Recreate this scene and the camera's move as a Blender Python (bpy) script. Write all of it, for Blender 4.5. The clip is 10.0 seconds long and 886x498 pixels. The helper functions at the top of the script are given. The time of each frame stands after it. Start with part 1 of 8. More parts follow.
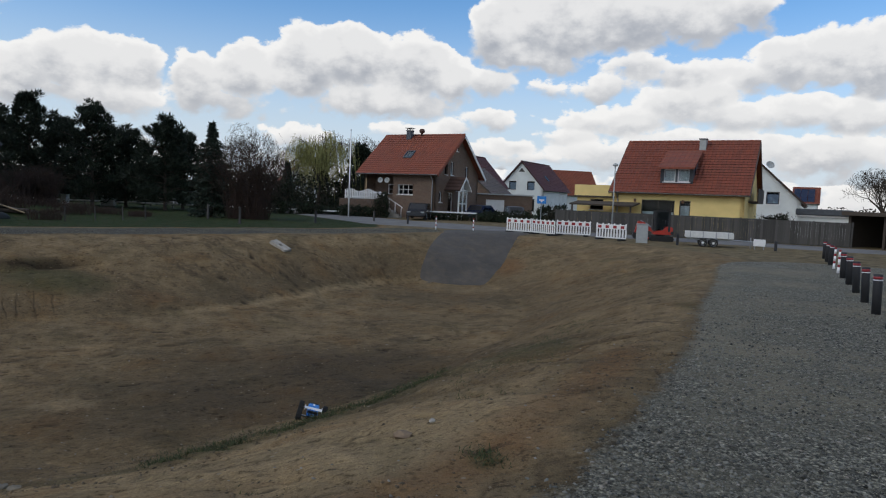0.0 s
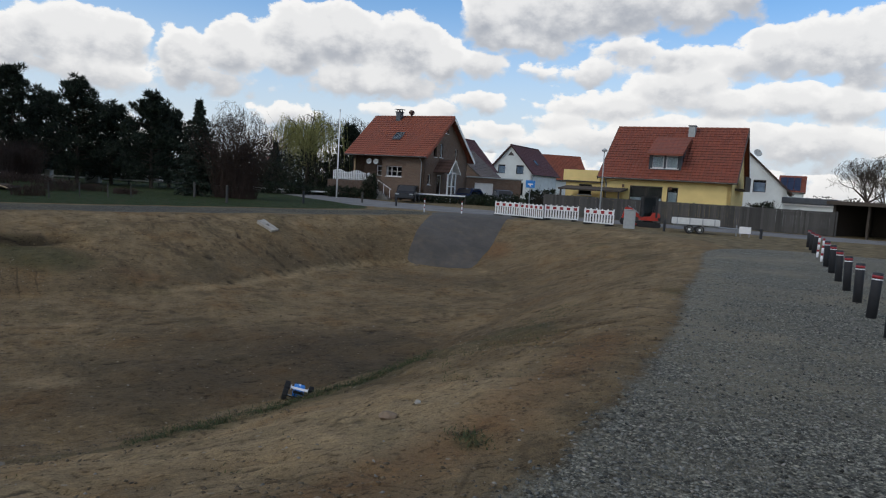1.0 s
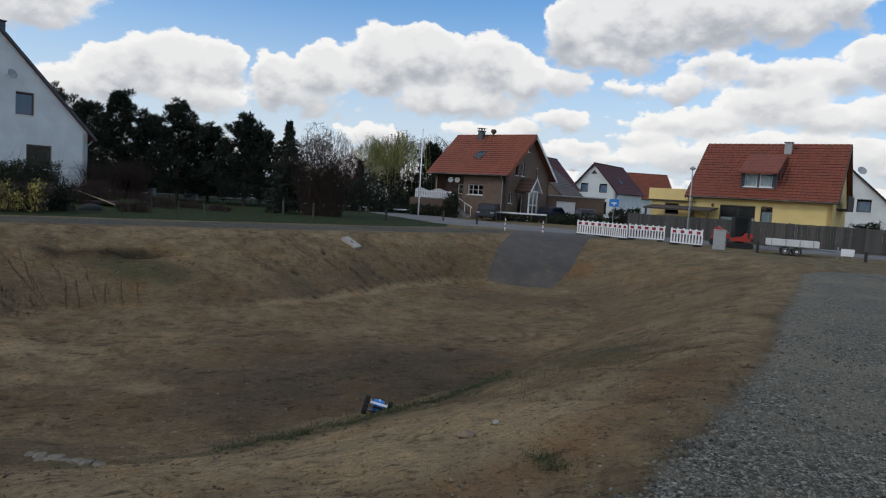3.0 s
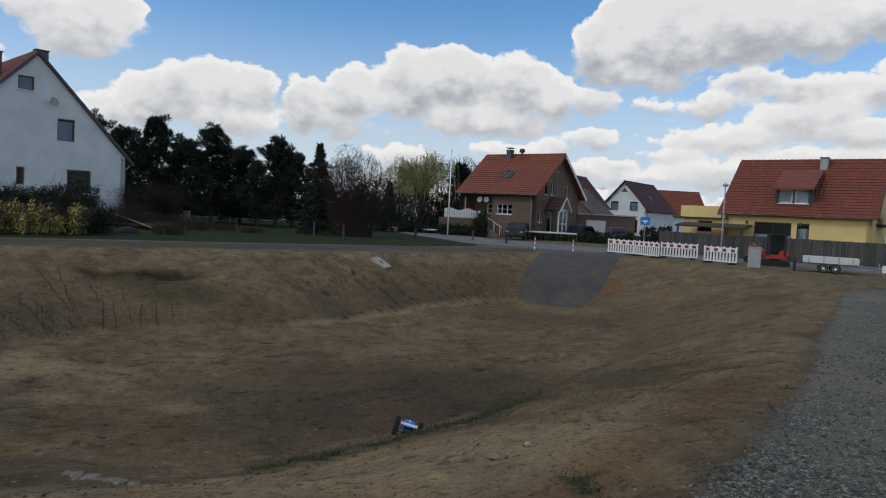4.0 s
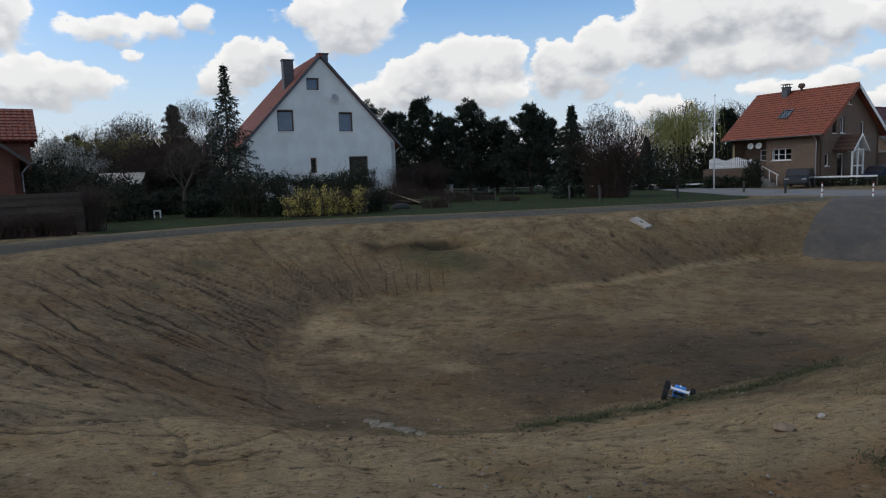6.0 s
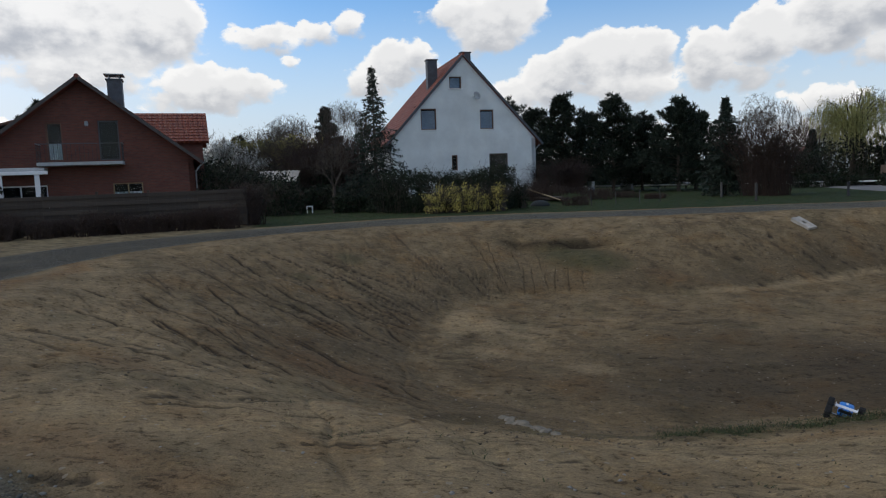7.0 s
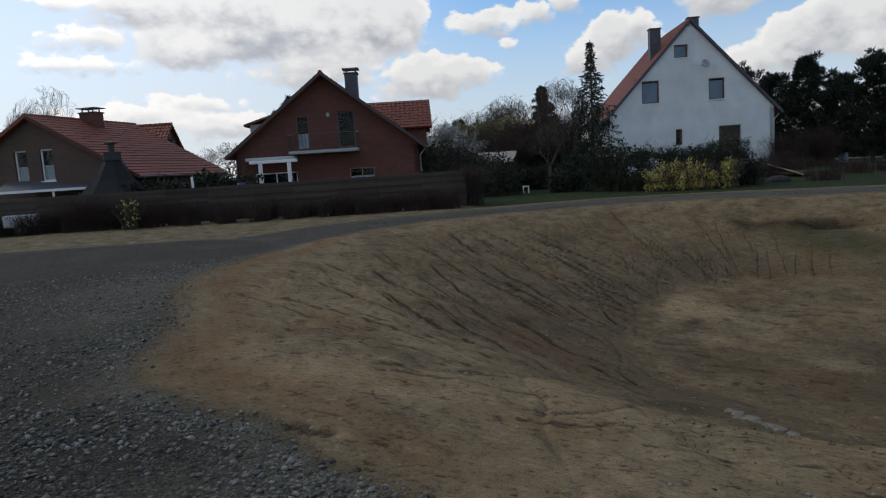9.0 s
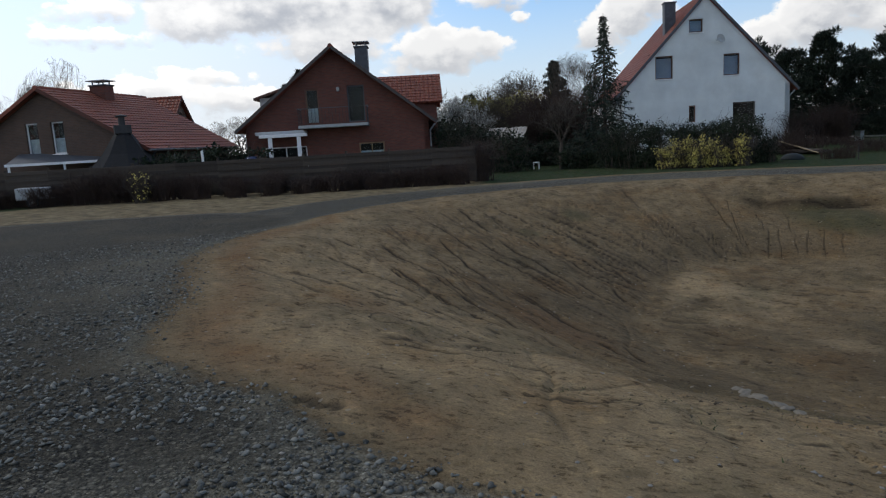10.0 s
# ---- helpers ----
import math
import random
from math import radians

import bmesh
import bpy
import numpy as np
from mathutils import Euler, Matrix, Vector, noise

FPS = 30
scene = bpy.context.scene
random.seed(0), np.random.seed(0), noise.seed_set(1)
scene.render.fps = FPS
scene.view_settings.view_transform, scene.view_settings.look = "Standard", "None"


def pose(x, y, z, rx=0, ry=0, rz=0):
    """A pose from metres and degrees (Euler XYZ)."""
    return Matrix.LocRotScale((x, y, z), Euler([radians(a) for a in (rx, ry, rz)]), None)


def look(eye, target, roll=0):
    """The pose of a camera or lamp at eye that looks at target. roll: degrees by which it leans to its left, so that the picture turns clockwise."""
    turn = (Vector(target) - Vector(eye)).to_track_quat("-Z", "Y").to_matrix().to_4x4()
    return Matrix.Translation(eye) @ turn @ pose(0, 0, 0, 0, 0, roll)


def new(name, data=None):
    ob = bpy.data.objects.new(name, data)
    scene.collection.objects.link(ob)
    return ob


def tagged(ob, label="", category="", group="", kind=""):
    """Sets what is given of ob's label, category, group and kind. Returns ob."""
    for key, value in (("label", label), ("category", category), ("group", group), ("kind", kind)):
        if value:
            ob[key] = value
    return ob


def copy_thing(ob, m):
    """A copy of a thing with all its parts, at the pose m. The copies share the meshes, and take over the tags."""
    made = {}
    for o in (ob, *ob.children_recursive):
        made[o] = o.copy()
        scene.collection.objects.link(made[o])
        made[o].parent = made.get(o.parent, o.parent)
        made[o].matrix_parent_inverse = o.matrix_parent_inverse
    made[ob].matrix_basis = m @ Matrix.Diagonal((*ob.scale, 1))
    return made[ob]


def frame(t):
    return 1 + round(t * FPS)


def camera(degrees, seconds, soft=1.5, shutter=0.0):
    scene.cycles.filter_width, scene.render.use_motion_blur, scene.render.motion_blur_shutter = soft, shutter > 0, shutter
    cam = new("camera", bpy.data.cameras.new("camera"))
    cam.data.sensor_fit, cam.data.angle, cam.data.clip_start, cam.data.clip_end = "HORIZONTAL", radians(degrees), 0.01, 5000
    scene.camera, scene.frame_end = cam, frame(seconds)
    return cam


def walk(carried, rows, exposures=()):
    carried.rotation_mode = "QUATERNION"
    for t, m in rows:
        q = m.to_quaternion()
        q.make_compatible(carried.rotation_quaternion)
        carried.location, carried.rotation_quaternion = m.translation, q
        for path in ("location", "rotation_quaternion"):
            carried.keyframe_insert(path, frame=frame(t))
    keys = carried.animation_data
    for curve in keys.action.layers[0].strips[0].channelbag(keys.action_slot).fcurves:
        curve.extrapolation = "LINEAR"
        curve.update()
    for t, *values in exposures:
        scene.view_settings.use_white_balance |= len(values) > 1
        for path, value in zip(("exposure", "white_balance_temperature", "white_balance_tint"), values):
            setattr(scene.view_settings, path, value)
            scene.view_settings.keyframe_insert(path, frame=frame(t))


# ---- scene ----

cam = camera(67.15, 10.0, soft=1.15)
EYE = (0.0, 0.0, 1.85)
# seconds, yaw, pitch, roll: the camera turns on the spot at head height
PATH = [
    (0.0, 0.07, -4.21, -2.45), (0.5, -0.60, -4.83, -2.88), (1.0, -0.89, -5.65, -3.42), (1.5, 0.04, -6.09, -3.54),
    (2.0, 3.01, -6.20, -3.45), (2.5, 4.71, -5.64, -3.65), (4.0, 8.54, -2.95, -3.00), (4.5, 10.85, -3.26, -2.65),
    (5.0, 18.09, -4.46, -0.94), (5.5, 23.97, -5.81, 0.91), (7.0, 41.93, -6.10, 2.06), (7.5, 46.94, -6.53, 2.20),
    (8.0, 54.40, -6.56, 3.03), (8.5, 58.60, -6.50, 3.57), (9.0, 60.24, -6.93, 3.65), (9.5, 61.39, -7.82, 3.47),
    (10.0, 61.09, -8.95, 3.26)]
walk(cam, [(t, pose(*EYE, 90 + pitch, roll, yaw)) for t, yaw, pitch, roll in PATH],
     exposures=[(0.0, -0.12), (1.0, -0.08), (2.5, -0.05), (4.0, -0.2), (5.0, -0.18), (5.5, -0.1), (7.5, -0.08), (8.5, -0.24), (9.0, -0.2), (9.5, -0.13), (10.0, 0.0)])

# ---------------------------------------------------------------- light
SUN_AZ, SUN_EL = -118.0, 38.0


def build_world():
    world = bpy.data.worlds.new("sky")
    scene.world = world
    world.use_nodes = True
    nt = world.node_tree
    nt.nodes.clear()
    N, L = nt.nodes.new, nt.links.new

    def put(sock, v):
        if isinstance(v, (int, float)):
            sock.default_value = v
        elif isinstance(v, tuple):
            sock.default_value = v
        else:
            L(v, sock)

    def m(op, a, b=None, c=None):
        n = N("ShaderNodeMath")
        n.operation = op
        for i, v in enumerate((a, b, c)):
            if v is not None:
                put(n.inputs[i], v)
        return n.outputs[0]

    def ramp(v, a, b, lo=0.0, hi=1.0):
        n = N("ShaderNodeMapRange")
        n.interpolation_type = "SMOOTHSTEP"
        for i, x in enumerate((v, a, b, lo, hi)):
            put(n.inputs[i], x)
        return n.outputs[0]

    def mixc(f, a, b):
        n = N("ShaderNodeMix")
        n.data_type = "RGBA"
        put(n.inputs[0], f), put(n.inputs[6], a), put(n.inputs[7], b)
        return n.outputs[2]

    tc = N("ShaderNodeTexCoord").outputs["Generated"]
    sep = N("ShaderNodeSeparateXYZ")
    L(tc, sep.inputs[0])
    x, y, z = sep.outputs
    az = m("MULTIPLY", m("ARCTAN2", x, y), 57.29578)
    el = m("MULTIPLY", m("ARCSINE", m("MINIMUM", m("MAXIMUM", z, -1.0), 1.0)), 57.29578)

    def fbm(scale, detail, rough, off):
        mp = N("ShaderNodeMapping")
        mp.inputs["Location"].default_value = off
        mp.inputs["Scale"].default_value = (1, 1, 1.5)
        L(tc, mp.inputs[0])
        n = N("ShaderNodeTexNoise")
        n.inputs["Scale"].default_value, n.inputs["Detail"].default_value = scale, detail
        n.inputs["Roughness"].default_value = rough
        L(mp.outputs[0], n.inputs["Vector"])
        return m("SUBTRACT", n.outputs["Fac"], 0.5)

    def billows(scale, off):
        """Rounded heads, highest at their middles."""
        mp = N("ShaderNodeMapping")
        mp.inputs["Location"].default_value = off
        mp.inputs["Scale"].default_value = (1, 1, 1.25)
        L(tc, mp.inputs[0])
        n = N("ShaderNodeTexVoronoi")
        n.feature = "SMOOTH_F1"
        n.inputs["Scale"].default_value, n.inputs["Smoothness"].default_value = scale, 0.35
        L(mp.outputs[0], n.inputs["Vector"])
        return m("SUBTRACT", 0.42, n.outputs["Distance"])

    warp_a, warp_e = fbm(9.0, 4, 0.6, (3, 1, 2)), fbm(11.0, 5, 0.6, (9, 4, 7))
    puff, fine = fbm(17.0, 8, 0.62, (1, 8, 3)), fbm(48.0, 5, 0.62, (5, 2, 6))
    heads = m("ADD", m("MULTIPLY", billows(24.0, (2, 5, 1)), 0.9), m("MULTIPLY", billows(58.0, (6, 1, 4)), 0.45))
    azw = m("MULTIPLY_ADD", warp_a, 3.2, az)
    elw = m("MULTIPLY_ADD", warp_e, 1.6, el)
    # depth inside the cloud, in degrees, and the height above its middle
    dens, num, den = -9.0, 0.0, 0.001
    for ca, ce, w, h in WEST_CLOUD + SMALL_CLOUDS + LONG_BANK + HIGH_BANK + LOW_CLOUDS:
        dx = m("MULTIPLY", m("SUBTRACT", azw, ca), 1.0 / w)
        v = m("MULTIPLY", m("SUBTRACT", elw, ce), 1.0 / h)
        dy = m("MAXIMUM", v, m("MULTIPLY", v, -0.85))
        d = m("MULTIPLY", m("SUBTRACT", 1.0, m("SQRT", m("ADD", m("MULTIPLY", dx, dx), m("MULTIPLY", dy, dy)))), min(w, h))
        wt = m("MAXIMUM", m("ADD", d, 0.5), 0.0)
        wt = m("MULTIPLY", wt, wt)
        num, den = m("MULTIPLY_ADD", wt, v, num), m("ADD", den, wt)
        dens = m("MAXIMUM", d, dens)
    shade = m("DIVIDE", num, den)
    # cumulus field over the part of the sky that stays out of view, and thin cloud low down
    high = m("ADD", m("MULTIPLY_ADD", fbm(3.2, 6, 0.55, (4, 4, 1)), 3.4, 0.36), ramp(el, 18.0, 30.0, -3.6, -0.5))
    low = m("ADD", m("MULTIPLY_ADD", fbm(11.0, 6, 0.6, (2, 7, 7)), 3.0, 0.0), ramp(el, 0.5, 8.5, 0.35, -2.4))
    behind = m("ADD", m("MULTIPLY_ADD", fbm(4.5, 6, 0.6, (7, 1, 2)), 3.2, -0.22), ramp(m("ABSOLUTE", m("ADD", az, 27.0)), 66.0, 80.0, -3.0, 0.0))
    dens = m("MAXIMUM", dens, m("MAXIMUM", high, m("MAXIMUM", low, behind)))
    total = m("ADD", m("ADD", dens, 0.36), m("ADD", heads, m("ADD", m("MULTIPLY", puff, 2.0), m("MULTIPLY", fine, 0.9))))
    mask = ramp(total, -0.05, ramp(shade, -0.5, 0.35, 0.75, 0.24))
    top = ramp(m("ADD", shade, m("ADD", m("MULTIPLY", heads, 0.9), m("ADD", m("MULTIPLY", puff, 2.2), m("MULTIPLY", fine, 1.0)))), -1.35, 0.3)
    rim = ramp(total, 1.1, 0.1)
    lit = m("MINIMUM", m("ADD", m("MULTIPLY", top, 0.8), m("MULTIPLY", rim, 0.3)), 1.0)
    # overhead the clouds show their grey undersides
    under = ramp(el, 18.0, 42.0, 1.0, 0.5)
    lit = m("MULTIPLY", lit, under)
    cloud = mixc(lit, (0.43, 0.455, 0.505, 1), (0.99, 0.98, 0.965, 1))
    sky = N("ShaderNodeTexSky")
    sky.sky_type, sky.sun_disc = "NISHITA", False
    sky.sun_elevation, sky.sun_rotation = radians(SUN_EL), radians(SUN_AZ)
    sky.air_density, sky.dust_density, sky.ozone_density = 1.0, 0.1, 3.5
    gain = N("ShaderNodeVectorMath")
    gain.operation = "SCALE"
    gain.inputs["Scale"].default_value = 0.15
    L(sky.outputs[0], gain.inputs[0])
    deep = N("ShaderNodeVectorMath")
    deep.operation = "MULTIPLY"
    L(gain.outputs[0], deep.inputs[0])
    deep.inputs[1].default_value = (0.66, 0.94, 1.10)
    clear = mixc(ramp(el, 0.0, 18.0), (0.68, 0.75, 0.83, 1), deep.outputs[0])
    # thin veil towards the west
    clear = mixc(m("MULTIPLY", ramp(az, -52.0, -82.0), 0.62), clear, (0.80, 0.83, 0.87, 1))
    # glare of the veiled sun makes the cloud on its side brighter
    sd = Vector((math.sin(radians(SUN_AZ)) * math.cos(radians(SUN_EL)), math.cos(radians(SUN_AZ)) * math.cos(radians(SUN_EL)), math.sin(radians(SUN_EL))))
    dot = N("ShaderNodeVectorMath")
    dot.operation = "DOT_PRODUCT"
    L(tc, dot.inputs[0])
    dot.inputs[1].default_value = sd
    glow = ramp(dot.outputs["Value"], 0.45, 1.0, 0.0, 1.0)
    col = mixc(m("MULTIPLY", mask, 0.97), clear, cloud)
    bright = N("ShaderNodeVectorMath")
    bright.operation = "SCALE"
    L(col, bright.inputs[0])
    L(m("MULTIPLY_ADD", glow, 0.3, 1.0), bright.inputs["Scale"])
    bg = N("ShaderNodeBackground")
    bg.inputs["Strength"].default_value = 1.0
    L(bright.outputs[0], bg.inputs["Color"])
    L(bg.outputs[0], N("ShaderNodeOutputWorld").inputs[0])


# heads of the cumulus clouds, cloud by cloud: azimuth, elevation, half width, half height, in degrees
WEST_CLOUD = [
    (-82.0, 13.4, 6.0, 1.9), (-70.5, 8.6, 5.5, 1.2), (-73.9, 12.9, 9.1, 3.5), (-64.5, 12.5, 4.1, 3.0), (-79.7, 10.8, 4.5, 1.9), (-68.4, 9.8, 5.9, 1.3), (-61.1, 7.6, 4.2, 1.6), (-86.3, 11.0, 2.8, 0.6),
    (-87.6, 9.2, 2.9, 0.4), (-57.5, 7.6, 1.8, 0.9), (-80.2, 6.2, 2.1, 0.5), (-88.5, 13.4, 2.1, 0.5)]
SMALL_CLOUDS = [
    (-56.2, 11.4, 2.0, 0.8), (-51.9, 11.9, 1.2, 0.7), (-49.1, 12.6, 1.3, 0.7), (-54.1, 9.5, 0.7, 0.4), (-45.8, 9.3, 2.5, 1.8), (-48.0, 8.1, 2.0, 1.3),
    (-43.9, 9.8, 1.8, 1.3), (-37.5, 12.2, 3.3, 1.8), (-39.7, 13.3, 3.5, 1.2), (-36.1, 13.7, 2.7, 1.7), (8.0, 9.7, 1.4, 0.4)]
LONG_BANK = [
    (-35.7, 6.5, 2.1, 1.3), (-32.1, 8.1, 2.8, 1.8), (-27.9, 8.8, 3.8, 2.3), (-25.0, 9.3, 2.3, 1.8), (-29.8, 7.0, 5.6, 1.0), (-20.3, 8.5, 2.6, 2.4),
    (-16.5, 9.5, 2.8, 2.3), (-18.4, 7.1, 4.8, 1.1), (-12.0, 10.7, 3.0, 2.7), (-8.0, 11.5, 4.0, 2.6), (-2.9, 11.1, 3.7, 2.7), (0.4, 10.0, 2.7, 2.0),
    (-5.7, 8.2, 7.2, 1.4), (3.8, 10.1, 2.2, 1.2), (-29.4, 8.9, 4.0, 1.8), (-32.6, 7.3, 2.4, 1.8), (-26.4, 6.4, 4.6, 1.0)]
HIGH_BANK = [
    (5.0, 14.1, 3.5, 3.0), (8.4, 15.4, 5.1, 3.8), (13.8, 15.6, 5.8, 3.0), (19.9, 15.2, 5.0, 2.2), (24.0, 15.2, 2.2, 1.7), (7.7, 11.9, 3.9, 1.1),
    (15.5, 11.3, 2.9, 1.2), (19.4, 10.6, 3.2, 1.3), (12.9, 9.8, 2.8, 0.9), (26.6, 11.4, 3.0, 1.8), (29.8, 12.0, 3.2, 2.0), (32.3, 11.3, 2.0, 2.7),
    (24.0, 10.1, 2.4, 1.2)]
LOW_CLOUDS = [
    (19.4, 8.2, 4.1, 1.4), (21.2, 8.9, 2.5, 1.3), (15.3, 7.0, 3.6, 1.1), (11.5, 6.8, 2.5, 0.8), (23.4, 7.3, 4.1, 1.1), (27.6, 7.7, 3.8, 1.2),
    (31.3, 7.2, 2.8, 1.4), (3.4, 7.0, 2.2, 0.7), (0.4, 6.3, 1.8, 0.5), (5.7, 4.6, 2.6, 0.7), (10.4, 5.6, 2.8, 0.6), (-11.9, 4.8, 2.3, 0.8),
    (8.2, 3.7, 2.9, 0.4), (22.0, 5.3, 7.5, 1.2), (29.5, 4.6, 5.0, 1.5), (13.5, 4.4, 5.0, 0.9), (1.0, 4.2, 4.0, 0.8),
    (-3.0, 5.6, 3.0, 0.7), (-84.5, 5.2, 4.5, 0.9), (-77.0, 4.4, 6.0, 0.9)]
build_world()
sun = new("sun", bpy.data.lights.new("sun", "SUN"))
sun.data.energy, sun.data.angle, sun.data.color = 0.66, radians(12), (1.0, 0.95, 0.88)
sun.matrix_world = look((0, 0, 0), (-math.sin(radians(SUN_AZ)) * math.cos(radians(SUN_EL)), -math.cos(radians(SUN_AZ)) * math.cos(radians(SUN_EL)), -math.sin(radians(SUN_EL))))


# ---------------------------------------------------------------- materials
def material(name):
    mt = bpy.data.materials.new(name)
    mt.use_nodes = True
    nt = mt.node_tree
    return mt, nt, nt.nodes["Principled BSDF"]


def noise_tex(nt, vec, scale, detail=4, rough=0.6):
    n = nt.nodes.new("ShaderNodeTexNoise")
    n.inputs["Scale"].default_value, n.inputs["Detail"].default_value = scale, detail
    n.inputs["Roughness"].default_value = rough
    if vec is not None:
        nt.links.new(vec, n.inputs["Vector"])
    return n.outputs["Fac"]


def ramp_tex(nt, fac, stops):
    n = nt.nodes.new("ShaderNodeValToRGB")
    els = n.color_ramp.elements
    while len(els) < len(stops):
        els.new(0.5)
    for e, (p, c) in zip(els, stops):
        e.position, e.color = p, (*c, 1)
    nt.links.new(fac, n.inputs[0])
    return n.outputs[0]


def mix_tex(nt, fac, a, b, mode="MIX"):
    n = nt.nodes.new("ShaderNodeMix")
    n.data_type, n.blend_type = "RGBA", mode
    for i, v in ((0, fac), (6, a), (7, b)):
        if isinstance(v, (float, int)):
            n.inputs[i].default_value = v
        elif isinstance(v, tuple):
            n.inputs[i].default_value = (*v, 1) if len(v) == 3 else v
        else:
            nt.links.new(v, n.inputs[i])
    return n.outputs[2]


def math_tex(nt, op, a, b=0.0, c=0.0):
    n = nt.nodes.new("ShaderNodeMath")
    n.operation = op
    for i, v in enumerate((a, b, c)):
        if isinstance(v, (float, int)):
            n.inputs[i].default_value = v
        else:
            nt.links.new(v, n.inputs[i])
    return n.outputs[0]


def bump_tex(nt, bsdf, height, strength=0.4, dist=0.02, after=None):
    n = nt.nodes.new("ShaderNodeBump")
    n.inputs["Strength"].default_value, n.inputs["Distance"].default_value = strength, dist
    nt.links.new(height, n.inputs["Height"])
    if after is not None:
        nt.links.new(after, n.inputs["Normal"])
    nt.links.new(n.outputs[0], bsdf.inputs["Normal"])
    return n.outputs[0]


def coords(nt, kind="Object"):
    return nt.nodes.new("ShaderNodeTexCoord").outputs[kind]


def plain(name, col, rough=0.6, metal=0.0, vary=0.25, scale=6.0, bump=0.15, dist=0.005, fine=60.0):
    """A surface with stains at two scales and a fine relief."""
    mt, nt, b = material(name)
    v = coords(nt)
    n1, n2 = noise_tex(nt, v, scale, 5), noise_tex(nt, v, fine, 3)
    dark = tuple(c * (1 - vary) for c in col)
    lite = tuple(min(1, c * (1 + vary * 0.6)) for c in col)
    c1 = ramp_tex(nt, n1, [(0.3, dark), (0.7, lite)])
    c2 = mix_tex(nt, 0.35 * vary * 2, c1, ramp_tex(nt, n2, [(0.3, (0.35, 0.35, 0.35)), (0.7, (1, 1, 1))]), "MULTIPLY")
    nt.links.new(c2, b.inputs["Base Color"])
    b.inputs["Roughness"].default_value, b.inputs["Metallic"].default_value = rough, metal
    if bump:
        bump_tex(nt, b, n2, bump, dist)
    return mt


def brick_mat(name, c1, c2, mortar):
    mt, nt, b = material(name)
    sep = nt.nodes.new("ShaderNodeSeparateXYZ")
    nt.links.new(coords(nt), sep.inputs[0])
    com = nt.nodes.new("ShaderNodeCombineXYZ")
    nt.links.new(math_tex(nt, "ADD", sep.outputs[0], sep.outputs[1]), com.inputs[0])
    nt.links.new(sep.outputs[2], com.inputs[1])
    br = nt.nodes.new("ShaderNodeTexBrick")
    nt.links.new(com.outputs[0], br.inputs["Vector"])
    br.inputs["Color1"].default_value, br.inputs["Color2"].default_value, br.inputs["Mortar"].default_value = (*c1, 1), (*c2, 1), (*mortar, 1)
    br.inputs["Scale"].default_value = 1.0
    br.inputs["Brick Width"].default_value, br.inputs["Row Height"].default_value = 0.25, 0.083
    br.inputs["Mortar Size"].default_value = 0.008
    n = noise_tex(nt, coords(nt), 1.3, 5)
    col = mix_tex(nt, 0.5, br.outputs["Color"], ramp_tex(nt, n, [(0.3, (0.55, 0.55, 0.55)), (0.7, (1, 1, 1))]), "MULTIPLY")
    nt.links.new(col, b.inputs["Base Color"])
    b.inputs["Roughness"].default_value = 0.85
    bump_tex(nt, b, br.outputs["Fac"], -0.5, 0.01)
    return mt


def tile_mat(name, c1, c2, dirt):
    """Pantiles: waves across, courses up the slope (the object's x and y)."""
    mt, nt, b = material(name)
    v = coords(nt)
    sep = nt.nodes.new("ShaderNodeSeparateXYZ")
    nt.links.new(v, sep.inputs[0])
    br = nt.nodes.new("ShaderNodeTexBrick")
    nt.links.new(v, br.inputs["Vector"])
    br.offset = 0.0
    br.inputs["Color1"].default_value, br.inputs["Color2"].default_value = (*c1, 1), (*c2, 1)
    br.inputs["Mortar"].default_value = (*tuple(c * 0.35 for c in c1), 1)
    br.inputs["Scale"].default_value = 1.0
    br.inputs["Brick Width"].default_value, br.inputs["Row Height"].default_value, br.inputs["Mortar Size"].default_value = 0.3, 0.34, 0.012
    n1 = noise_tex(nt, v, 0.8, 5)
    n2 = noise_tex(nt, v, 7, 4)
    col = mix_tex(nt, ramp_tex(nt, n1, [(0.45, (0, 0, 0)), (0.75, (0.5, 0.5, 0.5))]), br.outputs["Color"], dirt)
    col = mix_tex(nt, 0.35, col, ramp_tex(nt, n2, [(0.3, (0.5, 0.5, 0.5)), (0.7, (1, 1, 1))]), "MULTIPLY")
    nt.links.new(col, b.inputs["Base Color"])
    b.inputs["Roughness"].default_value = 0.7
    wave = math_tex(nt, "SINE", math_tex(nt, "MULTIPLY", sep.outputs[0], 2 * math.pi / 0.3))
    bump_tex(nt, b, wave, 0.7, 0.03)
    return mt


def leaf_mat(name, c1, c2, rough=0.7, trans=0.2):
    mt, nt, b = material(name)
    geo = nt.nodes.new("ShaderNodeNewGeometry")
    n = noise_tex(nt, coords(nt), 0.9, 3)
    f = math_tex(nt, "ADD", math_tex(nt, "MULTIPLY", geo.outputs["Random Per Island"], 0.65), math_tex(nt, "MULTIPLY", n, 0.45))
    col = ramp_tex(nt, f, [(0.15, c1), (0.85, c2)])
    nt.links.new(col, b.inputs["Base Color"])
    b.inputs["Roughness"].default_value = rough
    b.inputs["Specular IOR Level"].default_value = 0.25
    return mt


def glass_mat():
    mt, nt, b = material("window_glass")
    b.inputs["Base Color"].default_value = (0.75, 0.85, 0.9, 1)
    b.inputs["Roughness"].default_value = 0.03
    b.inputs["IOR"].default_value = 1.22
    b.inputs["Transmission Weight"].default_value = 1.0
    return mt


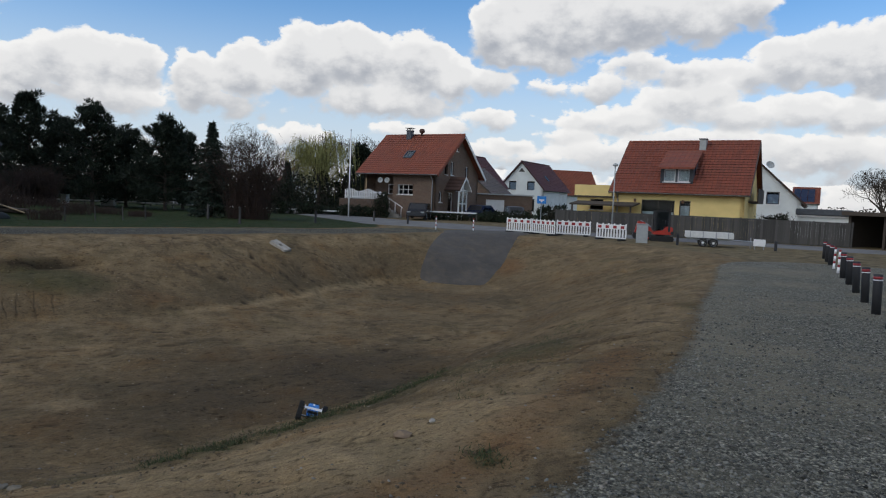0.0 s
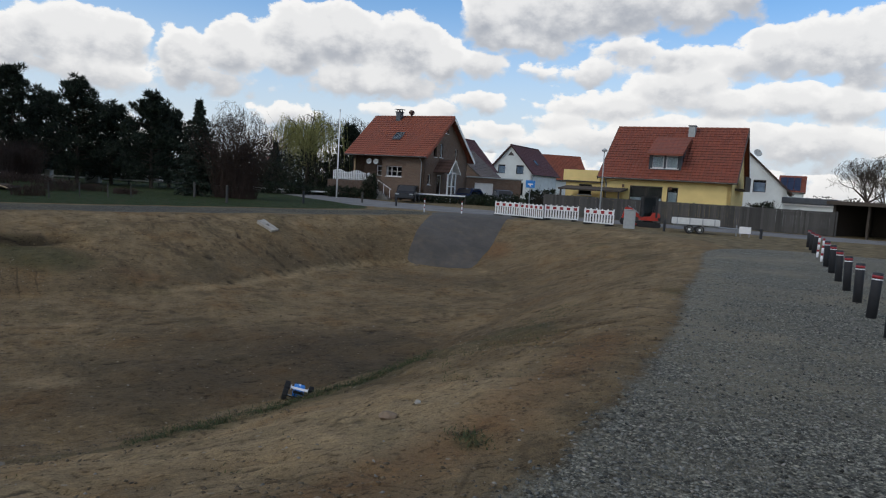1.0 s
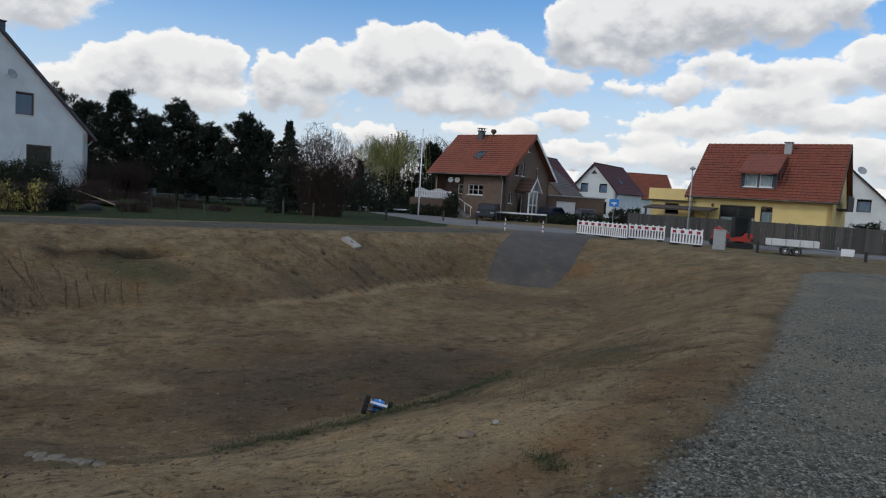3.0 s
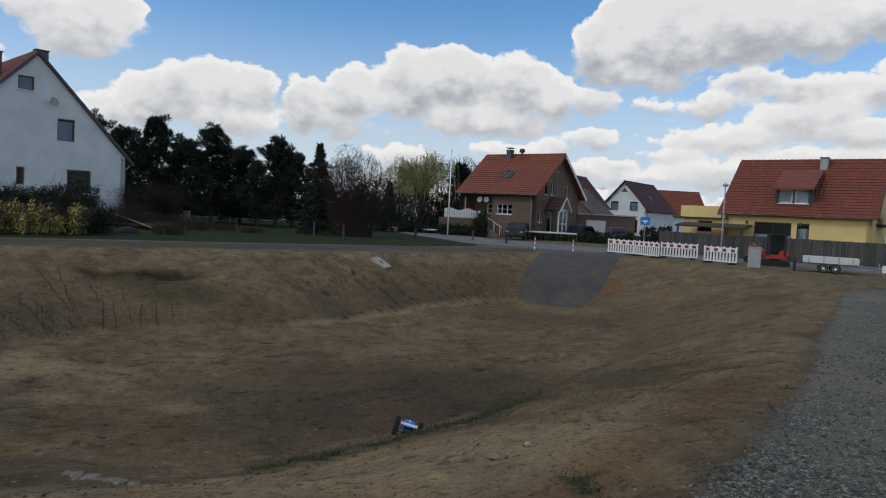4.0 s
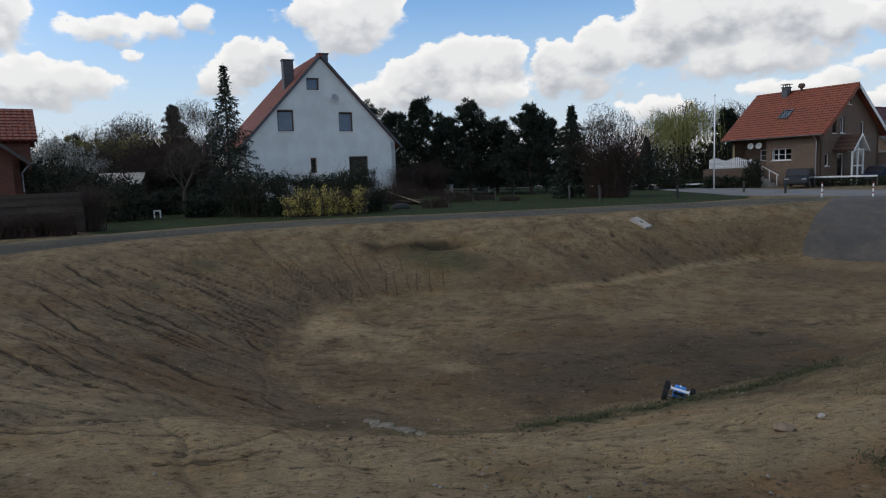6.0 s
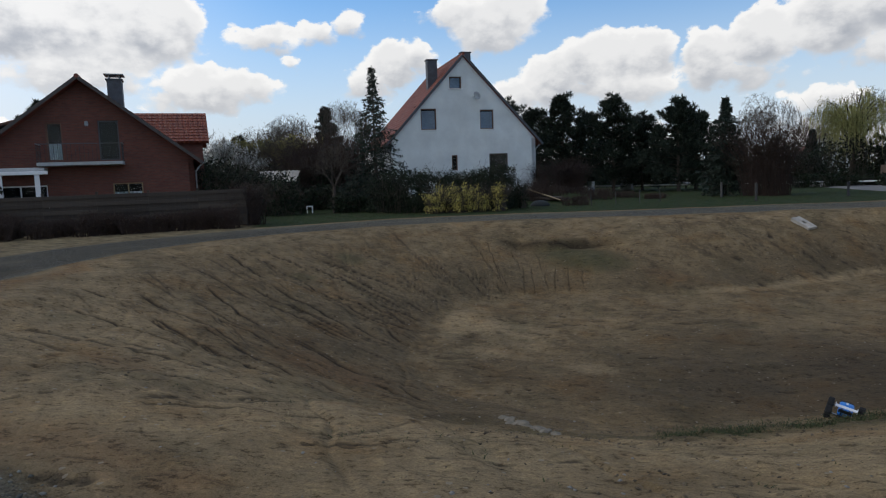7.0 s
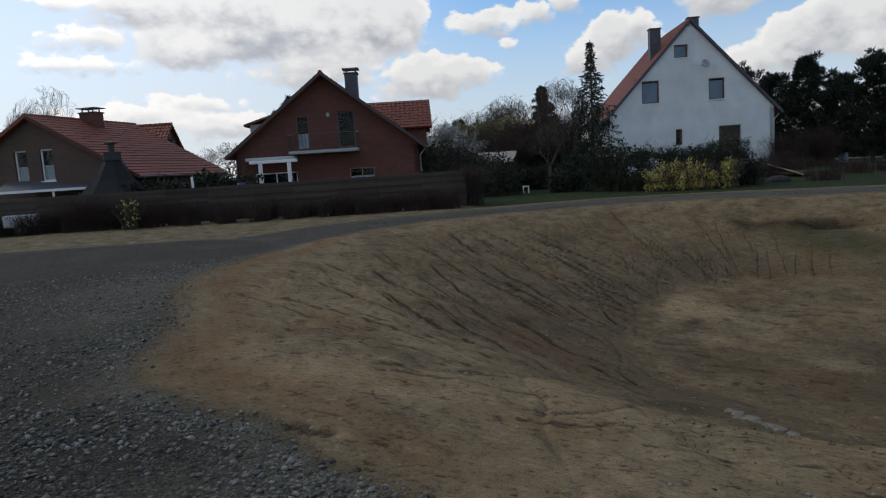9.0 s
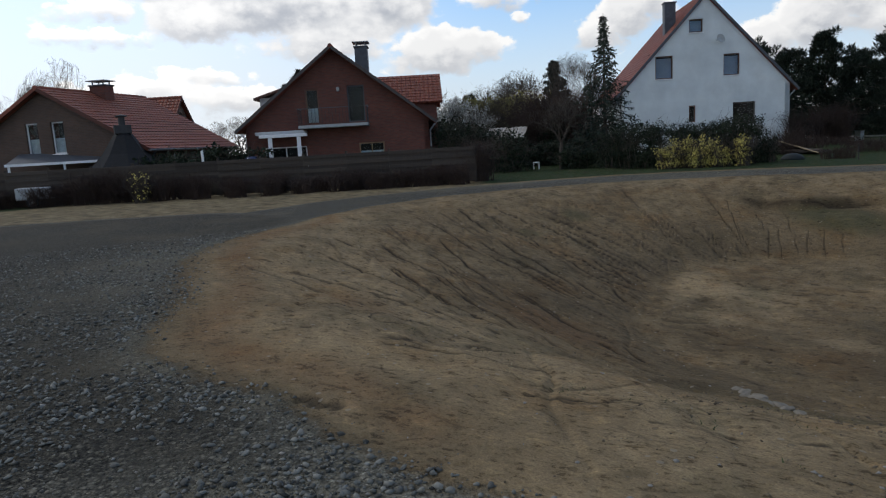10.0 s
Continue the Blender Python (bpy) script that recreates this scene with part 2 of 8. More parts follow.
def fence_mat(name, col):
    """Weathered boards, streaked along z."""
    mt, nt, b = material(name)
    mp = nt.nodes.new("ShaderNodeMapping")
    mp.inputs["Scale"].default_value = (30, 30, 2)
    nt.links.new(coords(nt), mp.inputs[0])
    n = noise_tex(nt, mp.outputs[0], 1.0, 5)
    info = nt.nodes.new("ShaderNodeObjectInfo")
    f = math_tex(nt, "ADD", math_tex(nt, "MULTIPLY", n, 0.7), math_tex(nt, "MULTIPLY", info.outputs["Random"], 0.5))
    nt.links.new(ramp_tex(nt, f, [(0.2, tuple(c * 0.55 for c in col)), (0.85, tuple(c * 1.35 for c in col))]), b.inputs["Base Color"])
    b.inputs["Roughness"].default_value = 0.9
    bump_tex(nt, b, n, 0.4, 0.004)
    return mt


def ground_mat():
    """Bare loamy earth, gravel, dry verge and lawn, told apart by the sheet's own zone attribute."""
    mt, nt, b = material("ground")
    v = coords(nt)
    at = nt.nodes.new("ShaderNodeAttribute")
    at.attribute_name = "zone"
    sep = nt.nodes.new("ShaderNodeSeparateColor")
    nt.links.new(at.outputs["Color"], sep.inputs[0])
    zg, zl, zd = sep.outputs
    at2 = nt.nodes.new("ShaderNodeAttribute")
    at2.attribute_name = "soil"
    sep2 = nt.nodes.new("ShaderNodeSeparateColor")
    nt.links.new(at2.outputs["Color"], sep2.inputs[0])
    damp_shade, pale, red = sep2.outputs
    moss = at2.outputs["Alpha"]
    n_big, n_mid = noise_tex(nt, v, 0.35, 5, 0.6), noise_tex(nt, v, 1.7, 7, 0.68)
    # the digger and the wheels have drawn the crumbs out along one direction
    turn = nt.nodes.new("ShaderNodeMapping")
    turn.inputs["Rotation"].default_value = (0, 0, radians(-32))
    nt.links.new(v, turn.inputs[0])
    drawn = nt.nodes.new("ShaderNodeMapping")
    drawn.inputs["Scale"].default_value = (0.66, 1.05, 1)
    nt.links.new(turn.outputs[0], drawn.inputs[0])
    vd_ = drawn.outputs[0]
    n_fine, n_grit = noise_tex(nt, vd_, 9, 6, 0.7), noise_tex(nt, v, 60, 3, 0.7)

    def edge(zone, amount=0.5, soft=0.08):
        f = math_tex(nt, "ADD", zone, math_tex(nt, "MULTIPLY", math_tex(nt, "SUBTRACT", math_tex(nt, "ADD", math_tex(nt, "MULTIPLY", n_mid, 0.6), math_tex(nt, "MULTIPLY", n_fine, 0.4)), 0.5), amount * 2))
        return ramp_tex(nt, f, [(0.5 - soft, (0, 0, 0)), (0.5 + soft, (1, 1, 1))])

    # earth: tone, dry, damp and painted-shade places, then clods, crumbs and pale pebbles
    mixn = math_tex(nt, "ADD", math_tex(nt, "MULTIPLY", n_big, 0.4), math_tex(nt, "MULTIPLY", n_mid, 0.6))
    earth = ramp_tex(nt, mixn, [(0.34, EARTH[0]), (0.5, EARTH[1]), (0.64, EARTH[2])])
    earth = mix_tex(nt, math_tex(nt, "MULTIPLY", edge(pale, 0.5, 0.24), 0.85), earth, EARTH[3])
    earth = mix_tex(nt, math_tex(nt, "MULTIPLY", edge(red, 0.5, 0.2), 0.85), earth, EARTH[4])
    dark_fac = math_tex(nt, "ADD", damp_shade, math_tex(nt, "MULTIPLY", math_tex(nt, "SUBTRACT", n_mid, 0.5), 1.0))
    earth = mix_tex(nt, math_tex(nt, "MULTIPLY", ramp_tex(nt, dark_fac, [(0.18, (0, 0, 0)), (0.85, (1, 1, 1))]), 0.78), earth, EARTH[5])
    earth = mix_tex(nt, math_tex(nt, "MULTIPLY", edge(moss, 0.6, 0.2), 0.7), earth, (0.072, 0.076, 0.034))
    # rusty and grey-olive drifts in the loam
    n_hue = noise_tex(nt, v, 0.55, 6, 0.66)
    earth = mix_tex(nt, 0.8, earth, ramp_tex(nt, n_hue, [(0.36, (0.70, 0.73, 0.71)), (0.47, (1, 1, 1)), (0.55, (0.99, 0.97, 0.93)), (0.64, (0.97, 0.85, 0.72))]), "MULTIPLY")
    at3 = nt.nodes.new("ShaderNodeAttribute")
    at3.attribute_name = "groove_shade"
    # shade inside the scratches and channels, put into the earth's colour
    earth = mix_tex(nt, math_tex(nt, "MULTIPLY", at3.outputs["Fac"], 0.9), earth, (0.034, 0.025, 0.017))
    # low noise darkens the crevices between clods and crumbs: painted shade
    n_clod = noise_tex(nt, vd_, 4.6, 10, 0.74)
    earth = mix_tex(nt, 0.85, earth, ramp_tex(nt, n_clod, [(0.36, (0.32, 0.29, 0.25)), (0.405, (0.90, 0.89, 0.88)), (0.56, (1.0, 1.0, 1.0)), (0.63, (1.30, 1.27, 1.20))]), "MULTIPLY")
    earth = mix_tex(nt, 0.75, earth, ramp_tex(nt, n_fine, [(0.36, (0.30, 0.27, 0.23)), (0.40, (0.95, 0.94, 0.93)), (0.58, (1.02, 1.02, 1.02)), (0.66, (1.26, 1.24, 1.18))]), "MULTIPLY")
    n_crumb = noise_tex(nt, vd_, 22, 5, 0.7)
    earth = mix_tex(nt, 0.72, earth, ramp_tex(nt, n_crumb, [(0.36, (0.34, 0.32, 0.30)), (0.44, (0.95, 0.95, 0.95)), (0.62, (1.05, 1.05, 1.05)), (0.70, (1.3, 1.27, 1.2))]), "MULTIPLY")
    earth = mix_tex(nt, 0.6, earth, ramp_tex(nt, n_grit, [(0.3, (0.45, 0.45, 0.45)), (0.65, (1.1, 1.1, 1.1))]), "MULTIPLY")
    peb = nt.nodes.new("ShaderNodeTexVoronoi")
    peb.inputs["Scale"].default_value = 9
    nt.links.new(v, peb.inputs["Vector"])
    ps = nt.nodes.new("ShaderNodeSeparateColor")
    nt.links.new(peb.outputs["Color"], ps.inputs[0])
    pebble = math_tex(nt, "MULTIPLY", math_tex(nt, "GREATER_THAN", ps.outputs[0], 0.90), math_tex(nt, "LESS_THAN", peb.outputs["Distance"], 0.20))
    clod = math_tex(nt, "MULTIPLY", math_tex(nt, "LESS_THAN", ps.outputs[1], 0.16), math_tex(nt, "LESS_THAN", peb.outputs["Distance"], 0.26))
    earth = mix_tex(nt, math_tex(nt, "MULTIPLY", pebble, 0.6), earth, (0.34, 0.29, 0.22))
    earth = mix_tex(nt, math_tex(nt, "MULTIPLY", clod, 0.6), earth, EARTH[0])
    # gravel: crushed stone of two sizes in dusty fines
    def stones(scale, stops, shade):
        vo = nt.nodes.new("ShaderNodeTexVoronoi")
        vo.inputs["Scale"].default_value = scale
        nt.links.new(v, vo.inputs["Vector"])
        sp = nt.nodes.new("ShaderNodeSeparateColor")
        nt.links.new(vo.outputs["Color"], sp.inputs[0])
        c = ramp_tex(nt, sp.outputs[0], stops)
        # each stone darkens outwards: shade of the gaps painted into its colour
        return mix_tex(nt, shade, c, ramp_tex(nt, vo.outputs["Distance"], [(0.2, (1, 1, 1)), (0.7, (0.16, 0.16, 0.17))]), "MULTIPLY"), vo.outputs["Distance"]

    stops = [(0.0, GRAVEL[0]), (0.45, GRAVEL[1]), (0.8, GRAVEL[2]), (1.0, GRAVEL[3])]
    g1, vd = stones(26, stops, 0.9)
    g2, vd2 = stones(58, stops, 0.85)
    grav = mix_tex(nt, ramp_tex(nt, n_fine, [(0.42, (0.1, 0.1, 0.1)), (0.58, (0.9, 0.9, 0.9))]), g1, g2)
    fines = ramp_tex(nt, n_big, [(0.38, (0.15, 0.146, 0.120)), (0.62, (0.30, 0.268, 0.192))])
    fines = mix_tex(nt, 0.6, fines, ramp_tex(nt, n_grit, [(0.3, (0.45, 0.45, 0.45)), (0.65, (1.1, 1.1, 1.1))]), "MULTIPLY")
    dust = math_tex(nt, "MULTIPLY", ramp_tex(nt, math_tex(nt, "ADD", math_tex(nt, "MULTIPLY", n_mid, 0.5), math_tex(nt, "MULTIPLY", n_big, 0.5)), [(0.42, (0, 0, 0)), (0.58, (1, 1, 1))]), 0.8)
    grav = mix_tex(nt, dust, grav, fines)
    # darker gravel: dampness and the backlit side's shade, both in the colour
    grav = mix_tex(nt, math_tex(nt, "MULTIPLY", damp_shade, 0.95), grav, mix_tex(nt, 1.0, grav, (0.22, 0.205, 0.19), "MULTIPLY"))
    lawn = ramp_tex(nt, math_tex(nt, "ADD", math_tex(nt, "MULTIPLY", n_mid, 0.6), math_tex(nt, "MULTIPLY", n_fine, 0.4)), [(0.38, (0.014, 0.015, 0.008)), (0.49, (0.022, 0.044, 0.010)), (0.60, (0.055, 0.042, 0.023))])
    dry = ramp_tex(nt, n_mid, [(0.36, (0.10, 0.078, 0.044)), (0.52, (0.20, 0.155, 0.088)), (0.66, (0.30, 0.24, 0.138))])
    dry = mix_tex(nt, 0.6, dry, ramp_tex(nt, n_fine, [(0.3, (0.5, 0.5, 0.45)), (0.7, (1, 1, 1))]), "MULTIPLY")
    col = mix_tex(nt, edge(zd), earth, dry)
    col = mix_tex(nt, edge(zl), col, lawn)
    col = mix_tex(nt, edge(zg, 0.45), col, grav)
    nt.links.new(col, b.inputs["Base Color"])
    b.inputs["Roughness"].default_value = 0.95
    b.inputs["Specular IOR Level"].default_value = 0.15
    hgt = math_tex(nt, "ADD", math_tex(nt, "MULTIPLY", n_fine, 0.8), math_tex(nt, "MULTIPLY", n_grit, 0.25))
    hgt = math_tex(nt, "ADD", hgt, math_tex(nt, "MULTIPLY", n_clod, 1.2))
    b1 = bump_tex(nt, b, hgt, 1.0, 0.07)
    gh = math_tex(nt, "MULTIPLY", math_tex(nt, "SUBTRACT", 1.0, math_tex(nt, "MINIMUM", vd, vd2)), edge(zg, 0.45))
    bump_tex(nt, b, gh, 0.8, 0.03, b1)
    return mt


EARTH = [(0.130, 0.094, 0.051), (0.220, 0.160, 0.088), (0.300, 0.219, 0.121), (0.410, 0.304, 0.172), (0.196, 0.101, 0.042), (0.066, 0.052, 0.034)]
GRAVEL = [(0.066, 0.066, 0.056), (0.270, 0.262, 0.215), (0.545, 0.523, 0.415), (0.79, 0.745, 0.59)]


def asphalt_mat(name, col, dirt=None):
    mt, nt, b = material(name)
    v = coords(nt)
    n1, n2, n3 = noise_tex(nt, v, 0.6, 6, 0.65), noise_tex(nt, v, 5, 5), noise_tex(nt, v, 90, 2)
    c = ramp_tex(nt, n1, [(0.3, tuple(x * 0.7 for x in col)), (0.7, tuple(x * 1.3 for x in col))])
    c = mix_tex(nt, 0.4, c, ramp_tex(nt, n2, [(0.3, (0.6, 0.58, 0.55)), (0.7, (1, 1, 1))]), "MULTIPLY")
    c = mix_tex(nt, 0.5, c, ramp_tex(nt, n3, [(0.3, (0.5, 0.5, 0.5)), (0.7, (1, 1, 1))]), "MULTIPLY")
    if dirt:
        n4 = noise_tex(nt, v, 1.4, 8, 0.7)
        c = mix_tex(nt, ramp_tex(nt, n4, [(0.5, (0, 0, 0)), (0.7, (0.55, 0.55, 0.55))]), c, dirt)
    nt.links.new(c, b.inputs["Base Color"])
    b.inputs["Roughness"].default_value = 0.9
    bump_tex(nt, b, n3, 0.6, 0.008)
    return mt


M_GROUND = ground_mat()
M_ROAD = asphalt_mat("road_asphalt", (0.185, 0.18, 0.175))
M_RAMP = asphalt_mat("dirty_asphalt", (0.082, 0.072, 0.061), (0.135, 0.102, 0.064))
M_WHITE_PLASTER = plain("white_plaster", (0.70, 0.735, 0.725), 0.9, vary=0.14, scale=0.7, bump=0.3, fine=40)
M_YELLOW_PLASTER = plain("yellow_plaster", (0.78, 0.60, 0.25), 0.9, vary=0.10, scale=0.8, bump=0.3, fine=40)
M_BRICK_RED = brick_mat("red_brick", (0.165, 0.052, 0.034), (0.115, 0.037, 0.026), (0.11, 0.075, 0.06))
# brown brick darkened for a gable in shade; the shade is in the colour
M_BRICK_SHADED = brick_mat("shaded_brown_brick", (0.105, 0.062, 0.042), (0.080, 0.047, 0.034), (0.10, 0.08, 0.065))
M_BRICK_BROWN = brick_mat("brown_brick", (0.17, 0.105, 0.070), (0.125, 0.078, 0.054), (0.20, 0.17, 0.14))
M_TILE_RED = tile_mat("red_tiles", (0.255, 0.064, 0.032), (0.205, 0.052, 0.028), (0.12, 0.05, 0.032))
M_TILE_ORANGE = tile_mat("orange_tiles", (0.28, 0.072, 0.034), (0.235, 0.060, 0.030), (0.15, 0.058, 0.034))
M_TILE_MAROON = tile_mat("maroon_tiles", (0.12, 0.03, 0.03), (0.095, 0.025, 0.025), (0.07, 0.03, 0.03))
M_TILE_GREY = tile_mat("grey_brown_tiles", (0.17, 0.135, 0.115), (0.14, 0.112, 0.098), (0.11, 0.10, 0.09))
M_TILE_BROWN = tile_mat("brown_tiles", (0.12, 0.065, 0.045), (0.10, 0.052, 0.038), (0.06, 0.045, 0.04))
M_GLASS = glass_mat()
M_WHITE = plain("white_paint", (0.80, 0.80, 0.79), 0.5, vary=0.10, scale=3)
M_CURTAIN = plain("curtain", (0.62, 0.62, 0.60), 0.9, vary=0.2, scale=9)
# blue-grey of the sky mirrored in window panes, as a surface colour
M_SKY_REFLECTION = plain("painted_sky_reflection", (0.30, 0.34, 0.42), 0.7, vary=0.15, scale=2)
M_DARKFRAME = plain("dark_window_frame", (0.055, 0.045, 0.04), 0.5)
M_BROWNFRAME = plain("brown_window_frame", (0.15, 0.07, 0.04), 0.5)
M_ROOM_SHADE = plain("room_shade", (0.010, 0.0095, 0.009), 0.95)
M_METAL = plain("zinc", (0.38, 0.40, 0.42), 0.45, 0.8, vary=0.2)
M_GREYMETAL = plain("painted_grey", (0.36, 0.38, 0.38), 0.55, vary=0.15)
M_SLATE = plain("slate", (0.075, 0.085, 0.10), 0.6, vary=0.3, scale=4)
M_BLACK = plain("black_plastic", (0.018, 0.018, 0.02), 0.55, vary=0.3)
M_RUBBER = plain("rubber", (0.02, 0.02, 0.02), 0.85, vary=0.3)
M_RED = plain("red_paint", (0.42, 0.030, 0.015), 0.4, vary=0.2)
M_REDWHITE = plain("red_film", (0.30, 0.016, 0.022), 0.4, vary=0.15)
M_BLUE = plain("blue_paint", (0.015, 0.22, 0.68), 0.35, vary=0.2)
M_BLUESIGN = plain("blue_sign", (0.02, 0.22, 0.62), 0.4, vary=0.1)
M_CONCRETE = plain("concrete", (0.40, 0.37, 0.32), 0.9, vary=0.3, scale=3, bump=0.5, fine=30)
M_STONE = plain("stone", (0.27, 0.195, 0.13), 0.9, vary=0.4, scale=4, bump=0.5, fine=30)
M_WOOD_GREY = fence_mat("weathered_boards", (0.062, 0.059, 0.055))
M_WOOD_BROWN = fence_mat("stained_boards", (0.050, 0.039, 0.030))
M_WOOD_LIGHT = fence_mat("light_boards", (0.30, 0.22, 0.13))
M_BARK = plain("bark", (0.075, 0.058, 0.045), 0.95, vary=0.4, scale=5, bump=0.6, dist=0.02, fine=30)
M_TWIG = plain("twigs", (0.075, 0.060, 0.046), 0.95, vary=0.3, scale=3, bump=0)
M_TWIG_OLIVE = plain("olive_twigs", (0.10, 0.085, 0.038), 0.95, vary=0.3, scale=3, bump=0)
M_TWIG_RED = plain("reddish_twigs", (0.045, 0.027, 0.020), 0.95, vary=0.3, scale=3, bump=0)
M_PINE = leaf_mat("pine_needles", (0.006, 0.011, 0.008), (0.028, 0.040, 0.024))
M_SPRUCE = leaf_mat("spruce_needles", (0.008, 0.014, 0.010), (0.030, 0.045, 0.030))
M_EVERGREEN = leaf_mat("evergreen_leaves", (0.005, 0.010, 0.005), (0.022, 0.034, 0.014))
M_FORSYTHIA = leaf_mat("yellow_blossom", (0.20, 0.185, 0.045), (0.74, 0.61, 0.17))
M_BUDS = leaf_mat("olive_buds", (0.095, 0.088, 0.028), (0.20, 0.18, 0.060))
M_WILLOW = leaf_mat("willow_shoots", (0.17, 0.17, 0.055), (0.34, 0.33, 0.12))
M_YELLOWBUSH = leaf_mat("budding_shoots", (0.15, 0.14, 0.04), (0.32, 0.28, 0.08))
M_BLOSSOM = leaf_mat("white_blossom", (0.35, 0.35, 0.32), (0.62, 0.62, 0.58))
M_BROWNLEAF = leaf_mat("dry_leaves", (0.022, 0.014, 0.009), (0.070, 0.042, 0.025))
M_GRASS = leaf_mat("grass_blades", (0.022, 0.032, 0.010), (0.065, 0.075, 0.026))
M_DRYGRASS = leaf_mat("dry_grass", (0.16, 0.12, 0.06), (0.32, 0.25, 0.14))


# ---------------------------------------------------------------- mesh helpers
def mesh_of(name, verts, faces, mat, smooth=False):
    me = bpy.data.meshes.new(name)
    if isinstance(verts, np.ndarray):
        k = faces.shape[1]
        me.vertices.add(len(verts))
        me.vertices.foreach_set("co", verts.astype(np.float32).ravel())
        me.loops.add(faces.size)
        me.loops.foreach_set("vertex_index", faces.astype(np.int32).ravel())
        me.polygons.add(len(faces))
        me.polygons.foreach_set("loop_start", np.arange(0, faces.size, k, dtype=np.int32))
        me.update(calc_edges=True)
    else:
        me.from_pydata(verts, [], faces)
    if smooth:
        me.polygons.foreach_set("use_smooth", np.ones(len(me.polygons), dtype=bool))
    me.materials.append(mat)
    return me


def thing(name, label, category, m=None, group="", kind=""):
    ob = new(name)
    ob.empty_display_size = 0.2
    if m is not None:
        ob.matrix_world = m
    return tagged(ob, label, category, group, kind)


def part(name, bm, mat, parent, label="", m=None, smooth=False):
    """Links a bmesh (or a mesh) as one object under a thing or a part."""
    if isinstance(bm, bmesh.types.BMesh):
        me = bpy.data.meshes.new(name)
        bm.normal_update()
        bm.to_mesh(me)
        bm.free()
        me.materials.append(mat)
        if smooth:
            for p in me.polygons:
                p.use_smooth = True
    else:
        me = bm
    ob = new(name, me)
    ob.parent = parent
    if m is not None:
        ob.matrix_local = m
    if label:
        ob["label"] = label
    return ob


def box(bm, x0, x1, y0, y1, z0, z1, bevel=0.0, m=None):
    vs = [bm.verts.new(p) for p in ((x0, y0, z0), (x1, y0, z0), (x1, y1, z0), (x0, y1, z0), (x0, y0, z1), (x1, y0, z1), (x1, y1, z1), (x0, y1, z1))]
    fs = [bm.faces.new([vs[i] for i in f]) for f in ((3, 2, 1, 0), (4, 5, 6, 7), (0, 1, 5, 4), (1, 2, 6, 5), (2, 3, 7, 6), (3, 0, 4, 7))]
    if bevel:
        es = list({e for f in fs for e in f.edges})
        out = bmesh.ops.bevel(bm, geom=es, offset=bevel, segments=1, affect="EDGES")
        vs = list({v for f in out["faces"] for v in f.verts} | {v for v in vs if v.is_valid})
    if m is not None:
        bmesh.ops.transform(bm, matrix=m, verts=vs)
    return bm


def boxes(*specs, bevel=0.0):
    bm = bmesh.new()
    for s in specs:
        box(bm, *s, bevel=bevel)
    return bm


def tube(bm, p0, p1, r0, r1=None, n=10, cap=True):
    r1 = r0 if r1 is None else r1
    p0, p1 = Vector(p0), Vector(p1)
    q = (p1 - p0).to_track_quat("Z", "Y")
    rings = []
    for p, r in ((p0, r0), (p1, r1)):
        rings.append([bm.verts.new(p + q @ Vector((r * math.cos(2 * math.pi * i / n), r * math.sin(2 * math.pi * i / n), 0))) for i in range(n)])
    for i in range(n):
        j = (i + 1) % n
        bm.faces.new((rings[0][i], rings[0][j], rings[1][j], rings[1][i]))
    if cap:
        bm.faces.new(rings[0][::-1])
        bm.faces.new(rings[1])
    return bm


def lathe(bm, prof, n=20, m=None):
    """A turned form round z from (radius, z) pairs."""
    rings = []
    for r, z in prof:
        rings.append([bm.verts.new((r * math.cos(2 * math.pi * i / n), r * math.sin(2 * math.pi * i / n), z)) for i in range(n)])
    for a, b in zip(rings, rings[1:]):
        for i in range(n):
            j = (i + 1) % n
            bm.faces.new((a[i], a[j], b[j], b[i]))
    if prof[0][0] > 1e-4:
        bm.faces.new(rings[0][::-1])
    if prof[-1][0] > 1e-4:
        bm.faces.new(rings[-1])
    if m is not None:
        bmesh.ops.transform(bm, matrix=m, verts=[v for r in rings for v in r])
    return bm


def prism(bm, outline, y0, y1):
    """An outline in x, z drawn out along y."""
    a = [bm.verts.new((x, y0, z)) for x, z in outline]
    b = [bm.verts.new((x, y1, z)) for x, z in outline]
    n = len(outline)
    bm.faces.new(a)
    bm.faces.new(b[::-1])
    for i in range(n):
        j = (i + 1) % n
        bm.faces.new((a[j], a[i], b[i], b[j]))
    bmesh.ops.recalc_face_normals(bm, faces=bm.faces[:])
    return bm


def at_az(az, d, z=0.0):
    return (d * math.sin(radians(az)), d * math.cos(radians(az)), z)


# ---------------------------------------------------------------- ground
def spline(pts, step=6):
    p = np.array(pts, float)
    n = len(p)
    out = []
    for i in range(n):
        a, b, c, d = p[i - 1], p[i], p[(i + 1) % n], p[(i + 2) % n]
        for k in range(step):
            t = k / step
            out.append(0.5 * (2 * b + (c - a) * t + (2 * a - 5 * b + 4 * c - d) * t * t + (3 * b - a - 3 * c + d) * t ** 3))
    return np.array(out)


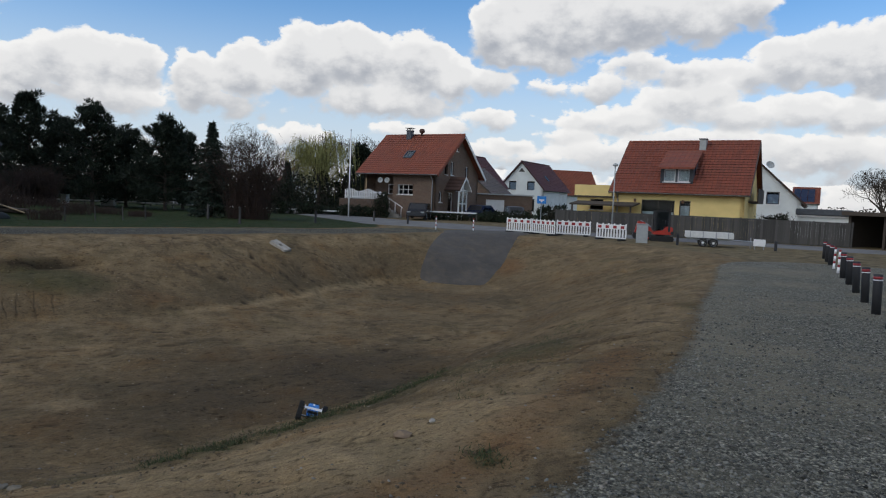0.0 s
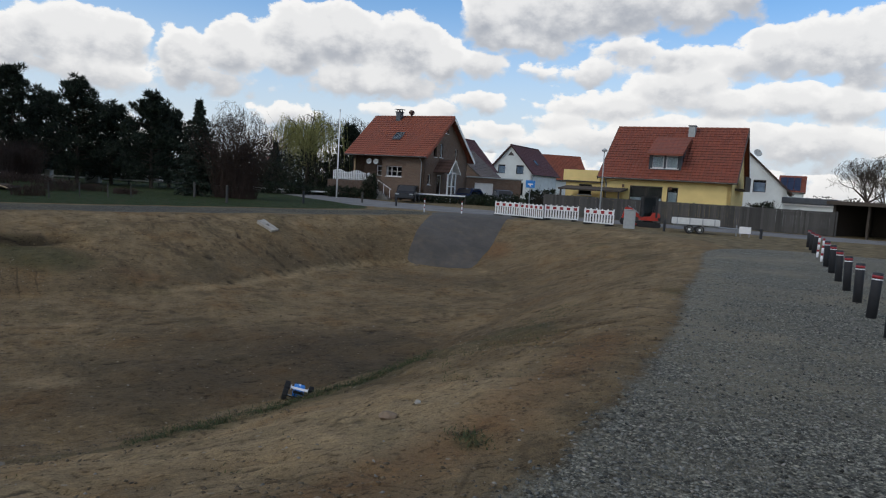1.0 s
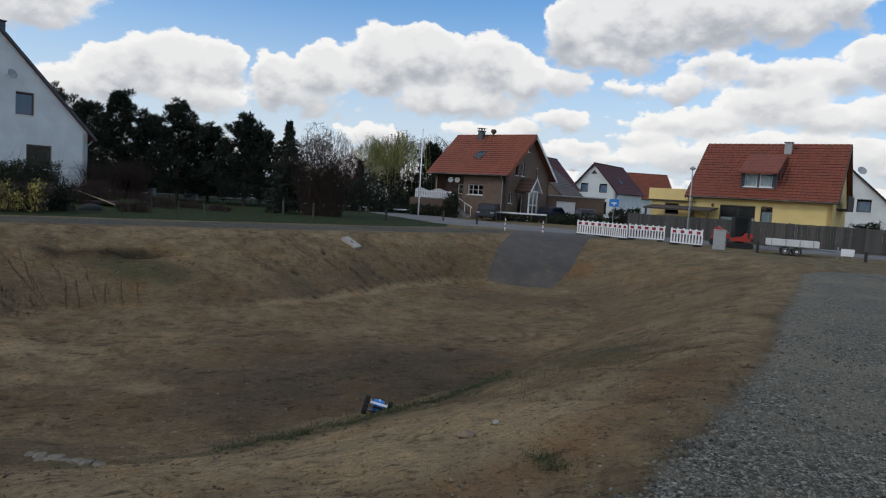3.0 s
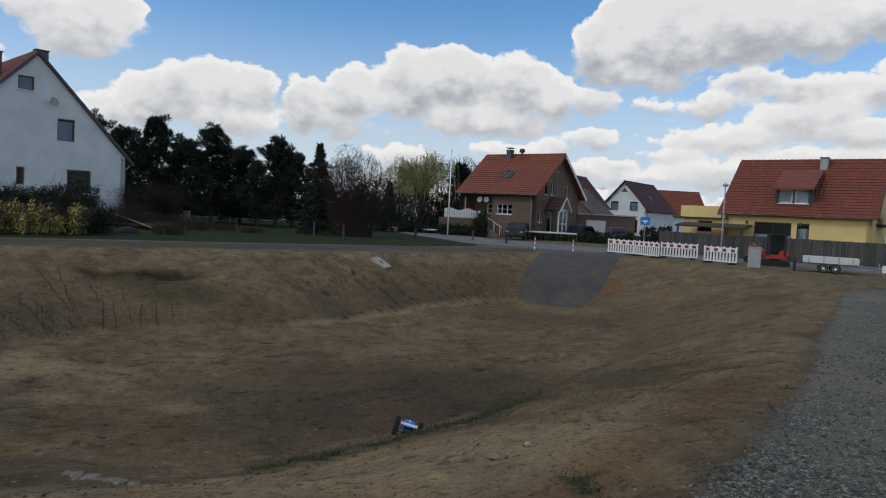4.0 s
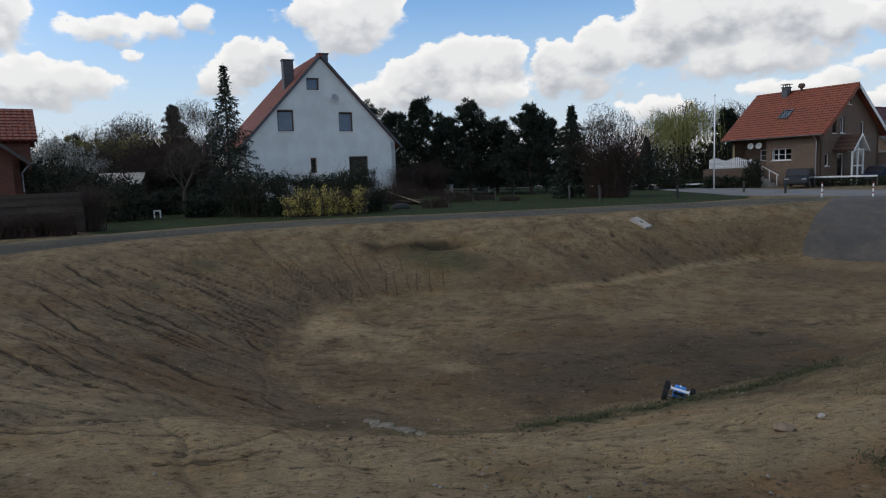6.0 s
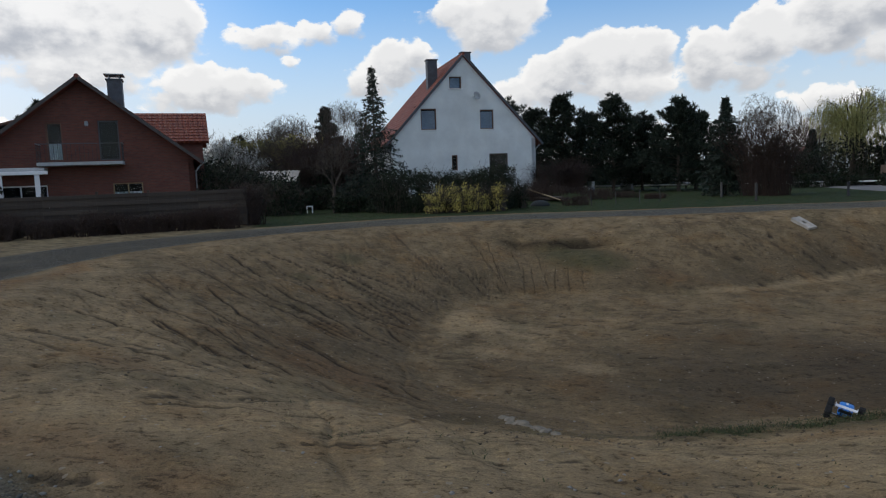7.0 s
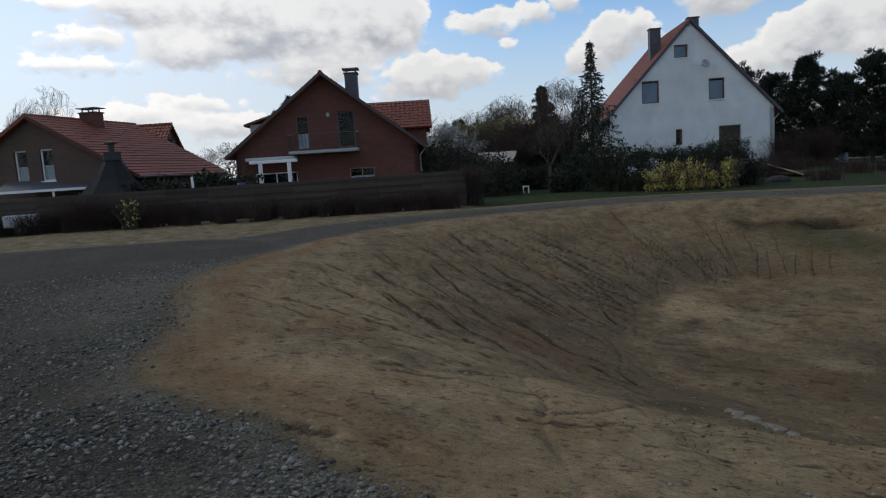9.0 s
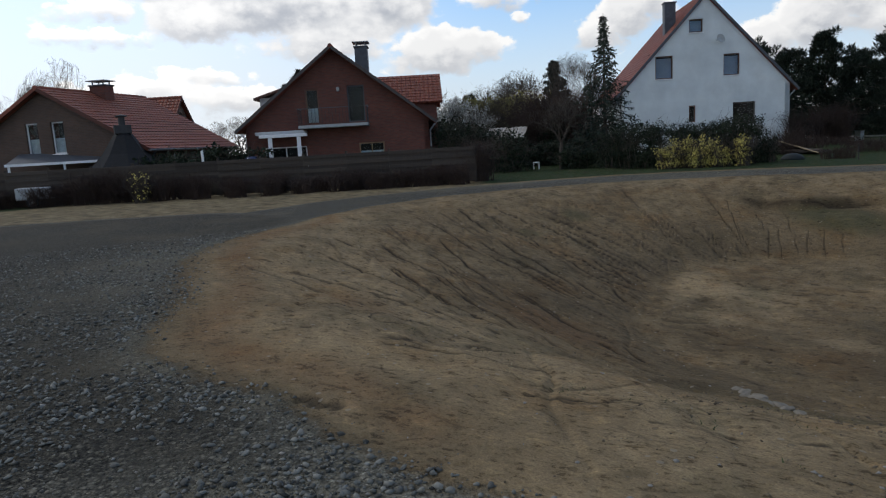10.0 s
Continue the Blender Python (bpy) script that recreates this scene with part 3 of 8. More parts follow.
def poly_dist(x, y, poly):
    """Distance to the outline, negative inside."""
    best = np.full(x.shape, 1e9)
    inside = np.zeros(x.shape, bool)
    for (ax, ay), (bx, by) in zip(poly, np.roll(poly, -1, 0)):
        dx, dy = bx - ax, by - ay
        t = np.clip(((x - ax) * dx + (y - ay) * dy) / (dx * dx + dy * dy + 1e-12), 0, 1)
        best = np.minimum(best, (x - ax - t * dx) ** 2 + (y - ay - t * dy) ** 2)
        cross = (ay > y) != (by > y)
        xi = ax + (y - ay) * dx / (dy if abs(dy) > 1e-12 else 1e-12)
        inside ^= cross & (x < xi)
    d = np.sqrt(best)
    return np.where(inside, -d, d)


def value_noise(x, y, seed=0):
    xi, yi = np.floor(x).astype(np.int64), np.floor(y).astype(np.int64)
    fx, fy = x - xi, y - yi
    fx, fy = fx * fx * (3 - 2 * fx), fy * fy * (3 - 2 * fy)

    def h(a, b):
        n = (a * 374761393 + b * 668265263 + seed * 974634777) & 0xFFFFFFFF
        n = ((n ^ (n >> 13)) * 1274126177) & 0xFFFFFFFF
        return ((n ^ (n >> 16)) & 0xFFFF) / 65535.0
    return (h(xi, yi) * (1 - fx) + h(xi + 1, yi) * fx) * (1 - fy) + (h(xi, yi + 1) * (1 - fx) + h(xi + 1, yi + 1) * fx) * fy - 0.5


def fbm2(x, y, freq, octaves=4, seed=0, gain=0.5):
    out, amp = 0.0, 1.0
    for o in range(octaves):
        out = out + amp * value_noise(x * freq + 13.7 * o, y * freq - 7.1 * o, seed + o)
        freq, amp = freq * 2.03, amp * gain
    return out


# plan of the basin: its rim, its floor, the bare shoulder towards the gravel
RIM = spline([(-20.3, 12), (-20, 15), (-18.3, 19.8), (-15.1, 23.3), (-11.3, 26.2), (-7.3, 30.1), (-2.8, 34.1), (-0.3, 37.2), (4.8, 38.2), (8.2, 34.5),
              (10.6, 29), (9.9, 23.6), (7.0, 17.4), (4.4, 11.8), (3.1, 8.9), (1.9, 6.5), (1.0, 4.8), (-0.2, 3.4), (-2.6, 2.2), (-5, 1.8),
              (-8.5, 1.8), (-12.5, 2.6), (-16.5, 4.8), (-19.4, 8.2)])
FLOOR = spline([(-6.3, 8.6), (-7.9, 8.6), (-9.4, 9.5), (-11.2, 11.6), (-12.8, 14.6), (-12.3, 17.6), (-10, 18.9), (-7, 21.2), (-5.0, 25.6), (-2.4, 30),
                (-0.6, 30.6), (2.2, 30.3), (3.0, 25), (2.0, 19.4), (0.6, 16.2), (-0.6, 13.6), (-1.4, 12.2), (-2.8, 10.6), (-4.2, 9.3)])
GRAVEL_EDGE = spline([(0.7, 4.1), (1.6, 5.5), (2.4, 7.0), (3.7, 9.6), (4.7, 12), (7.2, 17.4), (10.5, 24.4), (14.5, 25.6), (20, 22), (30, 5), (30, -25),
                      (-30, -25), (-28, -8), (-23.5, 3.5), (-18.5, 5.6), (-16, 3.5), (-13.5, 2.1), (-9.7, 1.3), (-7.6, 0.5), (-6.1, 0.6), (-5.0, 1.1), (-4.1, 1.25), (-3.2, 1.5),
                      (-2.0, 2.1), (-0.4, 2.9)])
DEPTH = 2.0


# ruts and scrapes: from, to, width
RUTS = [(-5.9, 2.5, -5.1, 3.8, 0.05), (-4.05, 2.95, -3.7, 3.8, 0.05), (-11.2, 3.1, -8.0, 4.3, 0.09), (-10.6, 3.6, -7.6, 4.9, 0.06), (-4.1, 2.9, -3.6, 3.6, 0.05), (-1.9, 7.0, -0.5, 6.4, 0.03),
        (2.9, 12.5, 3.9, 10.9, 0.05), (1.2, 8.4, 2.5, 10.3, 0.04), (-7.6, 3.0, -6.4, 4.4, 0.05), (-3.2, 3.3, -2.2, 4.4, 0.03), (-1.5, 4.2, -0.4, 5.0, 0.025), (-6.31, 3.7, -6.2, 3.85, 0.09), (-4.75, 1.3, -4.45, 1.45, 0.09)]


def sstep(t, a, b):
    t = np.clip((t - a) / (b - a), 0, 1)
    return t * t * (3 - 2 * t)


def terrain(x, y, detail=True):
    x, y = np.asarray(x, float), np.asarray(y, float)
    dr, df = poly_dist(x, y, RIM), poly_dist(x, y, FLOOR)
    inn = np.maximum(-dr, 0)
    s = inn / (inn + np.maximum(df, 0) + 1e-9)
    s = np.where(dr < 0, s, 0.0)
    soft = 0.8 * s ** 1.3 + 0.2 * s * s * (3 - 2 * s)
    # the near bank bulges: gentle above, steep below its brow
    near = sstep(-y - 0.2 * np.abs(x + 2.5), -21.0, -14.0) * sstep(x, -5.5, -2.5)
    bulge = s ** 1.45
    z = -DEPTH * (soft * (1 - near) + bulge * near)
    z = z + 0.14 * np.where(df < 0, np.minimum(-df, 2.5) / 2.5, 0) * -1.0
    # low bank under the white house, and the slight rise of the far gardens
    # small scarp where the far bank has slipped
    u, w = (x + 15.3) * 0.795 + (y - 19.98) * 0.606, -(x + 15.3) * 0.606 + (y - 19.98) * 0.795
    z = z - 0.22 * sstep(-w + 0.06 * np.sin(u * 2.1), -0.04, 0.05) * sstep(w, -1.6, -0.1) * sstep(u, 0.0, 0.8) * sstep(-u, -4.9, -4.2)
    z = z + 0.45 * sstep(-np.hypot(x + 33.5, y - 41.5), -14, -8)
    if detail:
        far = np.clip(1.5 - np.hypot(x, y) / 60.0, 0, 1)
        bare = sstep(-dr, -1.0, 1.5)
        calm = sstep(np.hypot((x - 2.0) / 3.4, (y - 35.0) / 6.4), 0.85, 1.15)
        bare, far = bare * calm, far * calm
        z = z + far * (0.03 + 0.10 * bare) * fbm2(x, y, 0.35, 3, 3)
        z = z + far * (0.012 + 0.06 * bare) * fbm2(x, y, 1.1, 5, 11, 0.6)
        for ax, ay, bx, by, w in RUTS:
            dx, dy = bx - ax, by - ay
            t = np.clip(((x - ax) * dx + (y - ay) * dy) / (dx * dx + dy * dy), 0, 1)
            q = np.hypot(x - ax - t * dx + 0.06 * np.sin(t * 9), y - ay - t * dy)
            z = z - 0.45 * w * sstep(-q, -w * 1.4, 0)
        z = z - 0.042 * rills(x, y, dr) * (0.15 + 0.85 * sstep(np.hypot(x, y), 4.5, 11.0))
        z = z - 0.035 * pits(x, y) * bare * far
        # wheel ruts and trodden lines on the near shoulder
        u = 0.55 * x + 0.83 * y + 0.5 * fbm2(x, y, 0.4, 2, 31)
        rut = np.abs(value_noise(u * 1.6, (x - y) * 0.12, 33))
        z = z - 0.03 * bare * np.clip(1 - rut * 14, 0, 1) * (df > 0) * far
    return z


# channels washed into the far bank: from, to
CHANNELS = [(-15.8, 19.1, -12.7, 17.2), (-15.3, 19.4, -13.2, 17.5), (-14.3, 19.6, -13.3, 18.7), (-13.3, 18.8, -12.4, 17.5), (-13.8, 20.3, -12.7, 19.1),
            (-14.0, 18.3, -12.8, 17.3), (-13.1, 19.0, -12.1, 17.7), (-12.6, 19.1, -11.8, 18.1), (-12.4, 19.4, -11.6, 18.2), (-12.0, 19.6, -11.2, 18.4),
            (-11.5, 19.7, -11.0, 18.9), (-14.2, 17.2, -12.9, 16.6), (-15.8, 16.6, -14.0, 16.0)]


def make_grooves():
    """Scratches of the digger bucket and the rain down the left and far banks, and scrapes on the shoulder: from, to, width, depth of tone."""
    rnd = np.random.default_rng(17)
    out = [(1.15 * a - 0.15 * c, 1.15 * b - 0.15 * d, c, d, 0.017, 0.7) for a, b, c, d in CHANNELS]
    px, py = rnd.uniform(-18.5, -5.5, 900), rnd.uniform(3.6, 17.5, 900)
    dr, df = poly_dist(px, py, RIM), poly_dist(px, py, FLOOR)
    n = 0
    for x, y, r, f in zip(px, py, dr, df):
        s = -r / (-r + max(f, 0) + 1e-9)
        if r > -0.6 or f < 0.3 or s < 0.12 or n > 175 or y - 0.35 * x < 8.8:
            continue
        # the bucket was drawn along one direction
        h = rnd.normal() * 0.13 + (0.02 if y < 14.5 else -0.12 * (y - 14.5))
        tx, ty, d = math.cos(h), math.sin(h), 1.0
        ln = min(f * 0.95, 0.4 + 3.6 * rnd.uniform() ** 1.6)
        if n < 46:
            ln = min(f * 0.97, 1.0 + 3.4 * rnd.uniform())
            out.append((x, y, x + tx / d * ln, y + ty / d * ln, 0.034 + 0.02 * rnd.uniform(), 1.0 if y < 13.5 else 0.6))
        else:
            out.append((x, y, x + tx / d * ln, y + ty / d * ln, 0.026 + 0.02 * rnd.uniform() ** 2, 0.3 + 0.35 * rnd.uniform()))
        n += 1
    # the right part of the far bank
    for k in range(34):
        x = rnd.uniform(-10.2, -3.0)
        y = 24.6 + 1.05 * (x + 9.0) + rnd.uniform(-0.8, 1.2)
        ln = rnd.uniform(0.5, 1.8)
        out.append((x, y, x + 0.93 * ln, y - 0.37 * ln + rnd.uniform(-0.1, 0.1), 0.05, rnd.uniform(0.4, 0.85)))
    # long cracks on the shoulder
    for k in range(16):
        x, y = rnd.uniform(-5.2, -0.8), rnd.uniform(3.2, 6.0)
        h, ln = 0.45 + rnd.normal() * 0.22, rnd.uniform(0.5, 1.5)
        out.append((x, y, x + ln * math.cos(h), y + ln * math.sin(h), 0.014, 0.9))
    out += [(-15.3, 19.9, -13.8, 21.15, 0.12, 0.75), (-13.9, 21.05, -11.85, 22.5, 0.14, 1.0), (-11.9, 22.4, -9.6, 21.4, 0.05, 0.5)]
    # wheel tracks that cross the shoulder towards the floor
    out += [(-6.11, 2.5, -6.13, 4.3, 0.035, 1.0), (-4.34, 3.1, -4.4, 4.55, 0.025, 0.9), (-3.58, 2.85, -3.34, 4.5, 0.018, 0.4), (-2.6, 3.7, -2.8, 5.7, 0.018, 0.4), (-3.2, 3.4, -3.05, 5.0, 0.014, 0.4),
            (-11.8, 2.35, -7.8, 3.3, 0.06, 0.6), (-5.2, 2.6, -5.25, 4.4, 0.016, 0.7), (-1.6, 4.3, -0.2, 7.4, 0.016, 0.4), (-2.1, 4.2, -1.2, 6.2, 0.014, 0.4), (-12.7, 9.0, -9.3, 9.05, 0.035, 0.9),
            (-8.5, 7.7, -7.0, 7.3, 0.045, 1.0), (-9.8, 6.7, -8.2, 6.5, 0.035, 0.9), (-11.8, 9.7, -10.3, 10.1, 0.035, 0.8), (-16.0, 12.8, -12.0, 12.5, 0.03, 0.8), (-14.7, 16.9, -12.9, 16.9, 0.03, 0.8)]
    out += [(-6.2, 2.5, -6.05, 4.2, 0.045, 1.0), (-4.5, 3.15, -4.3, 4.0, 0.03, 1.0), (2.1, 10.3, 3.8, 10.1, 0.05, 0.9)]
    # scrapes and trodden lines on the shoulder and on the floor
    for k in range(230):
        az, d = rnd.uniform(-1.45, 0.35), 3.2 + 9.5 * rnd.uniform() ** 1.4
        x, y = d * math.sin(az), d * math.cos(az)
        h = 0.62 + rnd.normal() * 0.38
        ln = 0.08 + 0.65 * rnd.uniform() ** 2.5
        out.append((x, y, x + ln * math.cos(h), y + ln * math.sin(h), 0.012 + 0.03 * rnd.uniform() ** 2, 0.55 + 0.45 * rnd.uniform()))
    for k in range(280):
        x, y = rnd.uniform(-11, 3), rnd.uniform(10, 28)
        h, ln = 0.45 + rnd.normal() * 0.25, 0.15 + 0.9 * rnd.uniform() ** 2
        out.append((x, y, x + ln * math.cos(h), y + ln * math.sin(h), 0.03 + 0.05 * rnd.uniform() ** 2, 0.35 + 0.6 * rnd.uniform()))
    return out


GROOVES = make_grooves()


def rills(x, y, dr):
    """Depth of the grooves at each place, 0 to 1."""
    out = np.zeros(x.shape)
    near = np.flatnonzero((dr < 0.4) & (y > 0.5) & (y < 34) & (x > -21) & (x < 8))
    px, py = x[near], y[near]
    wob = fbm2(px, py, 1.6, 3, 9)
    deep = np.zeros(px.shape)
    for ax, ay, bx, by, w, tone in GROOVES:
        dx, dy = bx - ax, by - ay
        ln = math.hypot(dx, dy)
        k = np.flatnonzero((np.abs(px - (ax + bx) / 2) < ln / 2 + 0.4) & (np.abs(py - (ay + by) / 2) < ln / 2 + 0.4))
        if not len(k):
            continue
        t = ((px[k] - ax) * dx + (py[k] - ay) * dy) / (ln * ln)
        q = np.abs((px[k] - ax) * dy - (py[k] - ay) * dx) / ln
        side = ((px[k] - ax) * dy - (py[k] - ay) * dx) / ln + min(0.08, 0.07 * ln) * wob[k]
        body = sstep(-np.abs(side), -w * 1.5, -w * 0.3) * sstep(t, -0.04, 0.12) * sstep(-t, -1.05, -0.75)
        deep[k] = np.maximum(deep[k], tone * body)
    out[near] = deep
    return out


def pits(x, y):
    """Footprints, wheel scrapes and crumbled holes, in patches."""
    where = sstep(fbm2(x, y, 0.45, 3, 83), 0.0, 0.28)
    a = np.clip(value_noise(x * 3.4, y * 3.4, 85) - 0.14, 0, 1) * 4
    b = np.clip(value_noise(x * 6.5 + 3, y * 6.5, 87) - 0.16, 0, 1) * 4
    return where * np.clip(np.maximum(a, 0.7 * b), 0, 1)


def patch0(x, y, cx, cy, w, h, v):
    return v * sstep(-np.hypot((x - cx) / w, (y - cy) / h), -1.25, -0.2)


def ground_z(x, y):
    return float(terrain(np.array([x]), np.array([y]))[0])


def build_ground():
    th = np.concatenate([np.arange(-102, -75, 0.22), np.arange(-75, -45, 0.13), np.arange(-45, -26, 0.075), np.arange(-26, 40, 0.2), np.arange(40, 258, 3.0)])
    r = np.concatenate([[0.003, 0.3, 0.7, 1.1, 1.5], np.arange(1.8, 3.2, 0.09), 1.0 / np.linspace(1 / 3.2, 1 / 7.95, 140), np.geomspace(8, 48, 235), np.geomspace(49.5, 110, 40), np.geomspace(120, 2500, 20)])
    T, Rr = np.meshgrid(np.radians(th), r, indexing="ij")
    X, Y = Rr * np.sin(T) + np.where(Rr < 0.2, 0.1, 0.0), Rr * np.cos(T)
    x, y = X.ravel(), Y.ravel()
    z = terrain(x, y)
    nt_, nr = len(th), len(r)
    idx = np.arange(nt_ * nr).reshape(nt_, nr)
    nxt = np.roll(idx, -1, 0)
    f = np.stack([idx[:, :-1], idx[:, 1:], nxt[:, 1:], nxt[:, :-1]], -1).reshape(-1, 4)
    f = f[:, ::-1]
    verts = np.column_stack([x, y, z])
    me = mesh_of("ground", verts, f, M_GROUND, smooth=True)
    # zones
    x, y = verts[:, 0], verts[:, 1]
    dr, df, dg = poly_dist(x, y, RIM), poly_dist(x, y, FLOOR), poly_dist(x, y, GRAVEL_EDGE)
    gravel = sstep(-dg, -0.75, 0.75)
    az = np.degrees(np.arctan2(x, y))
    band = sstep(-np.abs(dr - 2.4), -2.2, -1.6) * sstep(-x, -1.0, 1.0) * sstep(y, 2.0, 4.5)
    gravel = np.maximum(gravel, band * 0.85)
    gravel = gravel * (1 - 0.42 * sstep(-np.hypot((x + 11.5) / 5.5, (y - 2.2) / 3.2), -1.2, -0.3))
    far = sstep(dr, 4.3, 5.6)
    lawn = far * sstep(-az, 4, 7) * sstep(az, -62, -54)
    lawn = np.maximum(lawn, sstep(np.hypot(x, y), 75, 90) * 0.9)
    lawn = np.maximum(lawn, sstep(dr, 17.0, 20.0) * sstep(-az, 54, 60) * 0.8)
    dry = np.maximum(sstep(dr, 3.6, 4.6) * sstep(-az, 50, 60), 0.75 * sstep(dr, 0.2, 2.0) * (az > -5) * (az < 40) * (y > 20))
    dry = np.maximum(dry, 0.35 * sstep(-np.abs(dr + 0.6), -1.2, -0.2) * (y > 6))
    col = np.column_stack([gravel, lawn, dry, np.ones_like(x)])
    at = me.attributes.new("zone", "FLOAT_COLOR", "POINT")
    at.data.foreach_set("color", col.astype(np.float32).ravel())
    # soil: floor's damp hollow plus painted shade, pale trodden places, reddish loam by gravel
    inn = np.maximum(-dr, 0)
    sl = np.where(dr < 0, inn / (inn + np.maximum(df, 0) + 1e-9), 0)
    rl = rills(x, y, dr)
    damp_shade = (0.86 + 0.55 * fbm2(x, y, 0.3, 4, 47)) * sstep(-np.hypot((x + 2.9) / 6.0, (y - 13.4) / 5.0), -1.3, -0.1) + 0.5 * sstep(-np.hypot((x - 0.5) / 4.5, (y - 27) / 2.5), -1.2, -0.3)
    damp_shade = np.maximum(damp_shade, 0.44 * sstep(df, 0.0, 0.35) * sstep(-df, -5.0, -0.3) * (az < -30))
    damp_shade = np.maximum(damp_shade, 0.42 * sstep(df, 0.0, 0.3) * sstep(-df, -4.0, -0.5) * (az >= -30) * (y > 15))
    # mask that carries the painted shade of the grooves
    ga = me.attributes.new("groove_shade", "FLOAT", "POINT")
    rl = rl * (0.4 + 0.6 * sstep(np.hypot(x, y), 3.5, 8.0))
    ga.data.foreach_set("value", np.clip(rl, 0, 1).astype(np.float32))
    # shade down in grooves and pits, painted as darker soil
    damp_shade = np.maximum(damp_shade, 0.35 * np.clip(rl, 0, 1))
    damp_shade = np.maximum(damp_shade, 0.42 * pits(x, y) * sstep(-dr, -0.5, 0.5))
    damp_shade = np.maximum(damp_shade, 0.62 * band)
    # gravel to the left, seen against the sun: its shade is painted in
    damp_shade = np.maximum(damp_shade, 0.9 * gravel * sstep(-x, 2.5, 5.0) * sstep(-np.hypot(x, y), -38, -25))
    nearbank = sstep(-y, -10, -6) * np.where(az < -15, sstep(-dr, -1.3, -0.2), sstep(-dr, -0.5, 0.8)) * (df > 0.3)
    pale = (0.74 + 0.5 * fbm2(x, y, 0.5, 3, 41)) * nearbank * np.where(x > -3.6, 1 - sstep(sl, 0.52, 0.62), 1 - sstep(sl, 0.3, 0.75)) * (1 - 0.42 * sstep(-x, 5.5, 9.5)) + patch0(x, y, -7.2, 9.0, 1.5, 0.7, 0.3) + (0.52 + 0.5 * fbm2(x, y, 0.8, 3, 43)) * sstep(-df, -0.3, 0.5) * sstep(-x, 6.6, 10.5) * sstep(-y, -17.5, -13)
    pale = np.maximum(pale, 0.62 * sstep(-np.abs(df - 0.15), -0.6, 0) * sstep(-az, 2, 6) * sstep(y, 19.2, 21))
    pale = np.maximum(pale, 0.36 * sstep(-np.abs(dr + 0.6), -1.3, -0.3) * (y > 9))
    pale = np.maximum(pale, 0.6 * sstep(-np.hypot((x + 6.7) / 0.8, (y - 11.8) / 0.55), -1.3, -0.4))
    red = np.maximum(patch0(x, y, -8.3, 3.2, 1.9, 0.7, 0.46), patch0(x, y, -9.0, 21.0, 1.6, 0.9, 0.45))
    red = np.maximum(red, patch0(x, y, 3.3, 32.6, 1.5, 2.2, 0.6))
    red = np.maximum(red, patch0(x, y, -9.0, 7.0, 2.6, 1.6, 0.52))
    red = red + 0.55 * sstep(-np.abs(dg - 0.75), -1.0, 0.0) * sstep(-y, -12, -8) * sstep(az, -42, -20) + 0.5 * sstep(-np.abs(dg - 0.6), -1.0, 0) * sstep(-az, 46, 68)
    # single ruts and scrapes on the shoulder, their shade put into the colour
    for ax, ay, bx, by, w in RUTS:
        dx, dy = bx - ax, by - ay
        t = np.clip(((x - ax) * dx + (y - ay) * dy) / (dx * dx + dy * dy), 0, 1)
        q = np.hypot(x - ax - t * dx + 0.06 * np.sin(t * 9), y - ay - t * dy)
        damp_shade = np.maximum(damp_shade, 0.95 * sstep(-q, -w * 1.5, -w * 0.3))
    # mossy places: under the scarp of the far bank, on the near bank, by the gravel
    moss = patch0(x, y, -12.2, 20.8, 2.6, 1.6, 0.78)
    for cx, cy, w, h, v in ((1.5, 10.9, 1.3, 2.0, 0.55), (-0.4, 9.9, 0.9, 1.2, 0.5), (7.8, 25.5, 0.9, 1.6, 0.5), (7.7, 29.7, 1.2, 0.8, 0.5), (4.9, 13.0, 0.5, 0.9, 0.6),
                            (0.4, 4.8, 0.22, 0.25, 0.6), (-9.5, 10.8, 1.4, 1.0, 0.35), (-16.2, 11.6, 0.7, 0.8, 0.55), (-6.3, 4.6, 0.2, 0.4, 0.5), (-17.0, 14.2, 1.0, 0.8, 0.6), (1.85, 11.7, 0.8, 1.1, 0.7)):
        moss = np.maximum(moss, patch0(x, y, cx, cy, w, h, v))
    moss = np.maximum(moss, 0.50 * sstep(-np.abs(sl - 0.58), -0.10, -0.02) * (x > -4.5) * (x < 3) * (y < 13))
    soil = np.column_stack([damp_shade, pale, red, moss])
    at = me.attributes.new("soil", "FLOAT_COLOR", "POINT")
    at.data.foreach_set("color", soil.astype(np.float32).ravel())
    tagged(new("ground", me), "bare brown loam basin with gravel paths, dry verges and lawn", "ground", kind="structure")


build_ground()


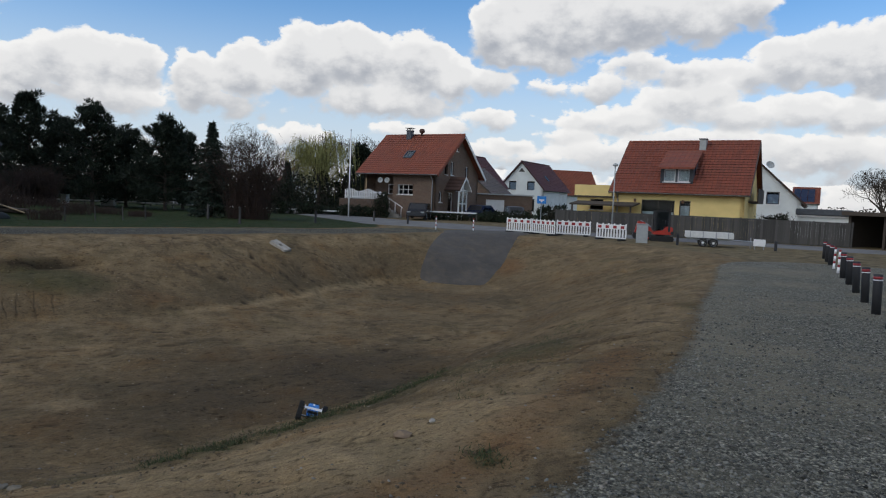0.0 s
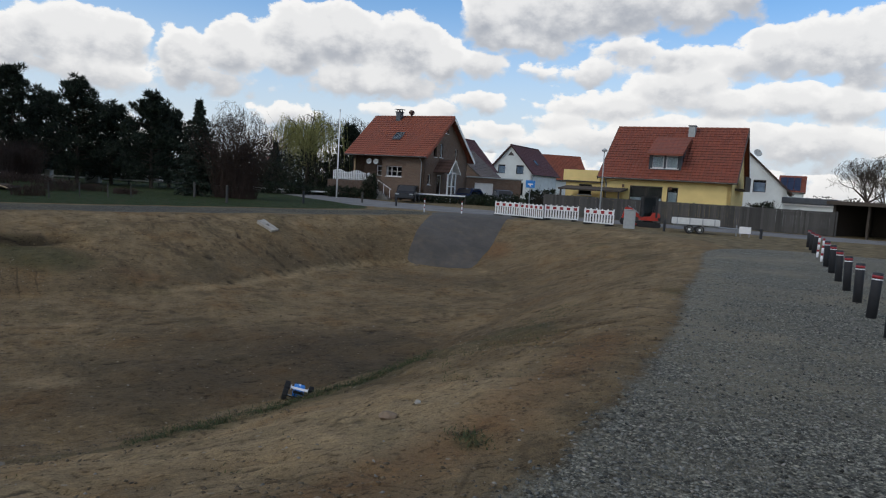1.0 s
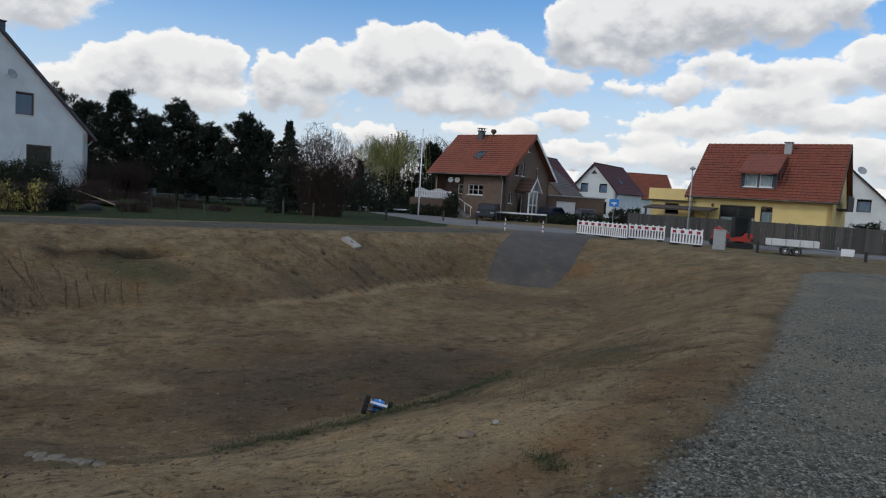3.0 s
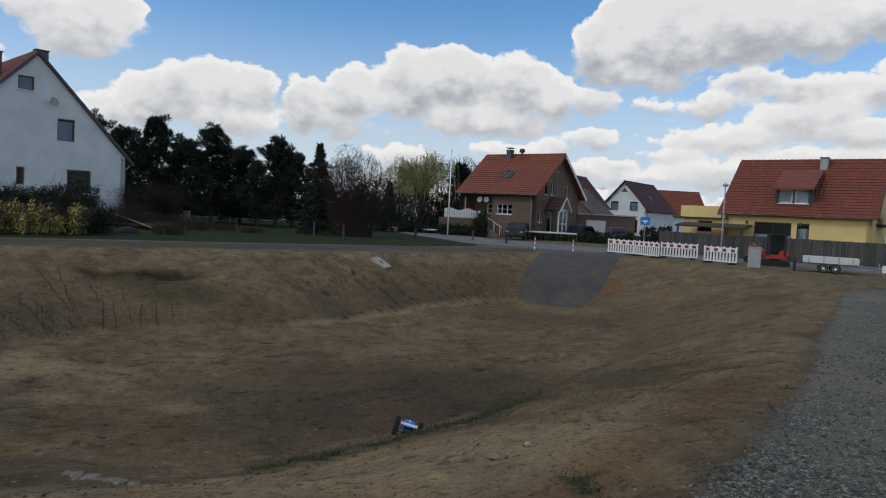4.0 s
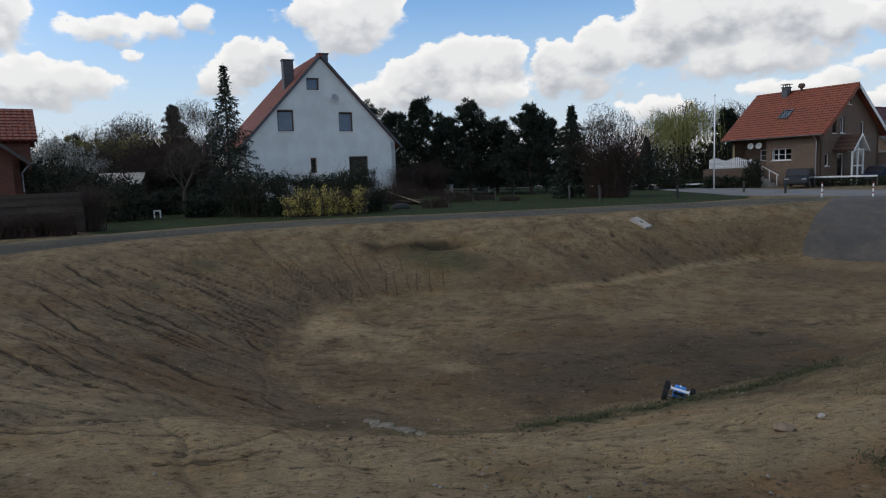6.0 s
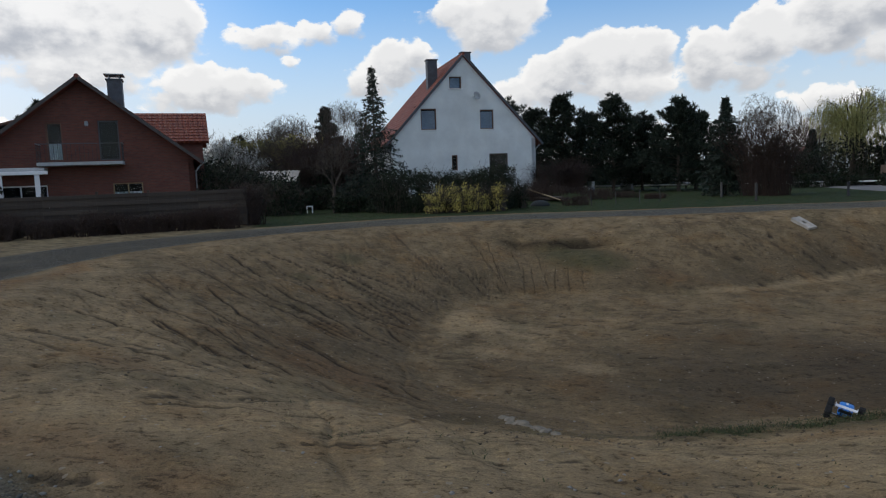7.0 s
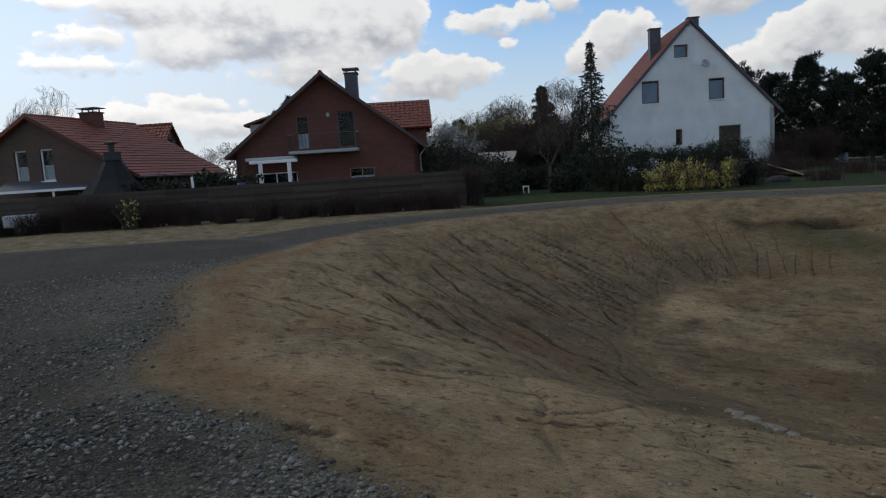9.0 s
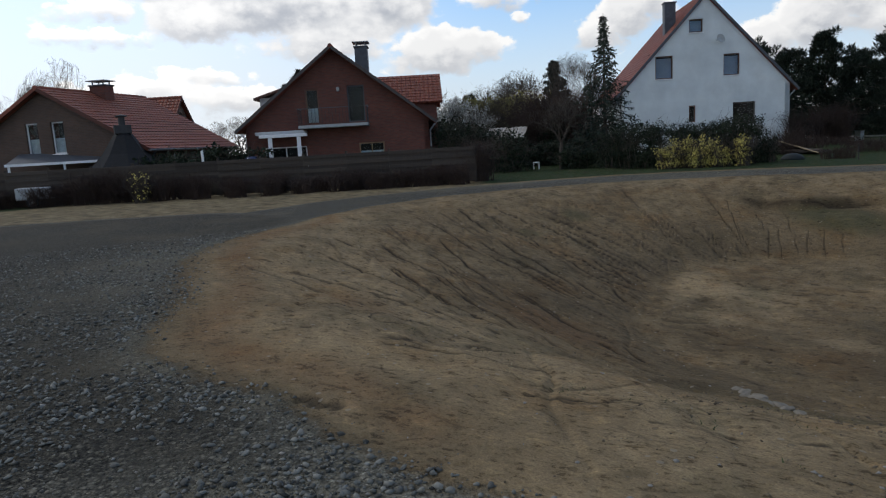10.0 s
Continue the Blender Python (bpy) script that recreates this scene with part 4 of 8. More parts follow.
def strip(name, left, right, lift, mat, label, n=30, draped=True):
    """A paved strip between two edges given as polylines, draped over the ground, with a thin edge."""
    def along(pts):
        p = np.array(pts, float)
        d = np.concatenate([[0], np.cumsum(np.hypot(*np.diff(p, axis=0).T))])
        u = np.linspace(0, d[-1], n)
        return np.column_stack([np.interp(u, d, p[:, 0]), np.interp(u, d, p[:, 1])])
    a, b = along(left), along(right)
    k = 12
    rows = []
    for t in np.linspace(0, 1, k):
        q = a * (1 - t) + b * t
        edge = 1.0 - abs(2 * t - 1) ** 6
        wob = 0.10 * fbm2(q[:, 0], q[:, 1], 0.9, 3, 5) if t in (0.0, 1.0) else 0
        ends = np.clip(np.minimum(np.arange(n), n - 1 - np.arange(n)) / 2.0, 0, 1)
        z = terrain(q[:, 0], q[:, 1], detail=False) + lift * edge * ends - 0.06 * (1 - edge * ends)
        rows.append(np.column_stack([q[:, 0] + wob, q[:, 1], z]))
    v = np.array(rows).reshape(-1, 3)
    idx = np.arange(k * n).reshape(k, n)
    f = np.stack([idx[:-1, :-1], idx[1:, :-1], idx[1:, 1:], idx[:-1, 1:]], -1).reshape(-1, 4)
    me = mesh_of(name, v, f, mat, smooth=True)
    bm = bmesh.new()
    bm.from_mesh(me)
    bmesh.ops.recalc_face_normals(bm, faces=bm.faces[:])
    if sum(fc.normal.z for fc in bm.faces) < 0:
        bmesh.ops.reverse_faces(bm, faces=bm.faces[:])
    bm.to_mesh(me)
    bm.free()
    return tagged(new(name, me), label, "pavement", kind="structure")


strip("ramp", [(-1.25, 30.3), (-0.9, 33.5), (-0.2, 37.7), (-0.2, 41.5)], [(2.2, 30.2), (3.4, 33.5), (4.6, 38.0), (6.0, 41.5)], 0.09, M_RAMP,
      "dark asphalt ramp leading down into the basin")
strip("road", [(40, 18), (30, 28.5), (22, 34.5), (12, 40.0), (3, 42), (-5.0, 44.5), (-9.8, 53), (-17, 67), (-48, 98)], [(43, 25), (31, 36.0), (24.5, 39.4), (14, 45.2), (5.5, 50), (-3, 57), (-13.4, 70.5), (-23, 82), (-50, 108)], 0.05, M_ROAD,
      "pale grey asphalt street", n=60)


# ---------------------------------------------------------------- houses
def wall_cells(bm, w, t, top, holes, base=0.0, extra=()):
    """A wall in x, z with real openings; top(x) gives its upper edge. Thickness goes to +y."""
    xs = sorted({0.0, w, *extra, *(h[0] for h in holes), *(h[1] for h in holes)})
    for a, b in zip(xs, xs[1:]):
        if b - a < 1e-4:
            continue
        cut = sorted((h[2], h[3]) for h in holes if h[0] <= a + 1e-5 and h[1] >= b - 1e-5)
        z = base
        spans = []
        for lo, hi in cut:
            if lo > z + 1e-4:
                spans.append((z, z, lo, lo))
            z = hi
        spans.append((z, z, top(a), top(b)))
        for za, zb, zc, zd in spans:
            v = [bm.verts.new(p) for p in ((a, 0, za), (b, 0, zb), (b, 0, zd), (a, 0, zc), (a, t, za), (b, t, zb), (b, t, zd), (a, t, zc))]
            for fc in ((0, 1, 2, 3), (7, 6, 5, 4), (1, 0, 4, 5), (3, 2, 6, 7), (0, 3, 7, 4), (2, 1, 5, 6)):
                bm.faces.new([v[i] for i in fc])
    bmesh.ops.remove_doubles(bm, verts=bm.verts[:], dist=1e-4)
    return bm


def window(parent, x0, x1, z0, z1, frame_mat, m, panes=1, rows=1, curtain=0.0, blind=0.0, sill=True, depth=0.12, bar=0.07, name="window"):
    """Frame, panes, sill and, behind them, a curtain; set back in its opening."""
    win = part(name, boxes((x0, x0 + bar, depth, depth + 0.07, z0, z1), (x1 - bar, x1, depth, depth + 0.07, z0, z1),
                           (x0 + bar, x1 - bar, depth, depth + 0.07, z1 - bar, z1), (x0 + bar, x1 - bar, depth, depth + 0.07, z0, z0 + bar),
                           *[(x0 + (x1 - x0) * i / panes - 0.03, x0 + (x1 - x0) * i / panes + 0.03, depth + 0.005, depth + 0.065, z0 + bar, z1 - bar) for i in range(1, panes)],
                           *[(x0 + bar, x1 - bar, depth + 0.01, depth + 0.06, z0 + (z1 - z0) * i / rows - 0.02, z0 + (z1 - z0) * i / rows + 0.02) for i in range(1, rows)]),
               frame_mat, parent, m=m)
    part("pane", boxes((x0 + bar, x1 - bar, depth + 0.03, depth + 0.045, z0 + bar, z1 - bar)), M_GLASS, win)
    # added near-black plate; its colour stands in for the unlit interior
    part("dark_room", boxes((x0 - 0.25, x1 + 0.25, depth + 0.75, depth + 0.78, z0 - 0.25, z1 + 0.25)), M_ROOM_SHADE, win)
    if sill:
        part("sill", boxes((x0 - 0.06, x1 + 0.06, -0.07, depth, z0 - 0.06, z0), bevel=0.008), M_WHITE, win)
    # added sheet behind the glass, coloured like the reflected sky
    if blind:
        part("blind", boxes((x0 + bar, x1 - bar, depth + 0.11, depth + 0.125, z0 + bar, z0 + (z1 - z0) * blind)), M_SKY_REFLECTION, win)
    if curtain:
        bm = bmesh.new()
        n = 24
        zt = z0 + (z1 - z0) * curtain
        top = [bm.verts.new((x0 + (x1 - x0) * i / n, depth + 0.16 + 0.025 * math.sin(i * 1.9), zt)) for i in range(n + 1)]
        low = [bm.verts.new((x0 + (x1 - x0) * i / n, depth + 0.16 + 0.03 * math.sin(i * 1.9), z0)) for i in range(n + 1)]
        for i in range(n):
            bm.faces.new((low[i], low[i + 1], top[i + 1], top[i]))
        part("curtain", bm, M_CURTAIN, win)
    return win


SIDES = {"front": lambda w, l: pose(0, 0, 0), "left": lambda w, l: pose(0, l, 0, 0, 0, -90), "right": lambda w, l: pose(w, 0, 0, 0, 0, 90), "back": lambda w, l: pose(w, l, 0, 0, 0, 180)}


def roof_slab(bm, length, slope, course=0.34, thick=0.16):
    """Courses of tiles, each lapping the one below; x along the eave, y up the slope."""
    n = max(3, round(slope / course))
    c = slope / n
    prof = [(0.0, -thick)]
    for i in range(n):
        prof += [(i * c - 0.03, 0.045), ((i + 1) * c - 0.03, 0.008)]
    prof.append((slope, -thick))
    a = [bm.verts.new((0, y, z)) for y, z in prof]
    b = [bm.verts.new((length, y, z)) for y, z in prof]
    for i in range(len(prof)):
        j = (i + 1) % len(prof)
        bm.faces.new((a[i], b[i], b[j], a[j]))
    bm.faces.new(a)
    bm.faces.new(b[::-1])
    bmesh.ops.recalc_face_normals(bm, faces=bm.faces[:])
    return bm


def slope_frame(side, w, l, z_eave, theta, oe, og):
    """The frame of a roof side: x along the eave, y up the slope, z its normal."""
    c, s = math.cos(theta), math.sin(theta)
    if side == "left":
        o, ax, ay, azn = (-oe, l + og, z_eave - oe * math.tan(theta)), (0, -1, 0), (c, 0, s), (-s, 0, c)
    else:
        o, ax, ay, azn = (w + oe, -og, z_eave - oe * math.tan(theta)), (0, 1, 0), (-c, 0, s), (s, 0, c)
    m = Matrix.Identity(4)
    for i in range(3):
        m[i][0], m[i][1], m[i][2], m[i][3] = ax[i], ay[i], azn[i], o[i]
    return m @ Matrix.Translation((0, 0, 0.16))


def chimney(parent, x, y, z0, z1, w, d, mat, cap=True, label=""):
    ch = part("chimney", boxes((x - w / 2, x + w / 2, y - d / 2, y + d / 2, z0, z1), bevel=0.01), mat, parent, label)
    bm = boxes((x - w / 2 - 0.06, x + w / 2 + 0.06, y - d / 2 - 0.06, y + d / 2 + 0.06, z1, z1 + 0.08), bevel=0.01)
    part("chimney_collar", bm, M_SLATE, ch)
    if cap:
        bm = boxes((x - w / 2 - 0.12, x + w / 2 + 0.12, y - d / 2 - 0.12, y + d / 2 + 0.12, z1 + 0.28, z1 + 0.33),
                   *[(x + i * w * 0.35 - 0.03, x + i * w * 0.35 + 0.03, y + j * d * 0.35 - 0.03, y + j * d * 0.35 + 0.03, z1 + 0.08, z1 + 0.28) for i in (-1, 1) for j in (-1, 1)])
        part("chimney_cap", bm, M_GREYMETAL, ch)
    return ch


def house(name, label, m, w, l, ze, zr, wall, roof, oe=0.5, og=0.45, openings=(), soffit=None, gutter=True, verge=None, verge_h=0.26, verge_left=None):
    """A gabled house: x across the gable, y along the ridge. Openings: side, x0, x1, z0, z1, options."""
    ob = thing(name, label, "house", m)
    theta = math.atan2(zr - ze, w / 2)
    t = 0.3
    for side in SIDES:
        gab = side in ("front", "back")
        span = w if gab else l
        hs = [(o[1], o[2], o[3], o[4]) for o in openings if o[0] == side]
        ms = SIDES[side](w, l)
        bm = bmesh.new()
        if gab:
            wall_cells(bm, w, t, lambda q: ze + (zr - ze) * (1 - abs(2 * q / w - 1)), hs, extra=(w / 2,))
        else:
            wall_cells(bm, l, t, lambda q: ze - 0.02, hs, extra=(t, l - t))
        wl = part("wall", bm, wall, ob, m=ms)
        for o in openings:
            if o[0] == side:
                opt = dict(o[5]) if len(o) > 5 else {}
                if "recess" in opt:
                    deep = opt["recess"]
                    part("recess_wall", boxes((o[1] - 0.2, o[2] + 0.2, deep, deep + 0.2, o[3] - 0.3, o[4] + 0.3)), wall, wl)
                    part("recess_floor", boxes((o[1] - 0.2, o[2] + 0.2, t + 0.002, deep - 0.002, o[3] - 0.2, o[3] - 0.004)), M_CONCRETE, wl)
                    window(wl, o[1] + 1.7, o[2] - 0.1, o[3] + 0.6, o[3] + 1.6, M_WHITE, pose(0, deep - 0.2, 0), panes=2, rows=2, sill=False)
                    continue
                mat = opt.pop("frame", M_DARKFRAME)
                window(wl, o[1], o[2], o[3], o[4], mat, Matrix.Identity(4), **opt)
    slope = (w / 2 + oe) / math.cos(theta)
    for side in ("left", "right"):
        part("roof", roof_slab(bmesh.new(), l + 2 * og, slope), roof, ob, m=slope_frame(side, w, l, ze, theta, oe, og))
    zt = ze + math.tan(theta) * w / 2 + 0.16 / math.cos(theta)
    bm = bmesh.new()
    n = max(6, int((l + 2 * og) / 0.4))
    for i in range(n):
        y0 = -og + (l + 2 * og) * i / n
        tube(bm, (w / 2, y0, zt - 0.04), (w / 2, y0 + (l + 2 * og) / n + 0.03, zt - 0.05), 0.13, 0.115, 10)
    part("ridge_tiles", bm, roof, ob)
    if verge is not None:
        for side in ("left", "right"):
            fm = slope_frame(side, w, l, ze, theta, oe, og)
            for xe in ((-0.05, 0.0), (l + 2 * og, l + 2 * og + 0.05)):
                part("bargeboard", boxes((xe[0], xe[1], -0.02, slope, -verge_h, 0.02)), verge_left if verge_left and side == "left" else verge, ob, m=fm)
    if gutter:
        for xe in (-oe - 0.05, w + oe + 0.05):
            ze2 = ze - oe * math.tan(theta) + 0.10
            part("gutter", tube(bmesh.new(), (xe, -og, ze2), (xe, l + og, ze2), 0.07, n=8), M_METAL, ob)
            xp = 0.0 - 0.08 if xe < 0 else w + 0.08
            bm = tube(bmesh.new(), (xp, 0.25, 0.0), (xp, 0.25, ze2 - 0.45), 0.045, n=8)
            tube(bm, (xp, 0.25, ze2 - 0.47), (xe, 0.25, ze2), 0.045, n=8)
            part("downpipe", bm, M_METAL, ob)
    return ob


def skylight(parent, side, w, l, ze, zr, oe, og, u0, u1, s0, s1):
    theta = math.atan2(zr - ze, w / 2)
    fm = slope_frame(side, w, l, ze, theta, oe, og)
    f = part("roof_window", boxes((u0, u0 + 0.09, s0, s1, 0.0, 0.12), (u1 - 0.09, u1, s0, s1, 0.0, 0.12), (u0, u1, s0, s0 + 0.09, 0.0, 0.12), (u0, u1, s1 - 0.09, s1, 0.0, 0.12)), M_SLATE, parent, m=fm)
    part("pane", boxes((u0 + 0.08, u1 - 0.08, s0 + 0.08, s1 - 0.08, 0.075, 0.095)), M_GLASS, f)
    part("blind", boxes((u0 + 0.08, u1 - 0.08, s0 + 0.08, s1 - 0.08, 0.05, 0.06)), M_CURTAIN if u1 - u0 > 2 else M_SLATE, f)
    return f



# ---------------------------------------------------------------- plants
class Soup:
    """Collects triangles or quads as numpy blocks."""

    def __init__(self):
        self.v, self.f, self.n = [], [], 0

    def add(self, v, f):
        self.v.append(v)
        self.f.append(f + self.n)
        self.n += len(v)

    def mesh(self, name, mat):
        return mesh_of(name, np.vstack(self.v), np.vstack(self.f), mat)


def segs(soup, p0, p1, r0, r1, sides):
    """Tapered limbs, all at once, as quads."""
    p0, p1 = np.atleast_2d(p0), np.atleast_2d(p1)
    d = p1 - p0
    d = d / (np.linalg.norm(d, axis=1, keepdims=True) + 1e-9)
    ref = np.where(np.abs(d[:, 2:3]) > 0.9, [[1.0, 0, 0]], [[0, 0, 1.0]])
    a = np.cross(d, ref)
    a /= np.linalg.norm(a, axis=1, keepdims=True) + 1e-9
    b = np.cross(d, a)
    k = len(p0)
    ang = np.arange(sides) * 2 * np.pi / sides
    ring = a[:, None] * np.cos(ang)[None, :, None] + b[:, None] * np.sin(ang)[None, :, None]
    v = np.concatenate([p0[:, None] + ring * np.reshape(r0, (-1, 1, 1)), p1[:, None] + ring * np.reshape(r1, (-1, 1, 1))], 1).reshape(-1, 3)
    i = np.arange(sides)
    j = (i + 1) % sides
    base = np.stack([i, j, j + sides, i + sides], -1)
    f = (base[None] + (np.arange(k) * 2 * sides)[:, None, None]).reshape(-1, 4)
    soup.add(v, f)


def leaves(soup, pts, size, rng, aspect=0.5, droop=0.0, out=None):
    """Small pointed leaves at the points, turned at random."""
    n = len(pts)
    d = rng.normal(size=(n, 3))
    if out is not None:
        d = d * 0.7 + out * 1.2
    d[:, 2] -= droop
    d /= np.linalg.norm(d, axis=1, keepdims=True) + 1e-9
    s = np.cross(d, rng.normal(size=(n, 3)))
    s /= np.linalg.norm(s, axis=1, keepdims=True) + 1e-9
    ln = size * rng.uniform(0.6, 1.3, (n, 1))
    wd = ln * aspect * 0.5
    v = np.stack([pts, pts + d * ln * 0.5 + s * wd, pts + d * ln, pts + d * ln * 0.5 - s * wd], 1).reshape(-1, 3)
    f = np.arange(4 * n).reshape(-1, 4)
    soup.add(v, f)


def grow(rng, height, spread, levels, kids, trunk_r, up=0.35, first=0.3, droop=0.0, shrink=0.68):
    """Limbs as a list of levels: start, end and radii."""
    out = []
    cur = [(np.zeros(3), np.array([0, 0, 1.0]), height * first, trunk_r)]
    for lv in range(levels):
        nxt, seg = [], []
        for p, d, ln, r in cur:
            steps = 3 if lv < 2 else 2
            q, dd = p.copy(), d.copy()
            for k in range(steps):
                dd = dd + rng.normal(size=3) * 0.12
                dd[2] += 0.10 * up - droop * lv * 0.06
                dd /= np.linalg.norm(dd)
                e = q + dd * ln / steps
                ra, rb = r * (1 - 0.35 * k / steps), r * (1 - 0.35 * (k + 1) / steps)
                seg.append((q, e, ra, rb))
                if lv + 1 < levels and (lv > 0 or k == steps - 1):
                    nk = kids[min(lv, len(kids) - 1)] if k == steps - 1 else (1 if rng.random() < 0.7 else 0)
                    a0 = rng.uniform(0, 6.28)
                    for c in range(nk):
                        a = a0 + c * 2 * math.pi / max(nk, 1) + rng.normal() * 0.3
                        side = np.cross(dd, [math.cos(a), math.sin(a), 0.3])
                        side /= np.linalg.norm(side) + 1e-9
                        nd = dd * rng.uniform(0.5, 1.0) + side * spread * rng.uniform(0.6, 1.2) + np.array([0, 0, up])
                        nxt.append((e, nd / np.linalg.norm(nd), ln * shrink * rng.uniform(0.75, 1.15), rb * (0.62 if nk > 1 else 0.5)))
                q = e
        out.append(seg)
        cur = nxt
    return out


def bare_tree(name, label, m, height, spread=0.8, levels=6, kids=(4, 3, 3, 2, 2), trunk_r=0.18, seed=1, twig=None, up=0.35, first=0.28, leaf=None, leaf_n=0, leaf_size=0.12, droop=0.0, min_r=0.012, shrink=0.72, category="tree", dome=0.0):
    rng = np.random.default_rng(seed)
    lv = grow(rng, height, spread, levels, kids, trunk_r, up, first, droop, shrink)
    pts = np.vstack([np.array([s[1] for s in seg]) for seg in lv])
    k = height / pts[:, 2].max()

    def shaped(p):
        """Draws the outer twigs in to a rounded crown of the given half width."""
        p = p * k
        if not dome:
            return p
        c = np.array([0, 0, height * 0.58])
        q = (p - c) / [dome, dome, height * 0.40]
        r = np.linalg.norm(q, axis=1, keepdims=True)
        return c + (p - c) * np.where(r > 0.8, (0.8 / np.maximum(r, 0.8)) ** 0.72, 1.0)

    ob = thing(name, label, category, m)
    wood, fine = Soup(), Soup()
    for i, seg in enumerate(lv):
        p0, p1 = shaped(np.array([s[0] for s in seg])), shaped(np.array([s[1] for s in seg]))
        r0, r1 = np.maximum([s[2] for s in seg], min_r), np.maximum([s[3] for s in seg], min_r * 0.7)
        segs(wood if i < 2 else fine, p0, p1, r0, r1, 7 if i < 2 else (4 if i < 4 else 3))
    part("trunk", wood.mesh("trunk", M_BARK), None, ob)
    part("crown", fine.mesh("crown", twig or M_TWIG), None, ob)
    if leaf is not None:
        last = shaped(np.vstack([np.array([s[1] for s in seg]) for seg in lv[-2:]]))
        sp = Soup()
        pick = last[rng.integers(0, len(last), leaf_n)] + rng.normal(size=(leaf_n, 3)) * height * 0.02
        leaves(sp, pick, leaf_size, rng, 0.5)
        part("foliage", sp.mesh("foliage", leaf), None, ob)
    return ob


def pine(name, label, m, height, radius, seed, mat=None, base=0.14):
    """Dark irregular conifer: trunk, limbs and tufted clumps with gaps between."""
    rng = np.random.default_rng(seed)
    ob = thing(name, label, "tree", m)
    wood, green = Soup(), Soup()
    segs(wood, [[0, 0, -0.2]], [[0.1, 0, height * 0.95]], [0.16], [0.03], 8)
    n = int(60 * max(1.0, height / 8))
    for i in range(n):
        t = (i + rng.uniform(0, 1)) / n
        z = height * (base + (1 - base) * t)
        a = i * 2.4 + rng.normal() * 0.4
        prof = 1.18 * (1 - t) ** 0.78 * (0.72 + 0.28 * min(1, t / 0.2)) * (1 + 0.22 * math.sin(i * 0.7 + seed) + 0.14 * math.sin(i * 2.3 + 2 * seed))
        rr = radius * prof * rng.uniform(0.55, 1.12) + 0.12
        tip = np.array([math.cos(a) * rr, math.sin(a) * rr, z + rr * rng.uniform(0.1, 0.35)])
        segs(wood, [[0, 0, z]], [tip], [0.045], [0.012], 4)
        for c in range(4):
            u = 0.42 + 0.2 * c
            cen = tip * [u, u, 1] + [0, 0, -rr * 0.2 * (1 - u)] + rng.normal(size=3) * 0.10 * radius * [1, 1, 0.6]
            size = radius * rng.uniform(0.11, 0.19) * (1 - 0.5 * t)
            k = 78
            d = rng.normal(size=(k, 3))
            d /= np.linalg.norm(d, axis=1, keepdims=True)
            p = cen + d * size * rng.uniform(0.2, 1.0, (k, 1)) * [1, 1, 0.9]
            aim = d * 0.5 + np.array([math.cos(a) * 0.5, math.sin(a) * 0.5, 0.9])
            leaves(green, p, 0.36, rng, 0.18, 0.0, aim)
    part("trunk", wood.mesh("trunk", M_BARK), None, ob)
    part("crown", green.mesh("crown", mat or M_PINE), None, ob)
    return ob


def spruce(name, label, m, height, radius, seed, mat=None, dense=1.0, droop=0.35, taper=0.8):
    """Conifer in tiers: drooping boughs with hanging sprays, thin leader."""
    rng = np.random.default_rng(seed)
    ob = thing(name, label, "tree", m)
    wood, green = Soup(), Soup()
    segs(wood, [[0, 0, -0.2]], [[0, 0, height]], [0.15], [0.012], 8)
    z = height * 0.05
    while z < height * 0.985:
        t = z / height
        nb = 3 + int(rng.integers(0, 3))
        rr0 = radius * (1 - t) ** taper * (1 if t < 0.80 else 0.55) + 0.08
        a0 = rng.uniform(0, 6.28)
        for b in range(nb):
            a = a0 + b * 2 * math.pi / nb + rng.normal() * 0.25
            rr = rr0 * rng.uniform(0.65, 1.15)
            k = 7
            s = np.linspace(0, 1, k)
            zz = z + rr * (0.25 * s - droop * 1.6 * s ** 1.5 + 0.55 * droop * s ** 4)
            pl = np.column_stack([math.cos(a) * rr * s, math.sin(a) * rr * s, zz])
            segs(wood, pl[:-1], pl[1:], np.linspace(0.03, 0.012, k - 1), np.linspace(0.025, 0.008, k - 1), 3)
            nn = int((14 + 55 * rr) * dense)
            u = rng.uniform(0.12, 1.0, nn)
            p = np.column_stack([np.interp(u, s, pl[:, i]) for i in range(3)])
            lat = np.array([-math.sin(a), math.cos(a), 0]) * rng.normal(size=(nn, 1)) * 0.16 * rr * (1.15 - u[:, None])
            leaves(green, p + lat, 0.23, rng, 0.28, 0.55, np.tile([math.cos(a) * 0.5, math.sin(a) * 0.5, 0], (nn, 1)))
        z += height * (0.012 + 0.012 * (1 - t)) * rng.uniform(0.6, 1.4)
    part("trunk", wood.mesh("trunk", M_BARK), None, ob)
    part("crown", green.mesh("crown", mat or M_SPRUCE), None, ob)
    return ob


